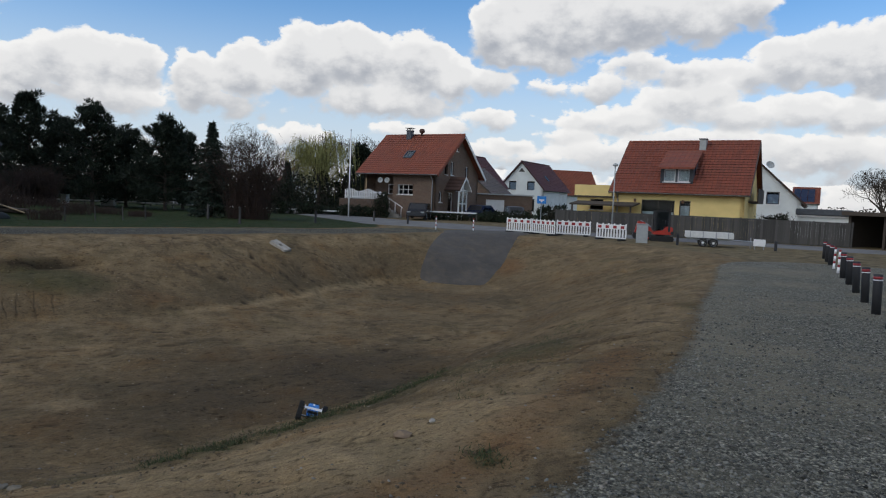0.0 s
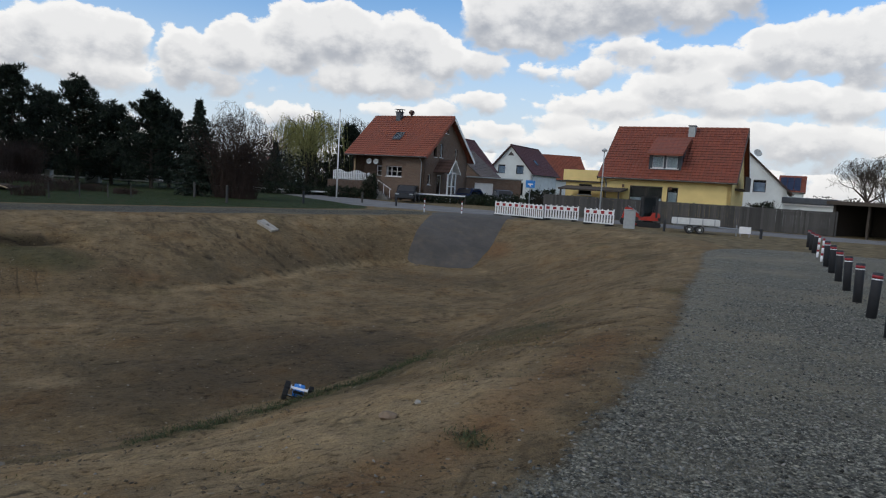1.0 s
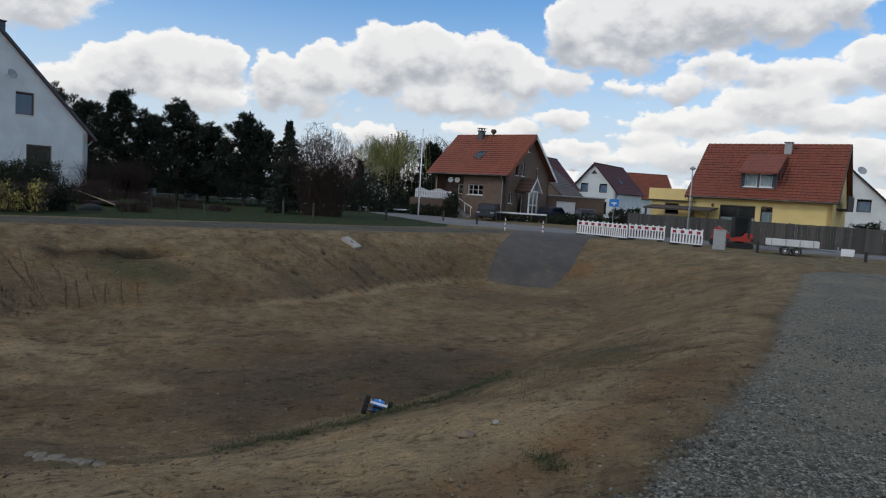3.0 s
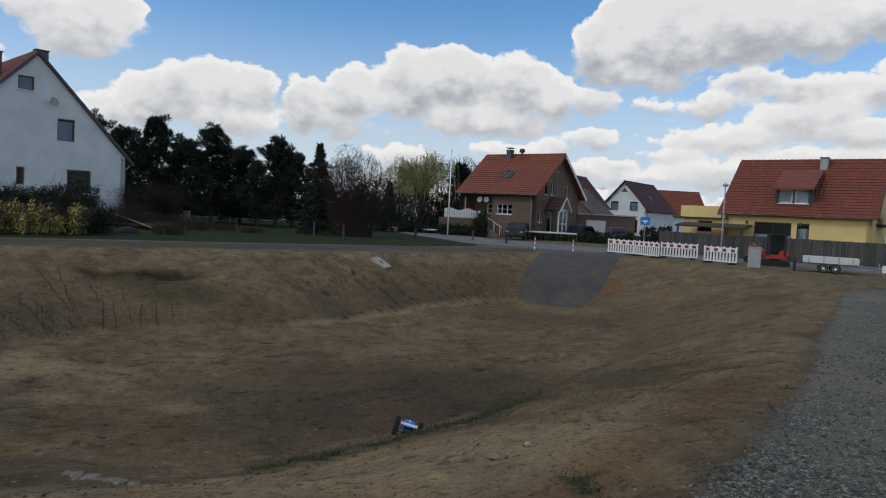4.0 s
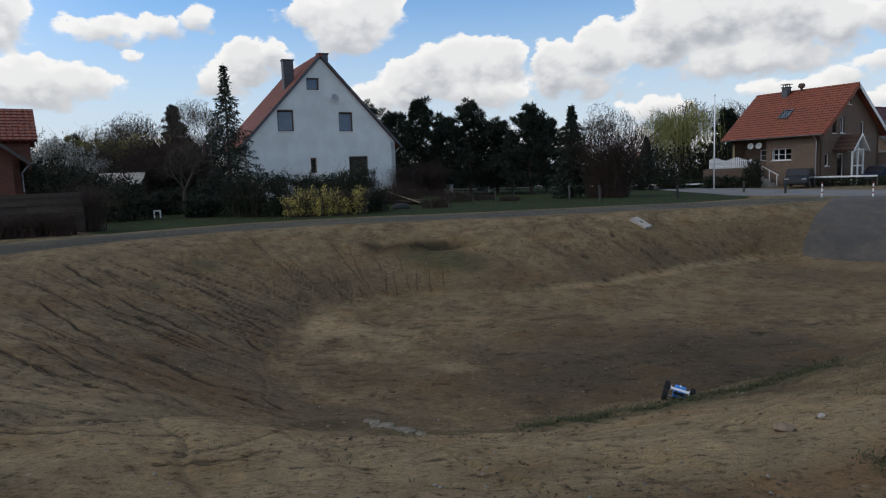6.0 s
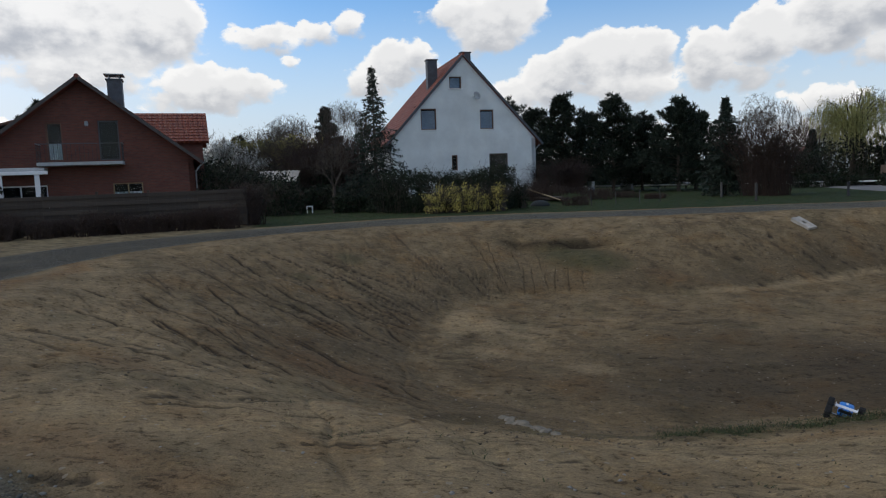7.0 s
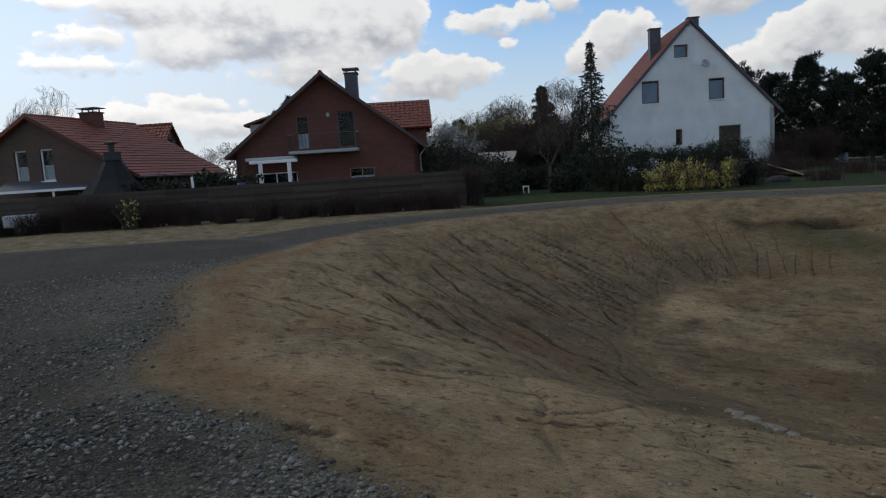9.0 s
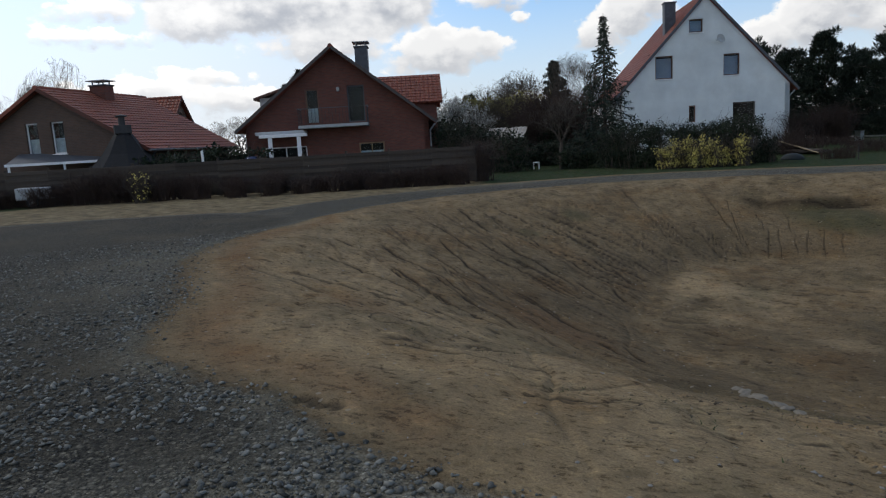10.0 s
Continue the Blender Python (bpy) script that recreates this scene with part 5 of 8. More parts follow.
def shrub(name, label, m, w, d, h, seed, mat, n=5000, leaf=0.10, twigs=120, twig=None, category="bush", fill=0.55):
    """A shrub or hedge: stems from the base and uneven leafage."""
    rng = np.random.default_rng(seed)
    ob = thing(name, label, category, m)
    wood, green = Soup(), Soup()
    b = np.column_stack([rng.uniform(-0.42, 0.42, twigs) * w, rng.uniform(-0.4, 0.4, twigs) * d, np.full(twigs, -0.05)])
    lean = rng.normal(size=(twigs, 3)) * [0.22, 0.22, 0.05] * h
    mid = b + lean * 0.4 + np.column_stack([np.zeros((twigs, 2)), rng.uniform(0.35, 0.6, twigs) * h])
    tip = mid + lean * 0.8 + np.column_stack([np.zeros((twigs, 2)), rng.uniform(0.25, 0.52, twigs) * h])
    segs(wood, b, mid, np.full(twigs, 0.016), np.full(twigs, 0.011), 3)
    segs(wood, mid, tip, np.full(twigs, 0.011), np.full(twigs, 0.005), 3)
    for k in range(3):
        side = mid + (tip - mid) * rng.uniform(0, 0.9, (twigs, 1))
        segs(wood, side, side + rng.normal(size=(twigs, 3)) * [0.16, 0.16, 0.12] * h + [0, 0, 0.12 * h], np.full(twigs, 0.008), np.full(twigs, 0.004), 3)
    tagged(part("brushwood", wood.mesh("brushwood", twig or M_TWIG), None, ob), kind="stuff")
    if n:
        q = rng.normal(size=(n, 3))
        q /= np.linalg.norm(q, axis=1, keepdims=True)
        rad = rng.uniform(fill, 1.0, (n, 1)) ** 0.5
        lump = 1 + 0.22 * np.sin(q[:, :1] * 5 + seed) + 0.18 * np.sin(q[:, 1:2] * 7 + 2 * seed) + 0.15 * np.sin(q[:, 2:] * 9 + seed) + 0.12 * np.sin(q[:, :1] * 17) 
        q = np.sign(q) * np.abs(q) ** 0.75
        p = q * rad * lump * [w / 2, d / 2, h * 0.5] + [0, 0, h * 0.5]
        p = p[p[:, 2] > 0.02]
        leaves(green, p, leaf, rng, 0.55)
        part("foliage", green.mesh("foliage", mat), None, ob)
    return ob




def willow(name, label, m, height, radius, seed):
    """Limbs that arch outwards, with long strands hanging from them."""
    rng = np.random.default_rng(seed)
    ob = thing(name, label, "tree", m)
    wood, green = Soup(), Soup()
    segs(wood, [[0, 0, -0.2]], [[0.1, 0, height * 0.3]], [0.32], [0.24], 8)
    for b in range(26):
        a, out = b * 2.4 + rng.normal() * 0.2, radius * rng.uniform(0.25, 1.0)
        top = height * rng.uniform(0.72, 1.0) * (1 - 0.22 * out / radius)
        s = np.linspace(0, 1, 9)
        pl = np.column_stack([math.cos(a) * out * s ** 1.3, math.sin(a) * out * s ** 1.3, height * 0.3 + (top - height * 0.3) * np.sin(s * 1.75) / math.sin(1.57)])
        segs(wood, pl[:-1], pl[1:], np.linspace(0.11, 0.02, 8), np.linspace(0.095, 0.012, 8), 5)
        for k in range(34):
            u = rng.uniform(0.35, 1.0)
            p = np.array([np.interp(u, s, pl[:, i]) for i in range(3)]) + rng.normal(size=3) * 0.3
            ln = rng.uniform(0.12, 0.42) * height * (0.6 + 0.4 * out / radius)
            n = 9
            t = np.linspace(0, 1, n)
            arch = rng.uniform(0.1, 0.5)
            st = np.column_stack([p[0] + math.cos(a) * arch * t, p[1] + math.sin(a) * arch * t, p[2] + 0.2 * np.sin(t * 3) - ln * t ** 1.2])
            st[:, 2] = np.maximum(st[:, 2], 0.9)
            segs(green, st[:-1], st[1:], np.full(n - 1, 0.014), np.full(n - 1, 0.012), 3)
            q = st[rng.integers(1, n, 16)] + rng.normal(size=(16, 3)) * 0.06
            leaves(green, q, 0.2, rng, 0.22, 1.2)
    part("trunk", wood.mesh("trunk", M_BARK), None, ob)
    part("crown", green.mesh("crown", M_WILLOW), None, ob)
    return ob


# ---------------------------------------------------------------- the houses round the basin
def z_at(x, y):
    return float(terrain(np.array([x]), np.array([y]), detail=False)[0])


# white gabled house
W_W, W_L, W_E, W_R = 10.95, 10.0, 4.55, 10.45
white_house = house("gabled_house", "white rendered gabled house with red tiled roof", pose(-34.6, 33.2, 0, 0, 0, 57), W_W, W_L, W_E, W_R, M_WHITE_PLASTER, M_TILE_RED, 0.45, 0.15, [
    ("front", 2.2, 3.35, 5.3, 6.8, dict(frame=M_BROWNFRAME, blind=0.9)),
    ("front", 6.65, 7.7, 5.3, 6.7, dict(frame=M_BROWNFRAME, blind=0.9)),
    ("front", 4.4, 5.3, 8.2, 9.05, dict(frame=M_BROWNFRAME, blind=0.9)),
    ("front", 4.4, 4.85, 2.35, 3.45, dict(frame=M_BROWNFRAME)),
    ("front", 7.28, 8.75, 2.0, 3.5, dict(frame=M_DARKFRAME)),
    ("left", 3.0, 4.2, 1.2, 2.5, dict(frame=M_WHITE)),
], verge=M_SLATE, verge_h=0.13)
chimney(white_house, W_W / 2 - 1.75, 2.4, 7.6, 10.55, 0.75, 0.6, M_SLATE, False, "slate-clad chimney")
chimney(white_house, W_W / 2 + 0.45, 0.9, 9.6, 10.85, 0.7, 0.5, M_SLATE, False, "slate-clad chimney")

# red brick house with balcony
R_W, R_L, R_E, R_R = 10.8, 11.0, 3.4, 7.6
red_house = house("brick_house", "red brick gabled house with balcony and tiled roof", pose(-40.6, 9.2, 0, 0, 0, 63), R_W, R_L, R_E, R_R, M_BRICK_RED, M_TILE_RED, 0.4, 0.7, [
    ("front", 3.65, 4.4, 3.45, 5.45, dict(frame=M_BROWNFRAME, curtain=0.45, sill=False)),
    ("front", 6.1, 7.1, 3.45, 5.55, dict(frame=M_SLATE, sill=False)),
    ("front", 1.0, 3.5, 0.05, 2.2, dict(frame=M_WHITE, panes=2, sill=False)),
    ("front", 6.6, 8.1, 1.0, 2.2, dict(frame=M_WOOD_LIGHT, panes=2, curtain=0.6)),
], verge=M_DARKFRAME, verge_h=0.14)
chimney(red_house, R_W / 2 + 1.6, 1.6, 6.0, 7.85, 0.75, 0.9, M_SLATE, True, "slate-clad chimney with a metal cover")

# brown brick house
A_W, A_L, A_E, A_R = 8.9, 8.2, 4.55, 8.2
brown_house = house("brick_house", "brown brick house with orange-red tiled roof", pose(-0.89, 63.22, 0, 0, 0, 60.4), A_W, A_L, A_E, A_R, M_BRICK_BROWN, M_TILE_ORANGE, 0.6, 0.6, [
    ("left", 3.95, 5.75, 2.2, 3.2, dict(frame=M_WHITE, panes=3, rows=2)),
    ("left", 0.3, 3.45, 1.6, 4.2, dict(recess=1.4)),
    ("front", 2.9, 3.5, 4.3, 5.6, dict(frame=M_WHITE, curtain=0.8)),
    ("front", 1.75, 2.3, 4.3, 5.5, dict(frame=M_DARKFRAME)),
    ("front", 6.0, 6.6, 4.0, 5.3, dict(frame=M_WHITE)),
    ("front", 3.9, 4.4, 6.7, 7.4, dict(frame=M_WHITE)),
    ("front", 0.8, 1.4, 1.6, 2.6, dict(frame=M_WHITE)),
    ("front", 2.6, 3.6, 0.2, 2.6, dict(frame=M_WHITE, sill=False)),
], verge=M_WHITE, verge_left=M_TILE_ORANGE)
chimney(brown_house, A_W / 2 - 0.4, 5.6, 7.4, 8.75, 0.55, 0.55, M_SLATE, True, "slate-clad chimney")
part("roof_vent", lathe(bmesh.new(), [(0.09, 8.2), (0.09, 8.55), (0.24, 8.62), (0.30, 8.8), (0.22, 8.98), (0.001, 9.03)], 14), M_TILE_BROWN, brown_house, "round red-brown roof vent", m=pose(A_W / 2 - 0.1, 4.35, 0))
skylight(brown_house, "left", A_W, A_L, A_E, A_R, 0.6, 0.6, 4.25, 5.2, 2.5, 3.7)

# yellow house
Y_W, Y_L, Y_E, Y_R = 9.65, 9.5, 3.38, 7.30
yellow_house = house("rendered_house", "yellow rendered house with red tiled roof and dormer", pose(13.63, 53.4, 0, 0, 0, -119.75) @ pose(-Y_W, 0, 0), Y_W, Y_L, Y_E, Y_R, M_YELLOW_PLASTER, M_TILE_RED, 0.5, 0.35, [
    ("right", 2.1, 4.6, 0.3, 2.55, dict(frame=M_DARKFRAME, panes=2, curtain=0.6, sill=False)),
    ("right", 4.95, 5.75, 1.3, 2.55, dict(frame=M_DARKFRAME, curtain=0.7)),
], verge=M_TILE_BROWN)

# white house behind, its neighbour and the far roofs
C = house("gabled_house", "white house with dark red tiled roof, far along the street", pose(9.1, 110, 0, 0, 0, -30.6), 7.57, 11.2, 4.32, 8.39, M_WHITE_PLASTER, M_TILE_MAROON, 0.4, 0.4, [
    ("front", 1.6, 2.9, 4.0, 5.4, dict(frame=M_DARKFRAME, blind=0.85)), ("front", 4.8, 6.1, 4.0, 5.4, dict(frame=M_DARKFRAME, blind=0.85)), ("front", 4.8, 6.2, 0.6, 2.6, dict(frame=M_DARKFRAME))])
D = house("gabled_house", "far house with orange tiled roof", pose(22.5, 128, 0, 0, 0, -78) @ pose(-9, 0, 0), 9, 7.5, 4.0, 8.4, M_WHITE_PLASTER, M_TILE_ORANGE, 0.4, 0.3)
E_ = house("gabled_house", "white gabled house with brown roof and satellite dish", pose(27.5, 71.5, 0, 0, 0, -27), 9.4, 9, 3.1, 7.5, M_WHITE_PLASTER, M_TILE_BROWN, 0.5, 0.4, [
    ("front", 6.2, 7.4, 2.85, 4.1, dict(frame=M_DARKFRAME, blind=0.8))])
F_ = house("gabled_house", "far house with solar panels on a red roof", pose(69.3, 133, 0, 0, 0, -119) @ pose(-9, 0, 0), 9, 4.4, 4.3, 7.3, M_WHITE_PLASTER, M_TILE_RED, 0.4, 0.3)
B_ = house("brick_house", "brown brick house with orange-red tiled roof behind the fence", pose(-46.0, -5.45, 0, 0, 0, 50), 11.6, 8.6, 2.6, 5.85, M_BRICK_SHADED, M_TILE_RED, 0.5, 0.4, [
    ("front", 4.5, 5.3, 2.5, 4.2, dict(frame=M_WHITE, curtain=0.5)), ("front", 6.1, 6.9, 2.5, 4.2, dict(frame=M_WHITE, curtain=0.5))])
chimney(B_, 11.6 / 2 + 0.5, 4.2, 5.0, 6.35, 1.0, 0.8, M_BRICK_RED, True, "brick chimney with a flat cover")

# ---------------------------------------------------------------- trees
def ground_pose(az, d, rz=0.0):
    x, y, _ = at_az(az, d)
    return pose(x, y, z_at(x, y) - 0.02, 0, 0, rz)


for i, (az, d, h, r) in enumerate([(-34.0, 66, 7.7, 3.4), (-31.8, 64, 8.7, 2.5), (-29.7, 70, 7.5, 2.9), (-27.7, 63, 8.3, 2.9), (-25.4, 66, 6.5, 2.9), (-22.6, 60, 7.4, 2.6), (-21.3, 64, 6.4, 2.6), (-36.5, 70, 9.2, 3.4)]):
    pine("pine_tree", "dark green pine with a dense uneven crown", ground_pose(az, d, i * 50), h, r * 1.22, 30 + i, base=0.09)
spruce("spruce_tree", "dark conifer with drooping boughs beside the path", ground_pose(-19.15, 48.5), 6.5, 2.1, 4, dense=0.9)
spruce("spruce_tree", "tall thin-topped spruce beside the white house", ground_pose(-47.6, 41.5), 8.8, 3.3, 8, dense=0.46, droop=0.42, taper=1.2)
bare_tree("bare_tree", "leafless deciduous tree with a fine twiggy crown", ground_pose(-16.3, 62), 8.9, 0.95, 8, kids=(4, 3, 3, 2, 2, 2), seed=5, trunk_r=0.22, min_r=0.009, dome=3.1, leaf=M_BROWNLEAF, leaf_n=700, leaf_size=0.09)
shrub("shrub", "tall reddish-brown leafless shrub", ground_pose(-16.2, 47), 3.1, 2.4, 4.5, 3, M_BROWNLEAF, 800, 0.07, 420, M_TWIG_RED)
willow("willow_tree", "weeping willow with hanging yellow-green shoots", ground_pose(-10.6, 80), 10.0, 5.4, 9)
bare_tree("bare_tree", "leafless tree beyond the garden hedge", ground_pose(-50.2, 78), 12.4, 0.85, 7, kids=(5, 4, 3, 3, 2, 2), seed=12, trunk_r=0.3, min_r=0.011, dome=3.4)
bare_tree("bare_tree", "broad leafless tree far behind the gardens", ground_pose(-54.6, 95), 12.0, 0.95, 7, kids=(5, 4, 3, 3, 2, 2), seed=15, trunk_r=0.3, min_r=0.013, dome=5.5)
shrub("shrub", "tall budding yellow-green garden shrub", ground_pose(-55.8, 66), 7, 4, 5.4, 6, M_YELLOWBUSH, 9000, 0.2, 500, M_TWIG_OLIVE)
bare_tree("bare_tree", "leafless tree beside the street", ground_pose(33.2, 62), 6.4, 0.9, 7, kids=(5, 3, 3, 3, 2), seed=21, trunk_r=0.2, min_r=0.009, dome=3.6)


# ---------------------------------------------------------------- house details
def lean_roof(bm, pts, thick):
    """A sloping slab from four corner points, thickened downwards."""
    v = [bm.verts.new(p) for p in pts]
    w = [bm.verts.new((p[0], p[1], p[2] - thick)) for p in pts]
    bm.faces.new(v)
    bm.faces.new(w[::-1])
    for i in range(4):
        j = (i + 1) % 4
        bm.faces.new((v[j], v[i], w[i], w[j]))
    bmesh.ops.recalc_face_normals(bm, faces=bm.faces[:])
    return bm


def dish(parent, m, r=0.42):
    d = part("satellite_dish", lathe(bmesh.new(), [(0.001, 0.0), (r * 0.4, 0.02), (r * 0.75, 0.07), (r, 0.14), (r, 0.155), (r * 0.72, 0.085), (r * 0.38, 0.035), (0.001, 0.016)], 20), M_GREYMETAL, parent, m=m, smooth=True)
    bm = tube(bmesh.new(), (0, -r * 0.9, 0.12), (0, 0, r * 1.1), 0.012, n=6)
    tube(bm, (0, 0, r * 1.05), (0, 0, r * 1.25), 0.035, n=8)
    part("feed_arm", bm, M_GREYMETAL, d)
    part("bracket", tube(bmesh.new(), (0, 0, 0.0), (0, 0.1, -0.35), 0.02, n=6), M_GREYMETAL, d)
    return d


# satellite dishes
dish(white_house, pose(6.25, -0.42, 7.6, 70, 0, 20), 0.3)
part("meter_cabinet", boxes((4.75, 5.1, -0.06, -0.002, 1.35, 2.2), bevel=0.015), M_WHITE, white_house, "white meter cabinet on the wall")
dish(E_, pose(6.3, -0.5, 6.75, 60, 0, 30), 0.42)
for yy in (5.2, 6.0):
    dish(brown_house, pose(-0.32, yy, 3.5, 75, 0, -80), 0.28)

# red house: balcony, awning, furniture, dormer and side wing
balc = part("balcony", boxes((3.3, 7.3, -1.2, -0.002, 3.16, 3.34), bevel=0.02), M_GREYMETAL, red_house, "grey concrete balcony with a thin metal railing")
for x in np.linspace(3.33, 7.27, 21):
    part("baluster", boxes((x - 0.008, x + 0.008, -1.176, -1.16, 3.34, 4.26)), M_BLACK, balc)
for yy in np.linspace(-1.0, -0.1, 5):
    for x in (3.33, 7.27):
        part("baluster", boxes((x - 0.008, x + 0.008, yy - 0.008, yy + 0.008, 3.34, 4.26)), M_BLACK, balc)
part("handrail", boxes((3.3, 7.3, -1.19, -1.15, 4.262, 4.295)), M_SLATE, balc)
for x in (3.3, 7.24):
    part("handrail", boxes((x, x + 0.06, -1.138, -0.002, 4.262, 4.31)), M_GREYMETAL, balc)
M_AWNING = plain("awning_cloth", (0.5, 0.51, 0.52), 0.8, vary=0.2)
aw = part("awning", boxes((0.75, 3.6, -1.0, -0.002, 2.92, 3.1), bevel=0.02), M_AWNING, red_house, "pale grey canopy over the terrace")
part("awning_front", boxes((1.0, 3.75, -1.2, -1.005, 2.74, 2.92), bevel=0.02), M_WHITE, aw)
for x in (1.5, 3.15):
    part("awning_post", boxes((x, x + 0.22, -1.2, -1.08, 0, 2.735)), M_WHITE, aw)
part("wall_lamp", boxes((5.5, 5.68, -0.16, 0.0, 5.25, 5.5), bevel=0.03), M_GREYMETAL, red_house)
# dormer on the left slope
bm = lean_roof(bmesh.new(), [(-0.1, 3.0, 5.35), (-0.1, 7.0, 5.35), (2.9, 7.0, 6.25), (2.9, 3.0, 6.25)], 0.14)
part("dormer_roof", bm, M_TILE_BROWN, red_house)
part("dormer_wall", boxes((0.25, 2.3, 3.2, 6.8, 3.9, 5.35)), M_GREYMETAL, red_house)
# side wing with its own ridge running across
wing = part("wing_wall", boxes((R_W - 0.65, R_W + 0.65, 4.6, 9.4, 0.0, 4.8)), M_BRICK_RED, red_house)
th = radians(36)
for sgn in (1, -1):
    o = (R_W - 3.55 + (4.6 if sgn < 0 else 0), 7.0 - sgn * 2.75, 4.65)
    ax, ay = Vector((sgn, 0, 0)), Vector((0, sgn * math.cos(th), math.sin(th)))
    azn = ax.cross(ay)
    fm = Matrix.Identity(4)
    for i in range(3):
        fm[i][0], fm[i][1], fm[i][2], fm[i][3] = ax[i], ay[i], azn[i], o[i]
    part("wing_roof", roof_slab(bmesh.new(), 4.6, 2.75 / math.cos(th)), M_TILE_RED, red_house, m=fm)
bm = prism(bmesh.new(), [(-2.4, 4.8), (2.4, 4.8), (0, 6.45)], 0, 0.25)
part("wing_gable", bm, M_BRICK_RED, red_house, m=pose(R_W + 0.65, 7.0, 0, 0, 0, 90))

# yellow house: dormer, annex, canopy, chimney
th_y = math.atan2(Y_R - Y_E, Y_W / 2)
xf = Y_W + 0.35 - 2.2
fm = slope_frame("right", Y_W, Y_L, Y_E, th_y, 0.5, 0.35)
dx0, dx1 = 3.35, 5.75
DX = xf + 1.55
part("dormer_front", wall_cells(bmesh.new(), dx1 - dx0, 0.25, lambda q: 5.15, [(0.22, 1.12, 3.98, 4.95), (1.28, 2.18, 3.98, 4.95)], base=3.72), M_SLATE, yellow_house, m=pose(DX, dx0, 0, 0, 0, 90))
for a in (0.22, 1.28):
    window(yellow_house, a, a + 0.9, 3.98, 4.95, M_WHITE, pose(DX, dx0, 0, 0, 0, 90), curtain=0.9, name="dormer_window", depth=0.06)
for yy in (dx0 + 0.02, dx1 - 0.27):
    bm = bmesh.new()
    prism(bm, [(0, 3.72), (0, 5.15), (-2.5, 6.05), (-2.5, 5.55)], yy, yy + 0.25)
    part("dormer_cheek", bm, M_SLATE, yellow_house, m=pose(DX, 0, 0))
part("dormer_roof", lean_roof(bmesh.new(), [(DX + 0.4, dx0 - 0.14, 5.1), (DX + 0.4, dx1 + 0.14, 5.1), (DX - 3.0, dx1 + 0.14, 6.62), (DX - 3.0, dx0 - 0.14, 6.62)], 0.16), M_TILE_RED, yellow_house)
part("dormer_sill", boxes((DX - 0.05, DX + 0.1, dx0 - 0.15, dx1 + 0.15, 3.66, 3.74)), M_GREYMETAL, yellow_house)
chimney(yellow_house, Y_W / 2 + 0.75, 5.75, 6.4, 7.55, 0.55, 0.5, M_GREYMETAL, False, "metal-clad chimney")
annex = part("annex_wall", wall_cells(bmesh.new(), 3.3, 0.3, lambda q: 3.35, [(1.1, 2.2, 1.6, 2.45)]), M_YELLOW_PLASTER, yellow_house, m=pose(Y_W - 0.6, -3.3, 0, 0, 0, 90))
window(annex, 1.1, 2.2, 1.6, 2.45, M_DARKFRAME, Matrix.Identity(4))
part("annex_side", boxes((Y_W - 6.6, Y_W - 0.9, -3.3, -3.0, 0, 3.35)), M_YELLOW_PLASTER, yellow_house)
part("annex_roof", boxes((Y_W - 6.7, Y_W - 0.35, -3.55, -0.02, 2.6, 2.72)), M_WOOD_BROWN, yellow_house)
part("annex_parapet", boxes((Y_W - 0.62, Y_W - 0.42, -3.5, -0.4, 2.72, 3.6)), M_YELLOW_PLASTER, yellow_house)
part("canopy", lean_roof(bmesh.new(), [(Y_W + 2.2, -3.0, 2.05), (Y_W + 2.2, 2.0, 2.05), (Y_W, 2.0, 2.3), (Y_W, -3.0, 2.3)], 0.12), M_WOOD_BROWN, yellow_house, "dark wooden lean-to canopy")
for yy in (-2.8, 1.8):
    part("canopy_post", boxes((Y_W + 2.0, Y_W + 2.12, yy - 0.06, yy + 0.06, 0, 1.98)), M_WOOD_BROWN, yellow_house)
for yy in (1.6, 5.2):
    part("wall_lamp", boxes((Y_W + 0.002, Y_W + 0.14, yy - 0.08, yy + 0.08, 2.35, 2.6), bevel=0.02), M_BROWNFRAME, yellow_house)
# balcony at the far gable
part("gable_balcony", boxes((2.6, 7.4, Y_L + 0.002, Y_L + 0.7, 2.6, 2.75), (2.6, 7.4, Y_L + 0.62, Y_L + 0.7, 2.75, 3.7)), M_WOOD_BROWN, yellow_house)

# brown house: porch, terrace, garage
PX0, PX1, PY = 2.1, 3.8, -1.5
mid = (PX0 + PX1) / 2
porch = part("porch_frame", boxes((PX0, PX0 + 0.12, PY, PY + 0.12, 0, 2.9), (PX1 - 0.12, PX1, PY, PY + 0.12, 0, 2.9), (mid - 0.06, mid + 0.06, PY, PY + 0.12, 0, 3.9), (PX0, PX1, PY, PY + 0.1, 1.5, 1.6), (PX0, PX1, PY, PY + 0.1, 2.8, 2.92),
                                  (PX0, PX0 + 0.1, PY + 0.1, 0, 2.8, 2.92), (PX1 - 0.1, PX1, PY + 0.1, 0, 2.8, 2.92)), M_WHITE, brown_house, "white-framed glazed porch")
part("pane", boxes((PX0 + 0.1, PX1 - 0.1, PY + 0.05, PY + 0.07, 0.1, 2.8)), M_GLASS, porch)
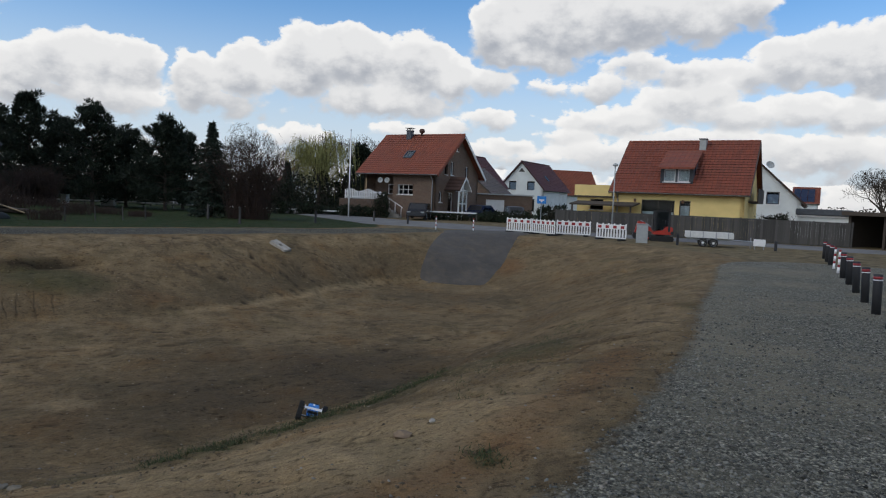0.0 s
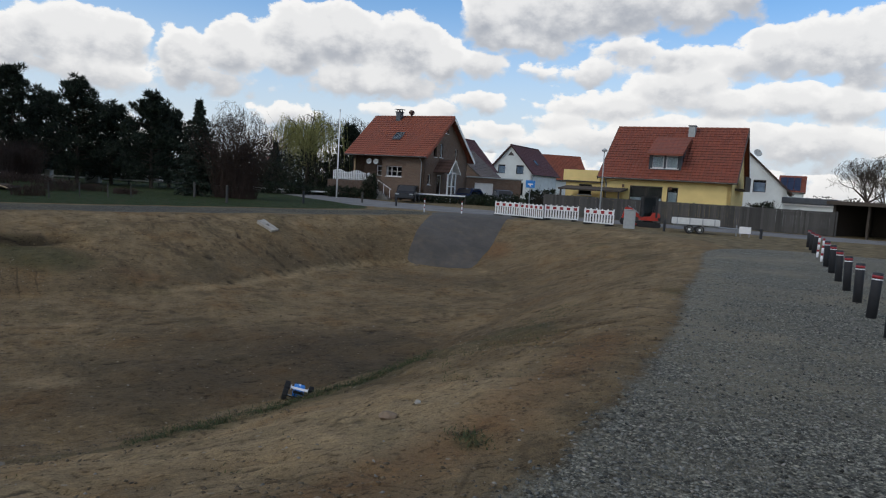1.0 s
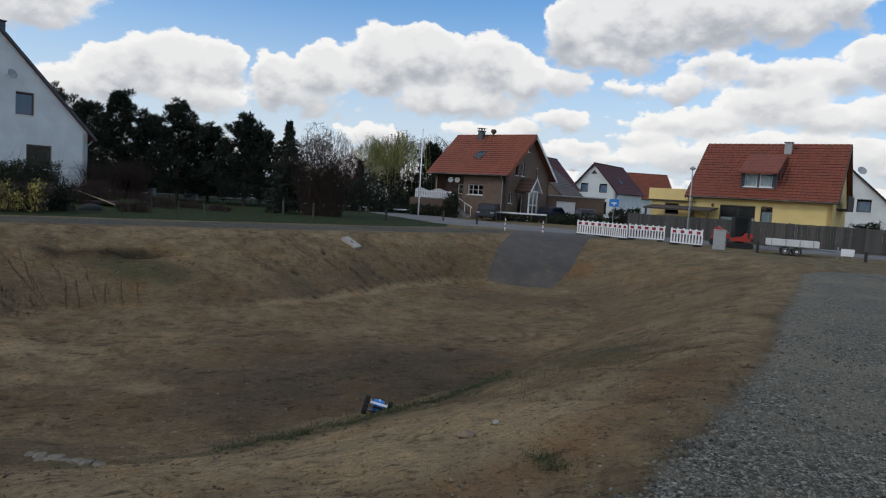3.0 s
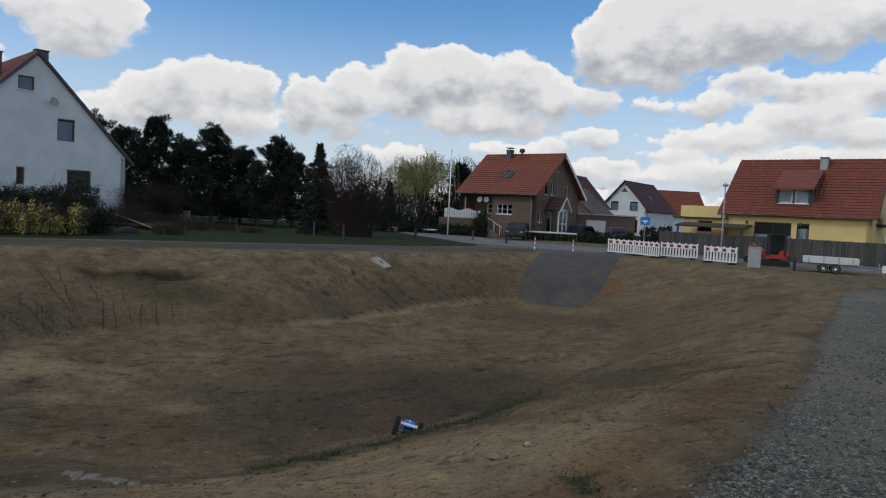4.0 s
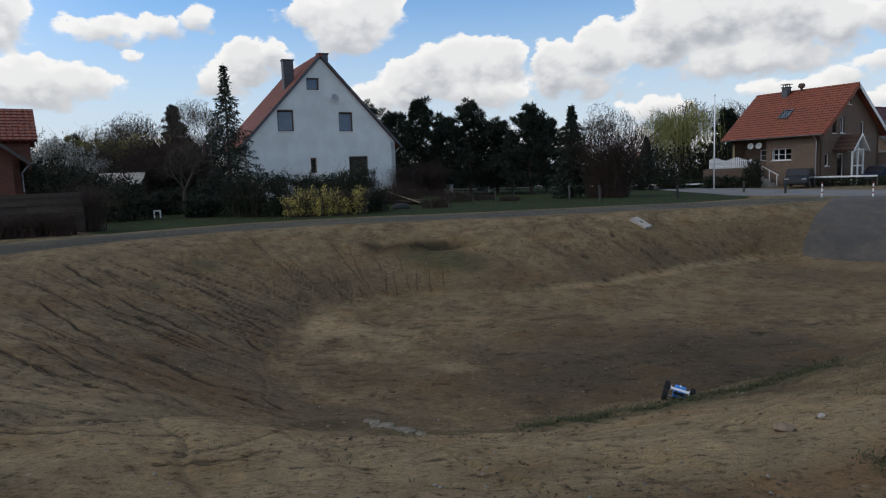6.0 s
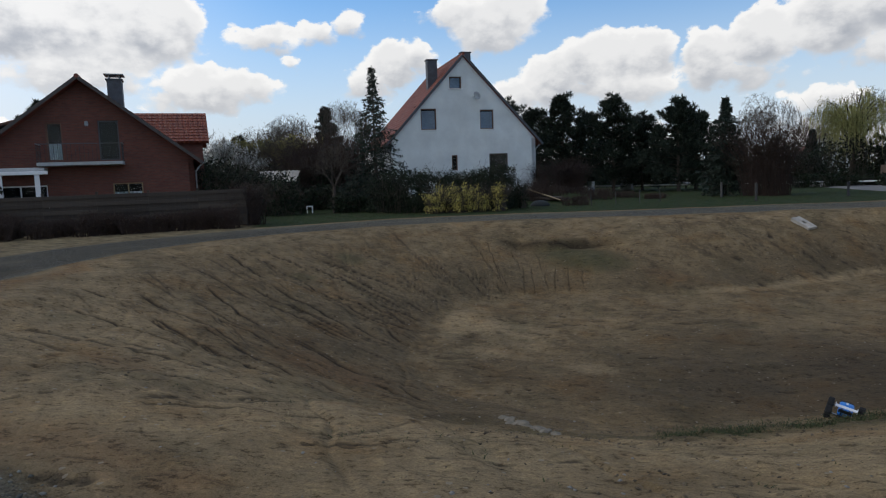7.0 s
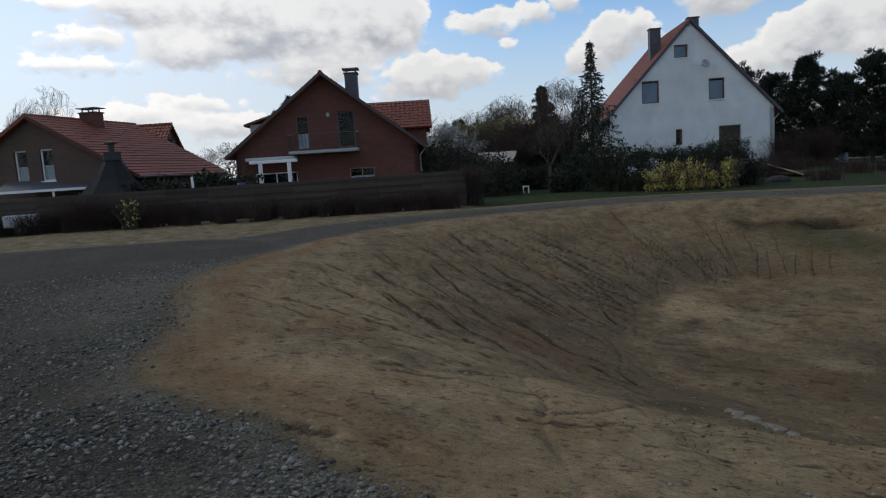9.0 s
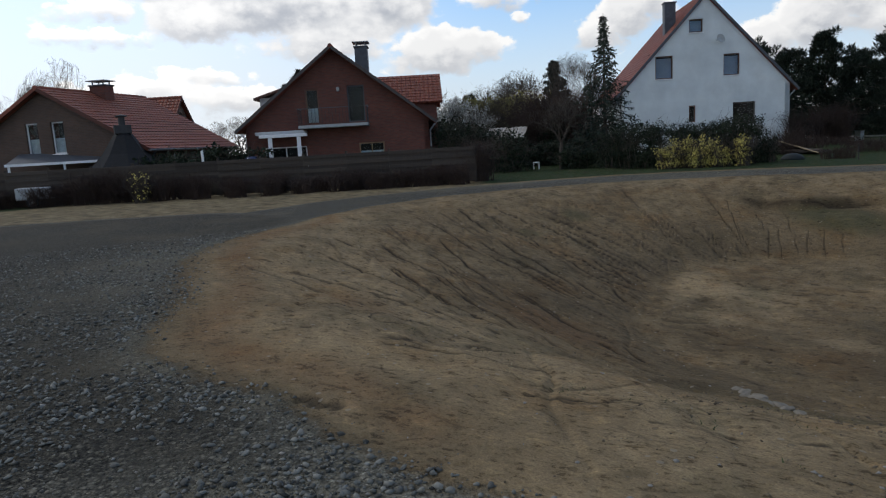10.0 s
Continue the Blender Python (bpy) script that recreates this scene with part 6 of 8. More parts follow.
for s in (-1, 1):
    part("porch_roof", lean_roof(bmesh.new(), [(mid + s * 1.15, PY - 0.25, 2.85), (mid + s * 1.15, 0, 2.85), (mid, 0, 4.1), (mid, PY - 0.25, 4.1)], 0.1), M_TILE_BROWN if s < 0 else M_WHITE, brown_house)
    part("barge_board", lean_roof(bmesh.new(), [(mid + s * 1.18, PY - 0.31, 2.82), (mid + s * 1.18, PY - 0.255, 2.82), (mid, PY - 0.255, 4.14), (mid, PY - 0.31, 4.14)], 0.16), M_WHITE, porch)
garage = thing("garage", "flat-roofed brown brick garage with a white up-and-over door", "garage", pose(3.4, 71.4, 0, 0, 0, 3))
part("wall", wall_cells(bmesh.new(), 6.1, 0.25, lambda q: 2.6, [(1.1, 3.1, 0.0, 2.1)]), M_BRICK_BROWN, garage)
part("side_wall", boxes((5.85, 6.1, 0.25, 6.0, 0, 2.6)), M_BRICK_BROWN, garage)
part("side_wall", boxes((0.0, 0.25, 0.25, 6.0, 0, 2.6)), M_BRICK_BROWN, garage)
part("roof", boxes((-0.1, 6.25, -0.15, 6.1, 2.605, 2.74), bevel=0.02), M_GREYMETAL, garage)
part("door", boxes((1.1, 3.1, 0.1, 0.15, 0.02, 2.1), *[(1.12, 3.08, 0.085, 0.1, z, z + 0.17) for z in np.arange(0.06, 2.0, 0.2)]), M_WHITE, garage)
# raised terrace with a white fence and steps
terrace = thing("terrace", "raised garden terrace with brick edge", "terrace", pose(-9.35, 61.9, 0, 0, 0, 6))
part("retaining_wall", boxes((-0.3, 4.1, 0, 3.4, 0, 1.6), bevel=0.03), M_BRICK_BROWN, terrace)
pf = thing("picket_fence", "white picket fence on the terrace", "fence", pose(-9.2, 61.95, 1.602, 0, 0, 6))
for i in range(21):
    part("picket", boxes((0.02 + i * 0.16, 0.14 + i * 0.16, 0.05, 0.075, 0.05, 0.85 + 0.12 * math.sin(i * 0.6)), bevel=0.006), M_WHITE, pf)
for z in (0.2, 0.62):
    part("rail", boxes((0, 3.4, 0.078, 0.11, z, z + 0.08)), M_WHITE, pf)
steps = thing("garden_steps", "steps with a sloping white handrail", "steps", pose(-3.95, 61.3, 0, 0, 0, 84))
for i in range(7):
    part("step", boxes((0, 1.2, i * 0.28, 2.0, i * 0.18, (i + 1) * 0.18 - 0.001), bevel=0.01), M_CONCRETE, steps)
part("handrail", lean_roof(bmesh.new(), [(1.2, 0, 1.0), (1.28, 0, 1.0), (1.28, 2.0, 2.25), (1.2, 2.0, 2.25)], 0.09), M_WHITE, steps)
for k in range(4):
    part("rail_post", boxes((1.21, 1.27, 0.1 + k * 0.58, 0.16 + k * 0.58, 0.1 + k * 0.3, 0.98 + k * 0.36)), M_WHITE, steps)
part("carport_post", boxes((-0.05, 0.07, 7.9, 8.02, 0, 3.75)), M_WOOD_LIGHT, brown_house)

# far white house: triangular attic light and a roof window
part("attic_window", prism(bmesh.new(), [(-0.55, 6.9), (0.55, 6.9), (0.0, 7.55)], -0.03, -0.004), M_DARKFRAME, C, m=pose(7.57 / 2, 0, 0))
skylight(C, "right", 7.57, 11.2, 4.32, 8.39, 0.4, 0.4, 4.6, 5.5, 2.2, 3.3)
# far roofs behind the brown house
house("gabled_house", "far house with grey-brown roof", pose(-1.2, 92, 0, 0, 0, -30), 8.4, 6.0, 3.0, 6.3, M_BRICK_BROWN, M_TILE_GREY, 0.4, 0.3)
house("gabled_house", "far house with red-brown roof and roof window", pose(-0.9, 97, 0, 0, 0, -30), 7.4, 7, 4.2, 8.2, M_BRICK_BROWN, M_TILE_MAROON, 0.4, 0.3)
house("gabled_house", "far house with orange roof among the trees", pose(-40, 158, 0, 0, 0, 20), 10, 12, 3.5, 8.0, M_WHITE_PLASTER, M_TILE_ORANGE, 0.4, 0.3)
house("brick_house", "brick house with orange-red roof and small attic window", pose(-54.4, 6.25, 0, 0, 0, 150), 7, 9, 3.0, 6.5, M_BRICK_BROWN, M_TILE_RED, 0.4, 0.3,
      [("front", 3.0, 3.9, 4.6, 5.5, dict(frame=M_DARKFRAME))])
# solar panels
th_f = math.atan2(6.0 - 3.0, 4.5)
fmf = slope_frame("right", 9, 4.4, 4.3, th_f, 0.4, 0.3)
M_SOLAR = plain("solar_cells", (0.012, 0.02, 0.05), 0.15, vary=0.2)
for i in range(3):
    for j in range(3):
        part("solar_panel", boxes((0.35 + i * 1.25, 1.53 + i * 1.25, 0.5 + j * 1.6, 2.03 + j * 1.6, 0.07, 0.12), bevel=0.01), M_SOLAR, F_, m=fmf)
# garage and carport by the street
cp = thing("carport", "dark wooden carport with a flat roof", "carport", pose(25.0, 41.3, 0, 0, 0, -60))
part("roof", boxes((-0.2, 6.4, -0.4, 5.2, 1.95, 2.2), bevel=0.02), M_WOOD_BROWN, cp)
for x in (0.05, 2.1, 4.1, 6.1):
    part("post", boxes((x, x + 0.14, 0, 0.14, 0, 1.95)), M_WOOD_BROWN, cp)
part("back_wall", boxes((0, 6.2, 4.8, 4.95, 0, 1.95)), M_WOOD_BROWN, cp)
part("side_wall", boxes((0.0, 0.1, 0.2, 4.8, 0, 1.95)), M_WOOD_BROWN, cp)
part("side_wall", boxes((6.1, 6.2, 0.2, 4.8, 0, 1.95)), M_WOOD_BROWN, cp)
fg = thing("garage", "low garage with a dark flat roof and white fascia", "garage", pose(29.4, 55.4, 0, 0, 0, -30))
part("wall", boxes((0, 3.7, 0, 5, 0, 1.75)), M_WHITE_PLASTER, fg)
part("fascia", boxes((-0.1, 3.8, -0.15, 5.1, 1.755, 1.88)), M_WHITE, fg)
part("roof", boxes((-0.2, 3.9, -0.3, 5.2, 1.885, 2.4), bevel=0.05), M_SLATE, fg)

# ---------------------------------------------------------------- fences
def board_fence(name, label, a, b, h, mat, board=0.14, gap=0.012, post_every=2.0, flat=False):
    """Upright (or lying) boards on rails between posts, from a to b."""
    ax, ay = a
    bx, by = b
    ln = math.hypot(bx - ax, by - ay)
    ob = thing(name, label, "fence", pose(ax, ay, 0, 0, 0, math.degrees(math.atan2(by - ay, bx - ax))))
    n_post = int(ln / post_every) + 1
    pm = boxes((-0.05, 0.05, 0.0, 0.1, 0, h + 0.04), bevel=0.008)
    me = bpy.data.meshes.new("post")
    pm.to_mesh(me)
    pm.free()
    me.materials.append(mat)
    for i in range(n_post):
        part("post", me, None, ob, m=pose(i * ln / (n_post - 1), 0, 0))
    rng = random.Random(7)
    if flat:
        nb = int(h / board)
        span = ln / (n_post - 1)
        bm = boxes((0.0, span, -0.028, -0.002, 0, board + 0.006), bevel=0.008)
        me = bpy.data.meshes.new("board")
        bm.to_mesh(me)
        bm.free()
        me.materials.append(mat)
        for i in range(n_post - 1):
            for k in range(nb):
                part("board", me, None, ob, m=pose(i * span, rng.uniform(-0.008, 0.004) - 0.045 * (k % 2), 0.06 + k * board + rng.uniform(-0.008, 0.008), rng.uniform(-3, 3), 0, rng.uniform(-0.25, 0.25)))
    else:
        for z in (0.3, h - 0.3):
            part("rail", boxes((0, ln, -0.03, -0.002, z, z + 0.09)), mat, ob)
        bm = boxes((0, board - gap, -0.055, -0.032, 0.04, h), bevel=0.004)
        me = bpy.data.meshes.new("board")
        bm.to_mesh(me)
        bm.free()
        me.materials.append(mat)
        for i in range(int(ln / board)):
            part("board", me, None, ob, m=pose(i * board, rng.uniform(-0.008, 0), rng.uniform(-0.008, 0.008), 0, rng.uniform(-0.12, 0.12), 0))
    return ob


board_fence("board_fence", "weathered grey vertical board fence along the street", (8.2, 48.8), (24.6, 40.1), 1.5, M_WOOD_GREY, gap=0.004)
board_fence("board_fence", "dark horizontal board fence overgrown with shrubs", (-38.8, -4.6), (-27.0, 16.6), 1.74, M_WOOD_BROWN, board=0.16, flat=True, post_every=1.9)

# ---------------------------------------------------------------- street furniture
M_BAND_WHITE = plain("white_film", (0.8, 0.8, 0.8), 0.4, vary=0.08)
M_BOLLARD = plain("recycled_plastic", (0.024, 0.025, 0.029), 0.7, vary=0.25, scale=8)


def bollard(m):
    ob = thing("bollard", "black plastic bollard with red and white bands", "bollard", m, "bollards along the gravel")
    r, h = 0.082, 0.78
    part("shaft", lathe(bmesh.new(), [(r, -0.05), (r, h - 0.2), (r, h - 0.01), (r - 0.012, h), (0.001, h + 0.004)], 20), M_BOLLARD, ob, smooth=True)
    part("red_band", lathe(bmesh.new(), [(r + 0.003, h - 0.095), (r + 0.003, h - 0.045)], 20), M_REDWHITE, ob, smooth=True)
    part("white_band", lathe(bmesh.new(), [(r + 0.003, h - 0.125), (r + 0.003, h - 0.105)], 20), M_BAND_WHITE, ob, smooth=True)
    return ob


def striped_post(m, h=0.78, group="striped posts"):
    ob = thing("barrier_post", "slim red and white striped metal post", "post", m, group)
    k = 6
    for i in range(k):
        cuts = [-0.04, 0.2, 0.28, 0.46, 0.54, 0.7, h]
        z0, z1 = cuts[i], cuts[i + 1]
        prof = [(0.038, z0), (0.038, z1)] if i < k - 1 else [(0.038, z0), (0.038, z1 - 0.01), (0.02, z1)]
        part("white_stripe" if i % 2 == 0 else "red_stripe", lathe(bmesh.new(), prof, 14), M_BAND_WHITE if i % 2 == 0 else M_REDWHITE, ob, smooth=True)
    return ob


def wood_post(m, h=0.8, mat=None, label="grey weathered wooden post", r=0.07):
    ob = tagged(new("post", None), label, "post", "posts along the path")
    ob.matrix_world = m
    part("shaft", lathe(bmesh.new(), [(r, -0.1), (r * 0.97, h - 0.03), (r * 0.8, h), (0.001, h + 0.005)], 12), mat or M_WOOD_GREY, ob)
    return ob


first = bollard(pose(6.75, 9.4, ground_z(6.75, 9.4)))
for i in range(1, 12):
    x, y = 6.75 + 0.895 * i, 9.4 + 1.77 * i
    if i in (7, 8):
        striped_post(pose(x, y, ground_z(x, y), 0, 1.5, 0))
    else:
        copy_thing(first, pose(x, y, ground_z(x, y), random.uniform(-2, 2), 2.5 + random.uniform(-1, 1), i * 40))
for az, d in ((-0.58, 41.2), (2.63, 40.2)):
    x, y, _ = at_az(az, d)
    striped_post(pose(x, y, z_at(x, y) + 0.04), group="posts at the ramp")
for az, d, h, mat in ((-3.01, 47.0, 0.75, M_BOLLARD), (19.43, 37.2, 0.62, M_BOLLARD), (26.6, 37.2, 0.5, M_BOLLARD), (-19.4, 45.5, 0.95, M_WOOD_GREY), (-16.92, 39.5, 0.95, M_WOOD_GREY), (-10.8, 44, 0.8, M_BOLLARD),
                      (13.6, 39.8, 0.9, M_BOLLARD), (-5.9, 50, 0.8, M_WOOD_GREY)):
    x, y, _ = at_az(az, d)
    wood_post(pose(x, y, z_at(x, y)), h, mat, "grey weathered wooden post" if mat is M_WOOD_GREY else "short dark plastic post")

pole = thing("flagpole", "tall white flagpole with nothing on it", "pole", ground_pose(-8.07, 58.9))
part("shaft", tube(bmesh.new(), (0, 0, -0.1), (0, 0, 7.5), 0.065, 0.04, 12), M_WHITE, pole, smooth=True)
part("finial", lathe(bmesh.new(), [(0.03, 7.5), (0.06, 7.54), (0.06, 7.6), (0.001, 7.64)], 12), M_WHITE, pole)
lamp = thing("street_lamp", "grey metal street lamp", "street lamp", ground_pose(14.2, 46.6))
part("shaft", tube(bmesh.new(), (0, 0, -0.1), (0, 0, 4.6), 0.06, 0.035, 12), M_GREYMETAL, lamp, smooth=True)
part("lamp_head", lathe(bmesh.new(), [(0.03, 4.6), (0.16, 4.63), (0.20, 4.72), (0.05, 4.82), (0.001, 4.83)], 16), M_GREYMETAL, lamp, smooth=True)
sign = thing("road_sign", "blue rectangular road sign on a metal post", "sign", ground_pose(8.3, 47.5))
part("shaft", tube(bmesh.new(), (0, 0, -0.1), (0, 0, 2.45), 0.03, n=10), M_METAL, sign)
part("panel", boxes((-0.32, 0.32, -0.05, -0.032, 1.9, 2.42), bevel=0.004), M_BLUESIGN, sign)
part("symbol", boxes((-0.18, 0.18, -0.056, -0.051, 2.1, 2.2), (-0.05, 0.05, -0.0561, -0.0511, 2.0, 2.1)), M_BAND_WHITE, sign)


def barrier(m, width):
    """Plastic site barrier: a frame with upright slats, red film on the top board, rubber feet."""
    ob = thing("site_barrier", "white plastic site barrier with red reflective squares", "barrier", m, "site barriers")
    h0, h1 = 0.10, 0.88
    part("top_board", boxes((0, width, -0.02, 0.02, h1 - 0.27, h1), bevel=0.01), M_BAND_WHITE, ob)
    part("bottom_rail", boxes((0, width, -0.018, 0.018, h0, h0 + 0.07), bevel=0.008), M_BAND_WHITE, ob)
    n = max(8, int(width / 0.16))
    for i in range(n):
        x = 0.02 + (width - 0.09) * i / (n - 1)
        part("slat", boxes((x, x + 0.085, -0.012, 0.012, h0 + 0.07, h1 - 0.27)), M_BAND_WHITE, ob)
        if i % 2 == 0:
            part("slat_tip", boxes((x, x + 0.085, -0.012, 0.012, h1, h1 + 0.06)), M_BAND_WHITE, ob)
    k = max(3, round(width / 0.42))
    for i in range(k):
        x = width * (i + 0.5) / k
        part("reflector", boxes((x - 0.105, x + 0.105, -0.024, -0.0205, h1 - 0.22, h1 - 0.06)), M_REDWHITE, ob)
    for x in (0.25, width - 0.25):
        part("foot", boxes((x - 0.1, x + 0.1, -0.38, 0.38, 0.0, 0.1), bevel=0.02), M_RUBBER, ob)
    return ob


def span(az0, d0, az1, d1):
    a, b = at_az(az0, d0), at_az(az1, d1)
    w = math.hypot(b[0] - a[0], b[1] - a[1])
    return pose(a[0], a[1], z_at(a[0], a[1]), 0, 0, math.degrees(math.atan2(b[1] - a[1], b[0] - a[0]))), w


for q in ((5.45, 42.4, 7.55, 41.5), (7.6, 41.5, 9.55, 40.0), (9.65, 41.4, 12.5, 41.0), (12.95, 39.2, 15.4, 38.4)):
    barrier(*span(*q))
cab = thing("utility_cabinet", "light grey plastic utility cabinet", "cabinet", ground_pose(16.65, 37.6, -15))
part("body", boxes((-0.3, 0.3, -0.16, 0.16, 0.0, 1.0), bevel=0.015), M_GREYMETAL, cab)
part("door", boxes((-0.28, 0.28, -0.175, -0.161, 0.16, 0.95), bevel=0.004), M_GREYMETAL, cab)
part("lid", boxes((-0.33, 0.33, -0.19, 0.19, 1.0, 1.05), bevel=0.02), M_GREYMETAL, cab)


def wheel(parent, m, r, w, rim_mat, name="wheel"):
    wh = part(name, lathe(bmesh.new(), [(r * 0.62, -w / 2), (r * 0.9, -w / 2), (r, -w * 0.3), (r, w * 0.3), (r * 0.9, w / 2), (r * 0.62, w / 2)], 24), M_RUBBER, parent, m=m, smooth=True)
    part("rim", lathe(bmesh.new(), [(0.001, -w * 0.5), (r * 0.25, -w * 0.52), (r * 0.5, -w * 0.42), (r * 0.64, -w * 0.52), (r * 0.64, w * 0.52), (r * 0.5, w * 0.42), (r * 0.25, w * 0.52), (0.001, w * 0.5)], 18), rim_mat, wh)
    return wh


M_TRAILER = plain("galvanised_sheet", (0.62, 0.63, 0.62), 0.5, 0.0, vary=0.12)
# twin-axle flatbed trailer
tr = thing("car_trailer", "light grey twin-axle flatbed trailer parked by the fence", "trailer", ground_pose(21.75, 38.0, -19) @ Matrix.Scale(0.84, 4))
part("bed", boxes((-1.35, 1.35, -0.75, 0.75, 0.55, 0.61), bevel=0.01), M_WOOD_GREY, tr)
for a, b in (((-1.38, 1.38, -0.79, -0.75, 0.56, 0.93), "side_board"), ((-1.38, 1.38, 0.75, 0.79, 0.56, 0.93), "side_board"), ((-1.41, -1.38, -0.79, 0.79, 0.56, 0.93), "tailgate"), ((1.38, 1.41, -0.79, 0.79, 0.56, 0.93), "front_board")):
    part(b, boxes(a, bevel=0.008), M_TRAILER, tr)
for x in (-1.1, -0.35, 0.4, 1.1):
    part("stake", boxes((x - 0.03, x + 0.03, -0.81, -0.791, 0.5, 0.95)), M_METAL, tr)
part("chassis", boxes((-1.3, 1.3, -0.4, -0.32, 0.42, 0.55), (-1.3, 1.3, 0.32, 0.4, 0.42, 0.55), (-0.8, -0.7, -0.4, 0.4, 0.42, 0.52), (0.5, 0.6, -0.4, 0.4, 0.42, 0.52)), M_METAL, tr)
bm = tube(bmesh.new(), (1.3, -0.4, 0.48), (2.4, 0, 0.46), 0.035, n=8)
tube(bm, (1.3, 0.4, 0.48), (2.4, 0, 0.46), 0.035, n=8)
tube(bm, (2.35, 0, 0.46), (2.8, 0, 0.46), 0.04, n=8)
part("drawbar", bm, M_METAL, tr)
part("jockey_wheel", tube(bmesh.new(), (2.45, 0.1, 0.0), (2.45, 0.1, 0.7), 0.03, n=8), M_METAL, tr)
for x in (-0.35, 0.27):
    for s in (-1, 1):
        wheel(tr, pose(x, s * 0.74, 0.27, 90, 0, 0), 0.27, 0.16, M_TRAILER)
        part("mudguard", prism(bmesh.new(), [(x + 0.32 * math.cos(a), 0.27 + 0.32 * math.sin(a)) for a in np.linspace(0.9, 2.24, 9)] + [(x + 0.30 * math.cos(a), 0.27 + 0.30 * math.sin(a)) for a in np.linspace(2.24, 0.9, 9)], s * 0.68 - 0.1, s * 0.68 + 0.1), M_BLACK, tr)
nb = thing("notice_board", "small white notice board on short legs", "sign", ground_pose(25.45, 37.6, -20))
part("panel", boxes((-0.28, 0.28, -0.02, 0.0, 0.2, 0.55), bevel=0.004), M_BAND_WHITE, nb)
for x in (-0.22, 0.2):
    part("leg", boxes((x, x + 0.03, 0.001, 0.03, -0.05, 0.5)), M_METAL, nb)

# mini excavator
ex = thing("mini_excavator", "red and black mini excavator with its arm folded low", "excavator", ground_pose(18.1, 40.6, -10) @ Matrix.Scale(0.84, 4))
for s in (-1, 1):
    tk = [(x, z) for x, z in ((-0.75, 0.08), (-0.6, 0.0), (0.6, 0.0), (0.75, 0.08), (0.82, 0.22), (0.72, 0.36), (0.55, 0.4), (-0.55, 0.4), (-0.72, 0.36), (-0.82, 0.22))]
    part("track", prism(bmesh.new(), tk, s * 0.5 - 0.12, s * 0.5 + 0.12), M_RUBBER, ex)
part("undercarriage", boxes((-0.4, 0.4, -0.38, 0.38, 0.15, 0.42), bevel=0.03), M_BLACK, ex)
part("slew_ring", lathe(bmesh.new(), [(0.3, 0.42), (0.3, 0.5)], 20), M_BLACK, ex)
part("body", prism(bmesh.new(), [(-0.55, 0.5), (0.6, 0.5), (0.72, 0.65), (0.72, 0.95), (0.6, 1.05), (0.2, 1.05), (0.1, 0.8), (-0.55, 0.72)], -0.48, 0.48), M_RED, ex)
part("counterweight", boxes((0.55, 0.8, -0.5, 0.5, 0.52, 0.75), bevel=0.05), M_BLACK, ex)
cb = part("cab_frame", boxes(*[(x, x + 0.14, y, y + 0.1, 0.7, 2.05) for x in (-0.54, 0.40) for y in (-0.49, 0.18)], (-0.52, 0.52, -0.47, 0.26, 2.05, 2.14), (-0.52, 0.52, -0.47, -0.41, 1.2, 1.25)), M_BLACK, ex, "black cab frame")
part("pane", boxes((-0.42, 0.42, -0.45, -0.44, 0.75, 2.05)), M_GLASS, cb)
part("pane", boxes((-0.5, -0.49, -0.39, 0.2, 0.75, 2.05)), M_GLASS, cb)
part("rear_panel", boxes((-0.42, 0.42, 0.2, 0.26, 0.7, 2.05)), M_BLACK, cb)
part("driver_seat", boxes((-0.1, 0.35, -0.3, 0.1, 0.8, 0.95), (0.25, 0.37, -0.3, 0.1, 0.95, 1.5), bevel=0.03), M_BLACK, ex)
part("boom", prism(bmesh.new(), [(-0.5, 0.6), (-0.6, 0.85), (-1.1, 1.3), (-1.5, 1.32), (-1.52, 1.18), (-1.15, 1.12), (-0.75, 0.7)], 0.24, 0.42), M_RED, ex)
part("dipper", prism(bmesh.new(), [(-1.42, 1.36), (-1.55, 1.3), (-1.75, 0.55), (-1.66, 0.5), (-1.4, 1.15)], 0.25, 0.41), M_RED, ex)
part("hydraulic_ram", tube(bmesh.new(), (-0.6, 0.33, 0.95), (-1.35, 0.33, 1.42), 0.035, n=8), M_METAL, ex)
part("bucket", prism(bmesh.new(), [(-1.8, 0.58), (-1.62, 0.52), (-1.4, 0.3), (-1.5, 0.1), (-1.75, 0.12), (-1.86, 0.35)], 0.12, 0.54), M_BLACK, ex)
part("blade", boxes((-1.05, -0.98, -0.6, 0.6, 0.02, 0.35), (-1.0, -0.5, -0.25, -0.15, 0.15, 0.25), (-1.0, -0.5, 0.15, 0.25, 0.15, 0.25)), M_RED, ex)


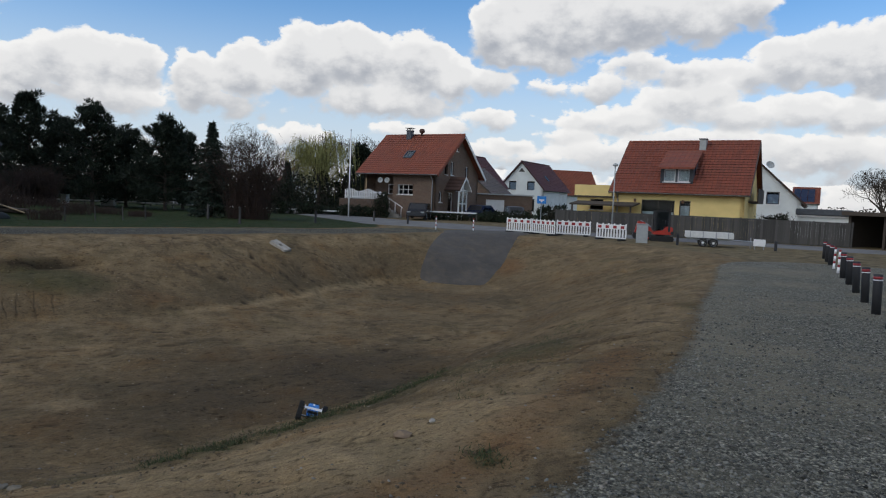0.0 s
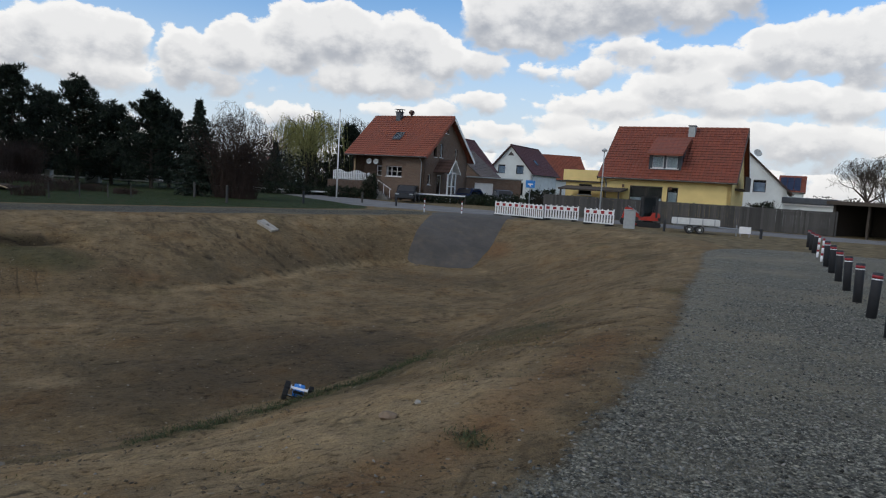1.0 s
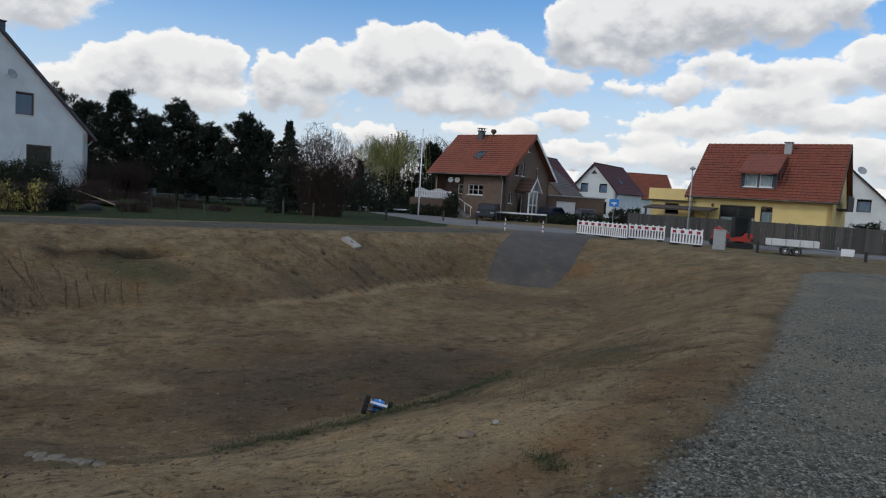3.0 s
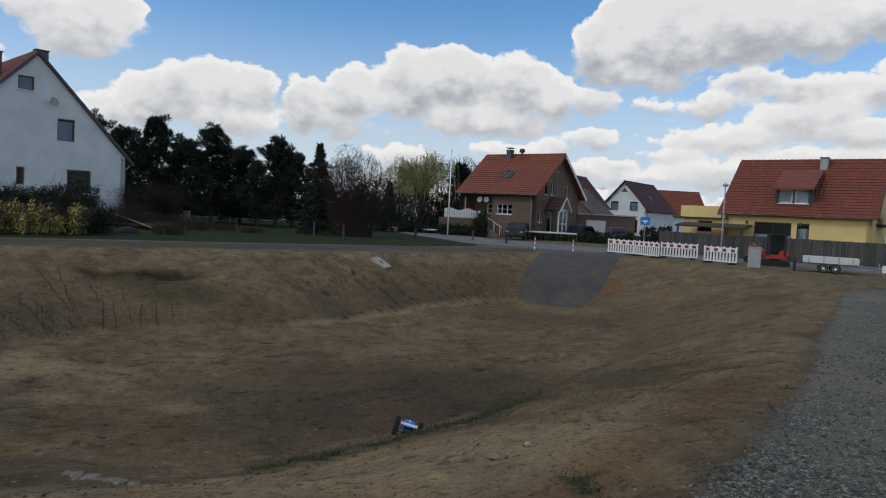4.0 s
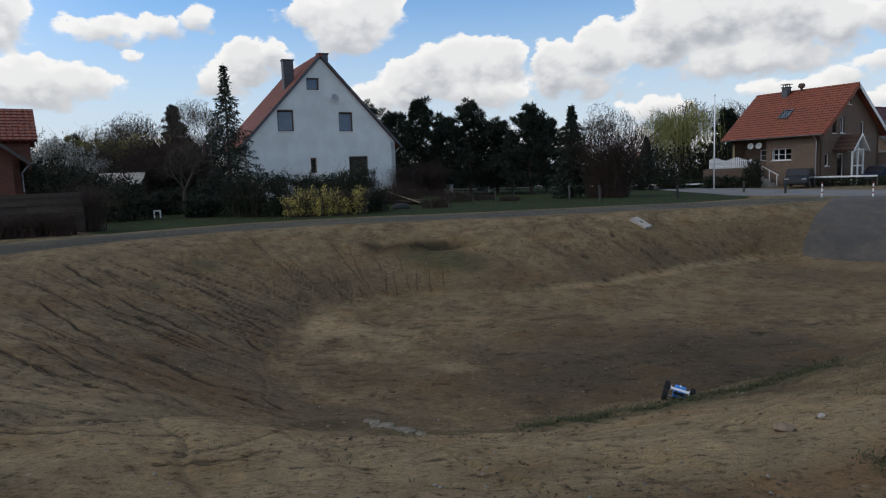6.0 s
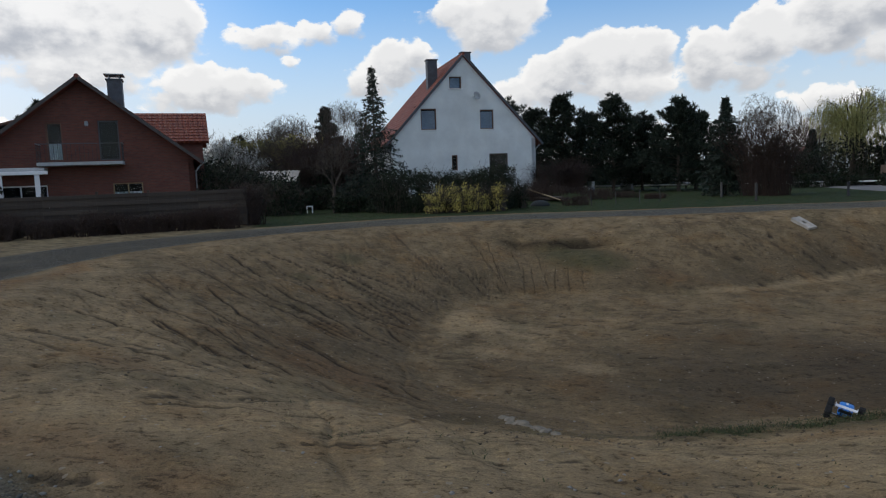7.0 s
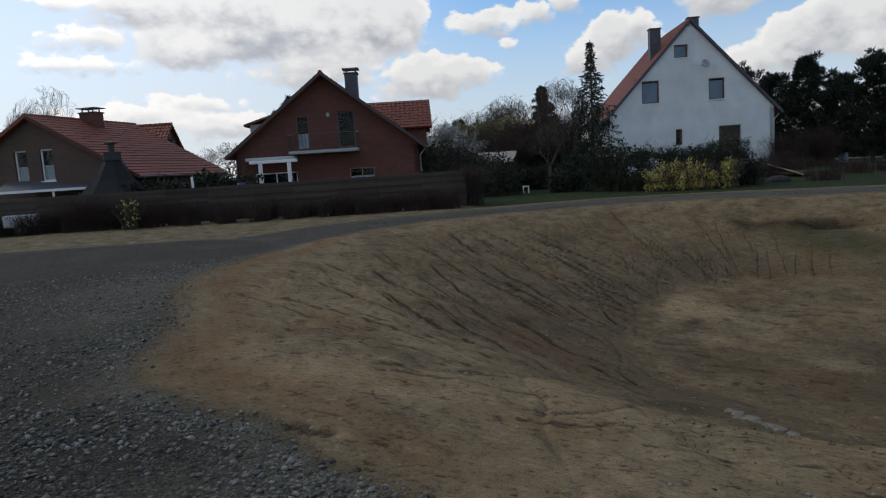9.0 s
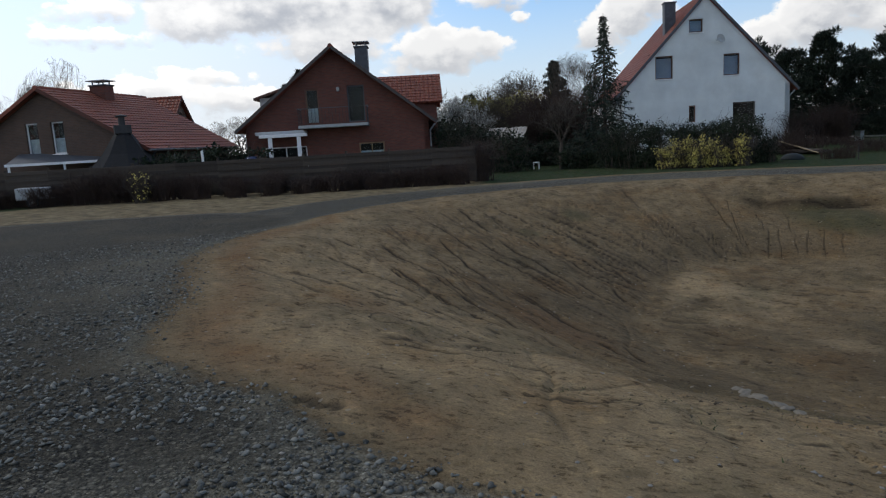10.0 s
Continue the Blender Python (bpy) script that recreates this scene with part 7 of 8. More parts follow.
# parked cars
def car(name, label, m, paint, length=4.2, dark=True):
    ob = thing(name, label, "car", m)
    L2 = length / 2
    outline = [(-L2, 0.35), (-L2 + 0.05, 0.72), (-L2 + 0.9, 0.88), (-L2 + 1.5, 1.4), (L2 - 1.1, 1.45), (L2 - 0.25, 0.95), (L2, 0.8), (L2, 0.35), (L2 - 0.3, 0.22), (-L2 + 0.3, 0.22)]
    bm = prism(bmesh.new(), outline, -0.82, 0.82)
    bmesh.ops.bevel(bm, geom=bm.edges[:], offset=0.06, segments=2, affect="EDGES")
    part("body", bm, paint, ob, smooth=False)
    for s in (-1, 1):
        part("side_window", prism(bmesh.new(), [(-L2 + 1.15, 0.92), (-L2 + 1.6, 1.33), (L2 - 1.15, 1.36), (L2 - 0.65, 0.98)], s * 0.825 - 0.005, s * 0.825 + 0.005), M_GLASS, ob)
        for x in (-L2 + 0.8, L2 - 0.8):
            wheel(ob, pose(x, s * 0.78, 0.32, 90, 0, 0), 0.32, 0.2, M_METAL)
    part("windscreen", lean_roof(bmesh.new(), [(-L2 + 0.93, -0.7, 0.93), (-L2 + 0.93, 0.7, 0.93), (-L2 + 1.46, 0.62, 1.38), (-L2 + 1.46, -0.62, 1.38)], 0.01), M_BLACK, ob)
    for s in (-1, 1):
        part("headlight", boxes((-L2 - 0.012, -L2 + 0.05, s * 0.6 - 0.16, s * 0.6 + 0.16, 0.6, 0.72), bevel=0.02), M_METAL, ob)
    return ob


M_CARDARK = plain("dark_car_paint", (0.012, 0.014, 0.018), 0.25, 0.3, vary=0.1)
M_CARBLUE = plain("dark_blue_car_paint", (0.02, 0.035, 0.09), 0.25, 0.3, vary=0.1)
car("parked_car", "dark car parked in front of the brown brick house", pose(-2.15, 59.2, 0.05, 0, 0, 84), M_CARDARK)
car("parked_car", "dark blue car parked beside the porch", pose(3.6, 66.2, 0.05, 0, 0, 60), M_CARBLUE)
car("parked_car", "grey car parked by the garage", pose(7.2, 67.5, 0.05, 0, 0, 95), M_SLATE)

# low rails, kerbs and garden edges beyond the lawn
def low_rail(a, b, z=0.55, label="long low pale rail on short posts"):
    ln = math.hypot(b[0] - a[0], b[1] - a[1])
    ob = thing("low_rail", label, "rail", pose(a[0], a[1], 0, 0, 0, math.degrees(math.atan2(b[1] - a[1], b[0] - a[0]))))
    part("rail", boxes((0, ln, -0.06, 0.06, z - 0.13, z), bevel=0.02), M_WHITE, ob)
    n = max(2, int(ln / 2.5))
    for i in range(n):
        part("post", boxes((i * ln / (n - 1) - 0.05, i * ln / (n - 1) + 0.05, 0.062, 0.16, 0, z + 0.02)), M_WOOD_GREY, ob)
    return ob


low_rail((-44.5, 62.5), (-8.5, 61.5), 0.45)
low_rail((-33, 66.5), (-24.5, 64.5), 0.9)
low_rail((-1.55, 60.6), (3.0, 60.2), 0.82, "white rail along the front garden")
for az, d, w, h in ((-29.5, 70, 0.5, 0.9), (-26.6, 69, 1.2, 1.25), (-33.0, 68, 0.5, 1.0)):
    bx = thing("garden_box", "pale blue-grey box standing in the garden" if w > 1 else "small white garden post", "box", ground_pose(az, d))
    part("body", boxes((-w / 2, w / 2, -0.3, 0.3, 0, h), bevel=0.03), M_GREYMETAL if w > 1 else M_WHITE, bx)
    part("lid", boxes((-w / 2 - 0.04, w / 2 + 0.04, -0.34, 0.34, h + 0.001, h + 0.06), bevel=0.01), M_GREYMETAL if w > 1 else M_WHITE, bx)

# ---------------------------------------------------------------- gardens
for i, (az, d, w, dd, h, n) in enumerate([(-45.2, 37.5, 2.6, 2.2, 2.3, 5200), (-42.6, 37.0, 2.4, 2.0, 2.2, 5000), (-40.4, 37.8, 2.2, 2.0, 2.1, 5000), (-38.3, 37.0, 2.2, 2.0, 2.2, 5200), (-37.1, 37.2, 1.7, 1.7, 2.2, 4400), (-46.8, 38.5, 2.0, 1.8, 1.9, 3500), (-35.6, 38.0, 1.1, 1.1, 1.2, 1500)]):
    shrub("evergreen_bush", "dense dark evergreen bush before the white house", ground_pose(az, d, i * 30), w, dd, h, 40 + i, M_EVERGREEN, int(n * 1.5), 0.10, 60)
for i, (az, d, w, h) in enumerate([(-42.6, 35.2, 1.0, 1.15), (-41.7, 35.5, 1.1, 1.6), (-40.6, 35.2, 1.0, 1.05), (-39.8, 35.5, 1.0, 1.5), (-38.9, 35.3, 0.8, 1.0), (-37.2, 35.6, 0.7, 1.55)]):
    shrub("forsythia", "yellow flowering forsythia before the dark bushes", ground_pose(az, d, i * 40), w, 1.2, h * 0.92, 60 + i, M_FORSYTHIA, 1300, 0.10, 90, fill=0.3)
for i, (az, d, w, h) in enumerate([(-58.4, 32.5, 2.2, 2.2), (-60.6, 30.6, 2.2, 1.1), (-63.2, 30.6, 2.4, 1.0), (-66, 30.7, 2.5, 0.9), (-69.2, 30.9, 2.6, 1.1), (-72.4, 31.2, 2.6, 0.9), (-75.4, 31.6, 2.6, 1.2), (-78.6, 32.2, 2.6, 1.1), (-81.8, 33.0, 2.6, 1.3), (-85, 33.8, 2.8, 1.4), (-88.2, 34.8, 2.8, 1.8), (-91.5, 36.0, 2.4, 1.2), (-94.5, 37.2, 2.4, 1.0), (-97, 38, 2.4, 1.4)]):
    shrub("shrub", "dark leafless shrub growing along the board fence", ground_pose(az, d, i * 25), w, 1.0, h * 0.85, 80 + i, M_BROWNLEAF, 420, 0.08, 240, M_TWIG_RED)
shrub("forsythia", "sparse yellow flowering shrub in the hedge", ground_pose(-85.6, 33.2), 1.2, 0.8, 1.4, 97, M_FORSYTHIA, 160, 0.12, 60)
for i, (az, d, w, h) in enumerate([(-55.6, 40, 3.0, 2.0), (-52.0, 46, 3.0, 1.5), (-50.2, 40, 2.0, 1.0), (-57.5, 44, 3.4, 2.8), (-60.5, 42, 3.0, 3.2)]):
    shrub("evergreen_bush", "dark overgrown garden bush", ground_pose(az, d, i * 30), w, 2, h, 120 + i, M_EVERGREEN, 3600, 0.16, 120)
for i, (az, d, h, sd, sp) in enumerate([(-51.2, 40.0, 4.6, 31, 0.95), (-53.8, 58, 6.0, 35, 0.95)]):
    bare_tree("bare_tree", "leafless garden fruit tree with spreading limbs", ground_pose(az, d), h, sp, 6, seed=sd, trunk_r=0.14, min_r=0.011, first=0.22)
bare_tree("blossom_tree", "white flowering shrub-like tree behind the brick house", ground_pose(-60.2, 62), 6.2, 0.9, 6, seed=37, trunk_r=0.14, leaf=M_BLOSSOM, leaf_n=5200, leaf_size=0.2, min_r=0.014)
bare_tree("blossom_tree", "white flowering shrub-like tree behind the brick house", ground_pose(-58.2, 60), 5.2, 0.9, 6, seed=38, trunk_r=0.12, leaf=M_BLOSSOM, leaf_n=4200, leaf_size=0.2, min_r=0.014)
for az, d, h, sd in ((-50.0, 56, 8.9, 33), (-54.4, 85, 11.4, 36), (-61.4, 85, 10, 41), (-57.4, 100, 11, 42), (-79.8, 80, 6.5, 43), (-77.8, 90, 7.5, 44), (-90.6, 60, 9.5, 45), (-94.8, 55, 8, 46), (-24.8, 95, 10.5, 47), (-8.6, 88, 10.0, 48), (-14, 90, 8, 49), (34.6, 66, 7.0, 50), (36.5, 60, 6, 51)):
    bare_tree("bare_tree", "leafless tree rising behind the houses", ground_pose(az, d), h, 0.75, 7 if d < 70 and az > -50 or az < -90 else 6, kids=(4, 3, 3, 2, 2) if -56 < az < -49 else (4, 3, 3, 3, 2), seed=sd, trunk_r=0.18, min_r=0.00015 * d, dome=0.36 * h)
for i, (az, d, w, h) in enumerate([(-53.2, 60, 3.6, 5.0), (-55.4, 60, 4.0, 5.6), (-57.6, 61, 4.0, 5.2)]):
    shrub("shrub", "tall yellow-green budding shrub behind the garden", ground_pose(az, d, i * 50), w, 2.4, h, 300 + i, M_BUDS, 2600, 0.13, 420)
for i, (az, d, w, h) in enumerate([(-50.2, 50, 3.4, 4.6), (-51.9, 52, 3.2, 5.0), (-53.6, 50, 3.0, 4.0)]):
    shrub("shrub", "tall brown leafless thicket in the garden", ground_pose(az, d, i * 50), w, 2.4, h, 310 + i, M_BROWNLEAF, 900, 0.10, 620, M_TWIG_RED)
pine("pine_tree", "dark pine behind the red brick house", ground_pose(-72.6, 62), 8.6, 2.2, 71)
pine("pine_tree", "dark pine behind the gardens", ground_pose(-51.7, 90), 11.0, 2.4, 72)
pine("pine_tree", "dark pine behind the blossom", ground_pose(-58.6, 75), 6.6, 2.0, 73)
spruce("cypress_tree", "slim dark green cypress", ground_pose(-13.2, 75), 5.2, 0.9, 74, dense=1.6, droop=-0.5)
pine("fir_tree", "dark fir behind the willow", ground_pose(-7.2, 84), 8.0, 2.4, 75)
for i, (az, d, w, h) in enumerate([(-12.6, 62, 5, 1.0), (-9.9, 63, 4, 0.8), (-7.5, 60.9, 3.2, 1.0), (2.2, 61.2, 7.5, 0.7), (5.6, 62.5, 5, 1.0), (-5.2, 60.9, 1.1, 2.1), (-17.5, 80, 8, 2.0), (-22, 82, 9, 2.2), (-27, 84, 9, 2.4), (-32, 84, 9, 2.6), (9.4, 55, 2.4, 1.7), (26.5, 58, 2.0, 1.7), (-13.5, 72, 5, 2.2)]):
    shrub("hedge", "dark clipped garden hedge", ground_pose(az, d, -az), w, 1.2, h, 140 + i, M_EVERGREEN, 2200, 0.2, 100)
for i, (az, d, w, h) in enumerate([(-34.0, 44, 2.2, 1.3), (-30.8, 39, 1.8, 0.6), (-33.0, 50, 3.0, 2.2)]):
    shrub("shrub", "low leafless brown thicket on the verge", ground_pose(az, d, i * 33), w, 1.2, h, 160 + i, M_BROWNLEAF, 260, 0.07, 110, M_TWIG_RED)

shrub("shrub", "reddish-brown leafless shrub on the lawn", ground_pose(-31.2, 52, 20), 2.4, 1.8, 2.4, 171, M_BROWNLEAF, 700, 0.08, 320, M_TWIG_RED)
for az, d in ((-29.5, 37.5), (-27.5, 39.5), (-25.6, 40.5), (-24.0, 41.5)):
    x, y, _ = at_az(az, d)
    wood_post(pose(x, y, z_at(x, y), 2, -1, az), 0.75, M_WOOD_GREY, "thin weathered stake of a garden fence", 0.03)
pile = thing("timber_pile", "heap of old planks and dark trunks on the lawn", "timber", ground_pose(-33.1, 43.0, 20))
for k in range(5):
    part("plank", boxes((-1.2, 1.2, -0.09, 0.09, -0.02, 0.025), bevel=0.004), M_WOOD_LIGHT if k == 0 else M_WOOD_GREY, pile, m=pose(0.1 * k - 0.2, -0.35 + 0.16 * k, 0.42 - 0.05 * k, 0, 18 - 3 * k, -12 + 8 * k))
for k in range(4):
    part("trunk", tube(bmesh.new(), (-1.1 + 0.1 * k, -0.4 + 0.27 * k, 0.13), (0.9, -0.3 + 0.22 * k, 0.14), 0.13, 0.11, 10), M_BARK, pile)


def far_woods(name, label, az0, az1, d, h, n, mat, seed):
    """A distant belt of trees with an uneven top."""
    rng = np.random.default_rng(seed)
    a = np.radians(rng.uniform(az0, az1, n))
    dd = d * rng.uniform(0.95, 1.08, n)
    top = h * (0.62 + 0.5 * (value_noise(a * 40, a * 0 + seed, seed) + 0.5) * 0.8 + 0.25 * value_noise(a * 130, a * 0, seed + 1))
    z = top * rng.uniform(0, 1, n) ** 1.3
    p = np.column_stack([dd * np.sin(a), dd * np.cos(a), z])
    sp = Soup()
    leaves(sp, p, 0.55, rng, 0.6)
    return tagged(new(name, sp.mesh(name, mat)), label, "trees", kind="stuff")


M_FARTWIG = leaf_mat("far_twigs", (0.030, 0.026, 0.022), (0.095, 0.080, 0.062))
bare_tree("bare_tree", "slender leafless tree before the brick house", ground_pose(-90.2, 43.5), 8.6, 0.6, 7, kids=(4, 3, 3, 2, 2), seed=61, trunk_r=0.13, min_r=0.006, first=0.2, dome=2.0)
bare_tree("bare_tree", "leafless tree behind the willow", ground_pose(-9.7, 92), 11.5, 0.85, 6, kids=(5, 4, 3, 3, 2), seed=62, trunk_r=0.24, min_r=0.014, dome=4.0)
bare_tree("bare_tree", "leafless tree behind the willow", ground_pose(-7.3, 86), 10.8, 0.8, 6, kids=(5, 4, 3, 3, 2), seed=63, trunk_r=0.24, min_r=0.014, dome=4.0)
bare_tree("bare_tree", "leafless tree behind the willow", ground_pose(-12.6, 96), 9.5, 0.9, 6, kids=(5, 4, 3, 3, 2), seed=64, trunk_r=0.24, min_r=0.014, dome=4.0)
pine("pine_tree", "dark pine behind the street gardens", ground_pose(-5.6, 96), 8.6, 2.6, 76)
for i, (az, d, w, h) in enumerate([(-14.6, 72, 4.5, 3.4), (-11.6, 78, 6, 4.4), (-8.4, 80, 5.5, 4.6), (-19.2, 76, 6, 2.4), (-24.5, 78, 8, 2.4), (-30.0, 80, 9, 2.6), (-34.8, 74, 5, 2.2)]):
    shrub("hedge", "dark garden hedge behind the lawn", ground_pose(az, d, -az), w, 1.4, h, 230 + i, M_EVERGREEN, 2200, 0.24, 100)
far_woods("far_trees", "distant belt of leafless trees on the horizon", -112, 20, 170, 8.0, 40000, M_FARTWIG, 3)
far_woods("far_trees", "distant low hedges beyond the street", 18, 48, 170, 4.0, 7000, M_FARTWIG, 5)
far_woods("far_trees", "distant dark evergreen hedges behind the gardens", -64, -2, 105, 5.8, 22000, M_EVERGREEN, 4)
for i, (az, d, w, dd, h) in enumerate([(-50.0, 50, 4, 2.4, 2.6), (-53.5, 50, 4.5, 2.4, 2.8), (-56.8, 52, 4, 2.4, 3.0), (-48.6, 45, 2.6, 2, 1.6), (-60.5, 50, 5, 2.4, 3.4), (-78.6, 38.6, 3.6, 1.6, 2.35), (-81.6, 38.8, 3.8, 1.6, 2.15), (-84.0, 37.5, 2.6, 1.4, 1.9)]):
    shrub("evergreen_bush", "dark evergreen garden screen", ground_pose(az, d, -az), w, dd, h, 180 + i, M_EVERGREEN, 3000, 0.23, 100)
for i, (az, d, w, h) in enumerate([(-54.2, 60, 5.5, 5.2), (-57.4, 64, 6, 5.6), (-51.6, 60, 5, 4.6)]):
    shrub("shrub", "tall budding yellow-green garden shrub", ground_pose(az, d, i * 50), w, 4, h, 190 + i, M_YELLOWBUSH, 6000, 0.26, 420, M_TWIG_OLIVE)
shed = thing("garden_shed", "small dark shed with a pale corrugated roof", "shed", ground_pose(-55.9, 45.5, 48))
part("wall", boxes((-1.1, 1.1, 0, 2.0, 0, 2.0)), M_WOOD_BROWN, shed)
bm = bmesh.new()
prev = None
for i in range(41):
    x = -1.35 + 2.7 * i / 40
    z = 0.03 * math.sin(i * 1.57)
    cur = [bm.verts.new((x, -0.35, 2.02 + z)), bm.verts.new((x, 2.3, 2.75 + z)), bm.verts.new((x, 2.3, 2.72 + z)), bm.verts.new((x, -0.35, 1.99 + z))]
    if prev:
        for k in range(4):
            j = (k + 1) % 4
            bm.faces.new((prev[k], prev[j], cur[j], cur[k]))
    prev = cur
bmesh.ops.recalc_face_normals(bm, faces=bm.faces[:])
part("roof", bm, M_CONCRETE, shed)
ar = thing("garden_ornament", "small white garden arch on the lawn", "ornament", ground_pose(-53.3, 41, 45))
bm = boxes((-0.2, -0.12, -0.05, 0.05, 0, 0.4), (0.12, 0.2, -0.05, 0.05, 0, 0.4), (-0.2, 0.2, -0.05, 0.05, 0.4, 0.48), bevel=0.02)
part("frame", bm, M_WHITE, ar)

for i, (az, d, w, h) in enumerate([(-33.4, 46, 3.4, 0.7), (-31.2, 48, 3.0, 0.5), (-29.2, 45, 2.4, 0.7), (-34.8, 43, 2.2, 0.9), (-27.0, 47, 2.0, 0.45), (-24.4, 46, 1.6, 0.4)]):
    shrub("weeds", "low brown weeds on the rough lawn", ground_pose(az, d, i * 40), w, 2.2, h, 260 + i, M_BROWNLEAF, 420, 0.07, 160, M_TWIG_RED)
tarp = thing("covered_heap", "low heap under a dark green cover beside the white house", "heap", ground_pose(-33.75, 39.5, 20) @ Matrix.Scale(0.62, 4))
part("cover", lathe(bmesh.new(), [(0.95, -0.05), (0.9, 0.2), (0.7, 0.42), (0.35, 0.55), (0.001, 0.58)], 14), plain("green_cover", (0.010, 0.016, 0.016), 0.8, vary=0.3, scale=5, bump=0.4, dist=0.03, fine=9), tarp, smooth=True)

# hut with chimney behind the fence, pale trailer, glazed lean-to
hut = thing("grill_hut", "dark shingled garden hut with a chimney", "hut", ground_pose(-86.3, 38.5))
bm = bmesh.new()
lathe(bm, [(1.8, 0), (1.8, 1.3), (2.05, 1.25), (1.1, 2.3), (0.5, 3.2), (0.42, 3.3)], 8)
part("roof", bm, plain("tarred_shingles", (0.011, 0.011, 0.012), 0.9, vary=0.3), hut)
part("flue", boxes((-0.42, 0.42, -0.4, 0.4, 3.3, 3.75), bevel=0.02), M_BLACK, hut)
part("flue_pipe", lathe(bmesh.new(), [(0.16, 3.75), (0.16, 4.15), (0.3, 4.18), (0.3, 4.24), (0.001, 4.3)], 12), M_BLACK, hut)
lt = thing("lean_to", "low glazed lean-to with a white edge", "lean-to", ground_pose(-90.2, 41, 80))
part("roof", lean_roof(bmesh.new(), [(-2.6, -1.5, 2.05), (2.6, -1.5, 2.05), (2.6, 1.5, 2.6), (-2.6, 1.5, 2.6)], 0.1), M_SLATE, lt)
part("edge", boxes((-2.6, 2.6, -1.56, -1.5, 1.95, 2.08)), M_WHITE, lt)
for x in (-2.5, 0, 2.4):
    part("post", boxes((x, x + 0.1, -1.48, -1.38, 0, 1.95)), M_WHITE, lt)
bt = thing("box_trailer", "small pale aluminium box trailer behind the hedge", "trailer", ground_pose(-92.7, 36.6, 86))
part("body", boxes((-0.7, 0.7, -0.5, 0.5, 0.4, 0.95), bevel=0.04), M_METAL, bt)
part("drawbar", tube(bmesh.new(), (0.7, 0, 0.45), (1.5, 0, 0.45), 0.04, n=8), M_METAL, bt)
for s in (-1, 1):
    wheel(bt, pose(0, s * 0.58, 0.28, 90, 0, 0), 0.28, 0.15, M_METAL)
wp = thing("leaning_post", "leaning white wooden post behind the fence", "post", ground_pose(-80.7, 37) @ pose(0, 0, 0, 0, -8, 0))
part("shaft", boxes((-0.14, 0.14, -0.05, 0.05, 0, 2.25), bevel=0.02), M_WHITE, wp)
par = thing("covered_furniture", "blue covered garden furniture on the terrace", "furniture", ground_pose(-77.0, 38))
bm = lathe(bmesh.new(), [(0.7, 0), (0.75, 0.5), (0.55, 1.35), (0.3, 1.75), (0.001, 1.85)], 12)
part("cover", bm, M_CARBLUE, par, smooth=True)
tb = thing("garden_table", "grey garden table on the terrace", "table", ground_pose(-75.4, 38.6, 30))
part("tabletop", boxes((-0.9, 0.9, -0.5, 0.5, 1.38, 1.45), bevel=0.02), M_GREYMETAL, tb)
for x in (-0.8, 0.75):
    for y in (-0.4, 0.35):
        part("leg", boxes((x, x + 0.05, y, y + 0.05, 0, 1.38)), M_GREYMETAL, tb)

# ---------------------------------------------------------------- in the basin
slab = thing("concrete_slab", "pale concrete inlet slab with a dark hole, set in the bank", "slab")
down = Vector((0.89, -0.36, -0.46)).normalized()
up = down.cross(Vector((0.36, 0.89, 0.10))).normalized()
side_dir = up.cross(down)
turned = Matrix((down, side_dir, up)).transposed().to_4x4()
if up.z < 0:
    turned = Matrix((down, -side_dir, -up)).transposed().to_4x4()
slab.matrix_world = Matrix.Translation((-6.9, 28.5, ground_z(-6.9, 28.5) + 0.08)) @ turned @ Matrix.Scale(0.76, 4)
part("plate", boxes((-0.55, -0.12, -0.3, 0.3, -0.12, 0.05), (0.12, 0.55, -0.3, 0.3, -0.12, 0.05), (-0.12, 0.12, -0.3, -0.1, -0.12, 0.05), (-0.12, 0.12, 0.1, 0.3, -0.12, 0.05)), M_CONCRETE, slab)
part("grate", boxes(*[(-0.12, 0.12, -0.1 + k * 0.05, -0.075 + k * 0.05, -0.03, 0.0) for k in range(4)]), M_BLACK, slab)


M_RUBBLE = plain("old_concrete", (0.19, 0.165, 0.125), 0.9, vary=0.3, scale=6, bump=0.5, fine=30)


def rock(name, label, x, y, size, seed, mat, flat=0.6, sink=0.35, group=""):
    rng = random.Random(seed)
    bm = bmesh.new()
    bmesh.ops.create_icosphere(bm, subdivisions=2, radius=1.0)
    for v in bm.verts:
        v.co *= 1 + 0.28 * noise.noise(v.co * 1.3 + Vector((seed, 0, 0))) + 0.12 * noise.noise(v.co * 3.1 + Vector((0, seed, 0)))
        v.co = Vector((v.co.x * size, v.co.y * size * rng.uniform(0.6, 0.9), v.co.z * size * flat))
    me = bpy.data.meshes.new(name)
    bm.to_mesh(me)
    bm.free()
    me.materials.append(mat)
    ob = tagged(new(name, me), label, "stone", group)
    ob.matrix_world = pose(x, y, ground_z(x, y) + size * flat * (1 - 2 * sink), rng.uniform(-8, 8), rng.uniform(-8, 8), rng.uniform(0, 360))
    return ob


rock("stone", "single pale brown stone lying on the bank", -0.27, 5.6, 0.085, 3, M_STONE, 0.55)
rock("stone", "small pale stone lying on the bank", -0.02, 5.85, 0.035, 4, M_CONCRETE, 0.7)
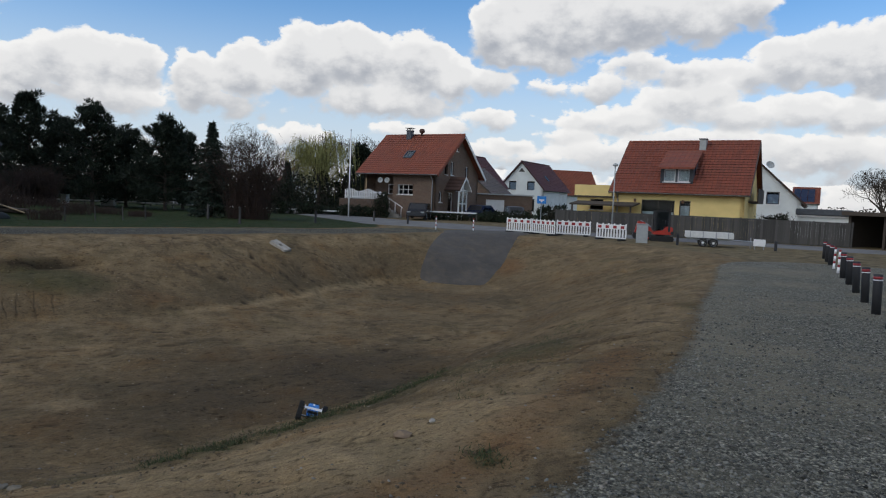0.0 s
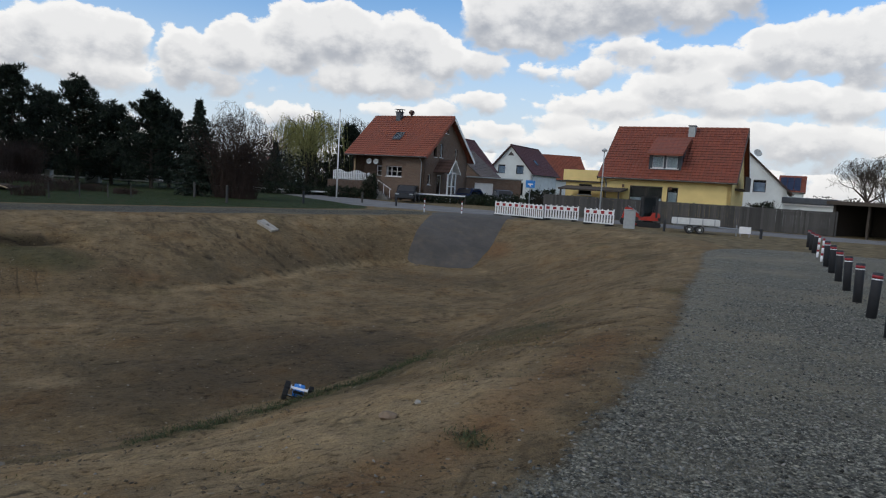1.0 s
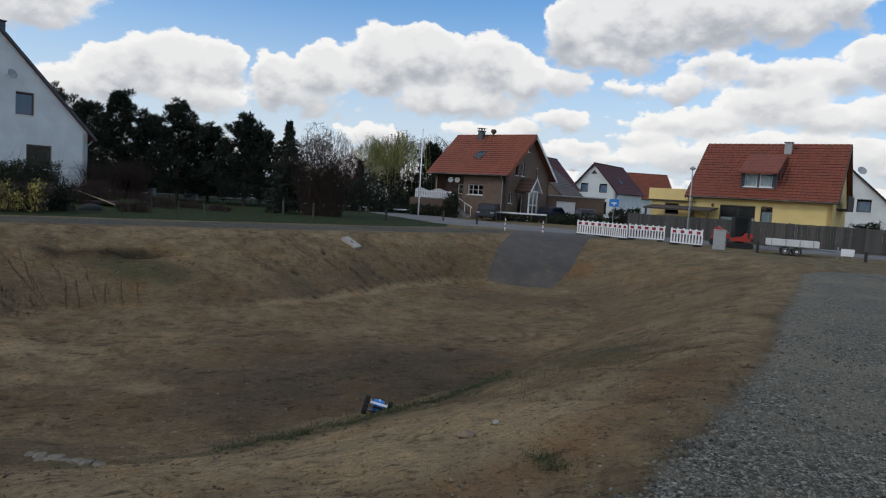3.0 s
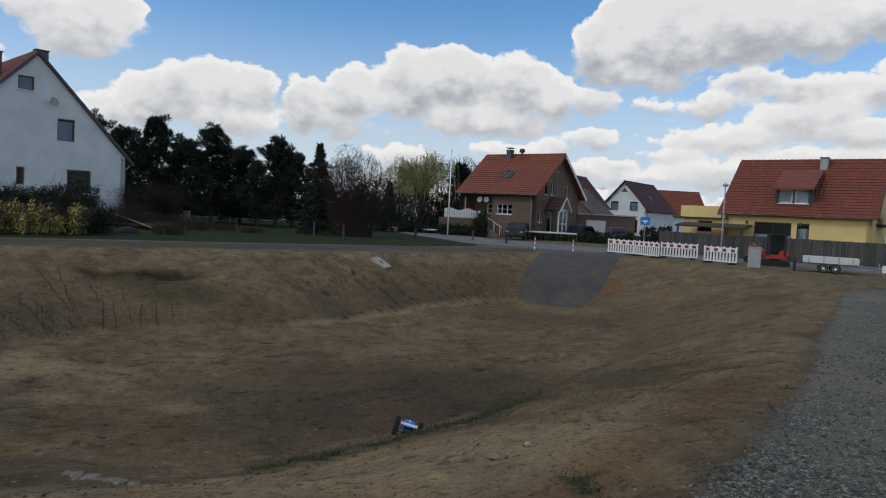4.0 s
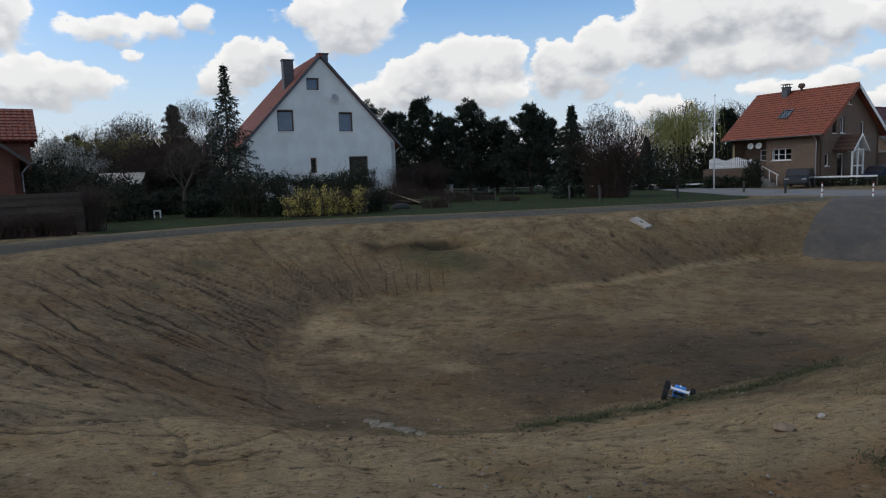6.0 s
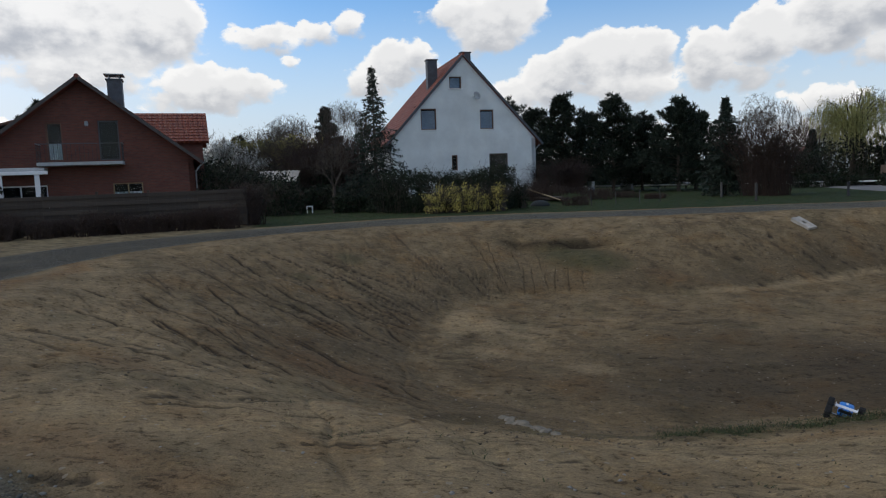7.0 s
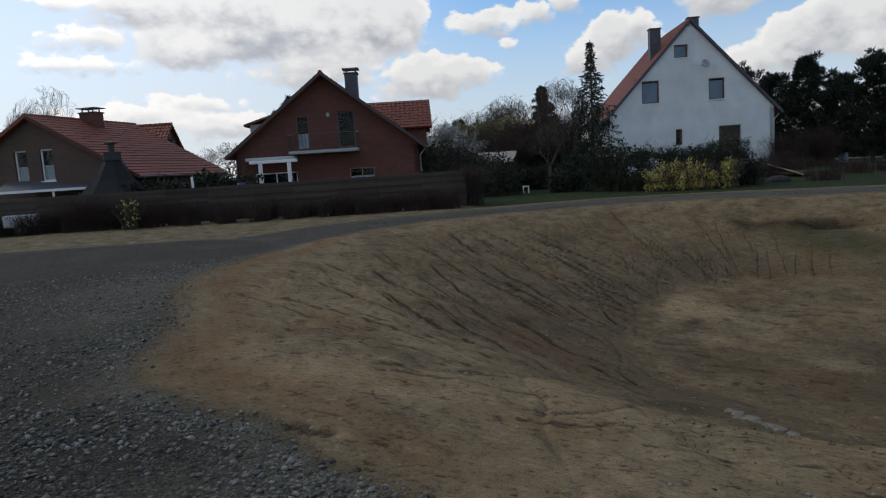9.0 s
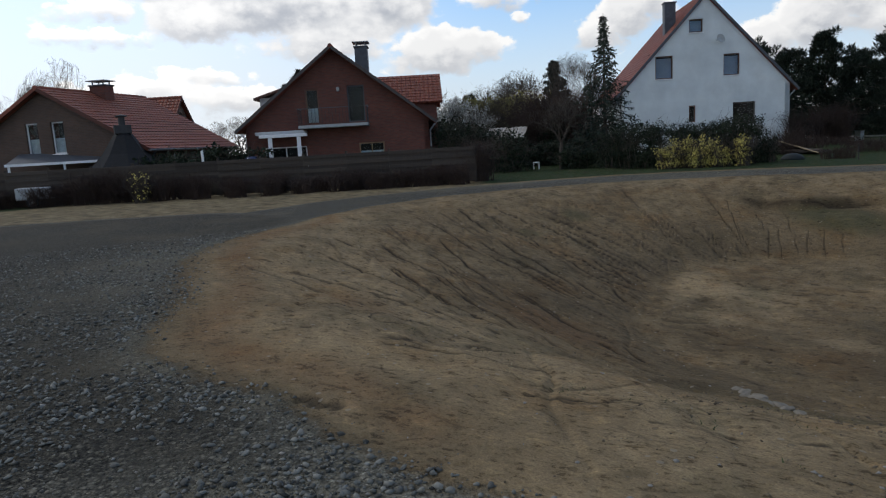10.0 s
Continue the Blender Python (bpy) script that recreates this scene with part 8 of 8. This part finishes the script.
for k in range(9):
    rock("rubble_piece", "flat pale concrete rubble in the loam", -5.2 + k * 0.17 + random.uniform(-0.04, 0.04), 6.75 - k * 0.10 + random.uniform(-0.05, 0.05), random.uniform(0.06, 0.11), 20 + k, M_RUBBLE, 0.35, 0.42, "rubble on the bank")


def stone_soup(name, label, xs, ys, sizes, seed, mat, flat=0.6):
    """Thousands of small angular stones as one mesh, each turned at random."""
    rng = np.random.default_rng(seed)
    n = len(xs)
    base = np.array([(1, 0, 0), (-1, 0, 0), (0, 1, 0), (0, -1, 0), (0, 0, 1), (0, 0, -1), (0.62, 0.62, 0.35), (-0.6, -0.65, 0.3)], float)
    tri = np.array([(6, 4, 0), (6, 2, 4), (6, 0, 2), (2, 1, 4), (7, 4, 1), (7, 3, 4), (7, 1, 3), (3, 0, 4), (0, 5, 2), (2, 5, 1), (1, 5, 3), (3, 5, 0)])
    v = base[None] * (1 + rng.normal(size=(n, 8, 1)) * 0.18)
    v = v * np.stack([np.ones(n), rng.uniform(0.55, 0.95, n), rng.uniform(0.45, 0.8, n) * flat / 0.6], -1)[:, None]
    a = rng.uniform(0, 6.283, n)
    c, s_ = np.cos(a)[:, None], np.sin(a)[:, None]
    x = v[..., 0] * c - v[..., 1] * s_
    y = v[..., 0] * s_ + v[..., 1] * c
    z = v[..., 2] + 0.35 * v[..., 0] * rng.normal(size=(n, 1)) * 0.6
    sz = sizes[:, None]
    gz = terrain(xs, ys)
    P = np.stack([x * sz + xs[:, None], y * sz + ys[:, None], z * sz + (gz + sizes * 0.2)[:, None]], -1).reshape(-1, 3)
    F = (tri[None] + (np.arange(n) * 8)[:, None, None]).reshape(-1, 3)
    return tagged(new(name, mesh_of(name, P, F, mat)), label, "stones", kind="stuff")


rng = np.random.default_rng(5)
# gravel round the standpoint, thinning with distance
n = 150000
rr = 2.0 + 15.0 * rng.uniform(0, 1, n) ** 1.5
aa = np.radians(rng.uniform(-100, 42, n))
gx, gy = rr * np.sin(aa), rr * np.cos(aa)
keep = poly_dist(gx, gy, GRAVEL_EDGE) < -0.02 + 0.13 * rng.normal(size=n)
patch = fbm2(gx, gy, 0.7, 3, 61) + 0.25 * rng.normal(size=n)
keep &= patch > -0.2
gx, gy = gx[keep][:33000], gy[keep][:33000]
M_PEBBLE = leaf_mat("gravel_stones", (0.010, 0.011, 0.010), (0.21, 0.208, 0.182))
M_PEBBLE_PALE = leaf_mat("pale_gravel_stones", (0.14, 0.13, 0.11), (0.30, 0.28, 0.25))
half = int(len(gx) * 0.93)
stone_soup("gravel", "loose dark grey crushed gravel", gx[:half], gy[:half], (0.008 + 0.027 * rng.uniform(0, 1, half) ** 2.3) * np.where(gx[:half] > 0, 0.72, 1.0), 6, M_PEBBLE)
stone_soup("gravel", "scattered pale gravel stones", gx[half:], gy[half:], 0.006 + 0.018 * rng.uniform(0, 1, len(gx) - half) ** 2, 7, M_PEBBLE_PALE)
# clods of earth and pebbles on the bare ground
n = 60000
rr = 2.8 + 27.0 * rng.uniform(0, 1, n) ** 1.25
aa = np.radians(rng.uniform(-97, 30, n))
gx, gy = rr * np.sin(aa), rr * np.cos(aa)
keep = (poly_dist(gx, gy, GRAVEL_EDGE) > 0.1) & (poly_dist(gx, gy, RIM) < 1.5) & (fbm2(gx, gy, 0.55, 4, 71) + 0.22 * rng.normal(size=n) > 0.14)
gx, gy = gx[keep][:9000], gy[keep][:9000]
M_CLOD = leaf_mat("earth_clods", (0.045, 0.034, 0.022), (0.17, 0.128, 0.080))
sz = 0.005 + 0.022 * rng.uniform(0, 1, len(gx)) ** 4
stone_soup("earth_clods", "loose crumbs and clods of brown earth", gx, gy, sz, 8, M_CLOD, 0.5)
n = 500
rr, aa = 3.0 + 20.0 * rng.uniform(0, 1, n) ** 1.3, np.radians(rng.uniform(-97, 30, n))
gx, gy = rr * np.sin(aa), rr * np.cos(aa)
keep = (poly_dist(gx, gy, GRAVEL_EDGE) > 0.1) & (poly_dist(gx, gy, RIM) < 1.0)
gx, gy = gx[keep], gy[keep]
stone_soup("pebbles", "small pale pebbles strewn over the earth", gx, gy, 0.006 + 0.016 * rng.uniform(0, 1, len(gx)) ** 2, 9, M_PEBBLE_PALE)


def tufts(name, label, pts, blades, height, mat, seed):
    """Grass blades in small tufts."""
    rng = np.random.default_rng(seed)
    sp = Soup()
    base = np.repeat(pts, blades, 0) + np.column_stack([rng.normal(size=(len(pts) * blades, 2)) * 0.09, np.zeros(len(pts) * blades)])
    n = len(base)
    d = np.column_stack([rng.normal(size=(n, 2)) * 1.3, rng.uniform(0.5, 1.0, n)])
    h = height * rng.uniform(0.4, 1.2, (n, 1))
    side = np.column_stack([-d[:, 1], d[:, 0], np.zeros(n)])
    side = side / (np.linalg.norm(side, axis=1, keepdims=True) + 1e-6) * 0.006
    v = np.stack([base - side - [0, 0, 0.01], base + side - [0, 0, 0.01], base + d * h + side * 0.2, base + d * h - side * 0.2], 1).reshape(-1, 3)
    sp.add(v, np.arange(4 * n).reshape(-1, 4))
    return tagged(new(name, sp.mesh(name, mat)), label, "grass", kind="stuff")


def near_bank(n, lo, hi, x0, x1, seed, cut=-0.12):
    """Points on the bulging bank between two heights of its slope."""
    rng = np.random.default_rng(seed)
    x, y = rng.uniform(x0, x1, n), rng.uniform(3, 15, n)
    dr, df = poly_dist(x, y, RIM), poly_dist(x, y, FLOOR)
    sl = np.maximum(-dr, 0) / (np.maximum(-dr, 0) + np.maximum(df, 0) + 1e-9)
    k = (sl > lo) & (sl < hi) & (dr < 0) & (value_noise(x * 1.3, y * 1.3, seed) > cut)
    x, y = x[k], y[k]
    return np.column_stack([x, y, terrain(x, y)])


tufts("grass", "green grass growing along the brow of the bank", near_bank(40000, 0.58, 0.63, -3.3, 0.2, 3, -0.32)[:800], 12, 0.017, M_GRASS, 1)
weed_spots = np.array((0.42, 4.9)) + np.random.default_rng(12).normal(size=(22, 2)) * (0.07, 0.06)
tufts("weeds", "small green weeds sprouting from the bare loam", np.column_stack([weed_spots, terrain(weed_spots[:, 0], weed_spots[:, 1])]), 16, 0.022, M_GRASS, 46)
tufts("grass", "short green weeds in the loam", np.vstack([near_bank(3000, 0.25, 0.5, 0.3, 3.2, 4)[:200], near_bank(2500, 0.1, 0.3, -7, 2, 5)[:30]]), 10, 0.016, M_GRASS, 2)
tufts("grass", "dry straw-coloured grass tufts", near_bank(4000, 0.03, 0.6, -8, 2, 6)[:150], 6, 0.014, M_DRYGRASS, 3)


# radio-controlled buggy
def buggy(m):
    ob = thing("radio_controlled_car", "blue and white radio-controlled buggy with black knobbly tyres", "toy car", m)
    part("chassis", boxes((-0.2, 0.2, -0.06, 0.06, 0.055, 0.075), bevel=0.008), M_BLACK, ob)
    bm = prism(bmesh.new(), [(-0.2, 0.08), (-0.2, 0.11), (-0.08, 0.135), (-0.03, 0.175), (0.06, 0.175), (0.16, 0.12), (0.24, 0.1), (0.24, 0.08)], -0.075, 0.075)
    bmesh.ops.bevel(bm, geom=bm.edges[:], offset=0.012, segments=2, affect="EDGES")
    shell = part("body_shell", bm, M_BLUE, ob, "glossy blue body shell")
    part("stripe", prism(bmesh.new(), [(-0.02, 0.181), (0.05, 0.181), (0.155, 0.127), (0.15, 0.121), (0.05, 0.176), (-0.02, 0.176)], -0.012, 0.012), M_BAND_WHITE, shell)
    for s in (-1, 1):
        part("side_window", prism(bmesh.new(), [(-0.06, 0.14), (-0.03, 0.168), (0.05, 0.168), (0.1, 0.14)], s * 0.078 - 0.003, s * 0.078 + 0.003), M_BLACK, shell)
    wg = part("rear_wing", boxes((-0.27, -0.19, -0.11, 0.11, 0.20, 0.208), (-0.275, -0.185, -0.115, -0.11, 0.185, 0.225), (-0.275, -0.185, 0.11, 0.115, 0.185, 0.225)), M_BAND_WHITE, ob, "white rear wing")
    for s in (-1, 1):
        part("wing_mount", boxes((-0.24, -0.2, s * 0.04 - 0.006, s * 0.04 + 0.006, 0.1, 0.2)), M_BLACK, wg)
    for x in (-0.17, 0.17):
        part("axle", tube(bmesh.new(), (x, -0.17, 0.07), (x, 0.17, 0.07), 0.008, n=8), M_METAL, ob)
        part("shock_tower", boxes((x - 0.006, x + 0.006, -0.07, 0.07, 0.075, 0.15)), M_BLACK, ob)
        for s in (-1, 1):
            wh = wheel(ob, pose(x, s * 0.165, 0.07, 90, 0, 0), 0.07, 0.07, M_BLACK)
            lug = bpy.data.meshes.new("lug")
            lb = boxes((-0.008, 0.008, 0.066, 0.077, -0.03, 0.03))
            lb.to_mesh(lug)
            lb.free()
            lug.materials.append(M_RUBBER)
            for k in range(14):
                part("lug", lug, None, wh, m=pose(0, 0, 0, 0, 0, k * 360 / 14))
            part("suspension_arm", tube(bmesh.new(), (x, s * 0.05, 0.06), (x, s * 0.14, 0.065), 0.01, n=6), M_BLACK, ob)
    return ob


bx, by = -1.68, 8.86
buggy(pose(bx, by, ground_z(bx, by) + 0.004, 14, 0, 97))
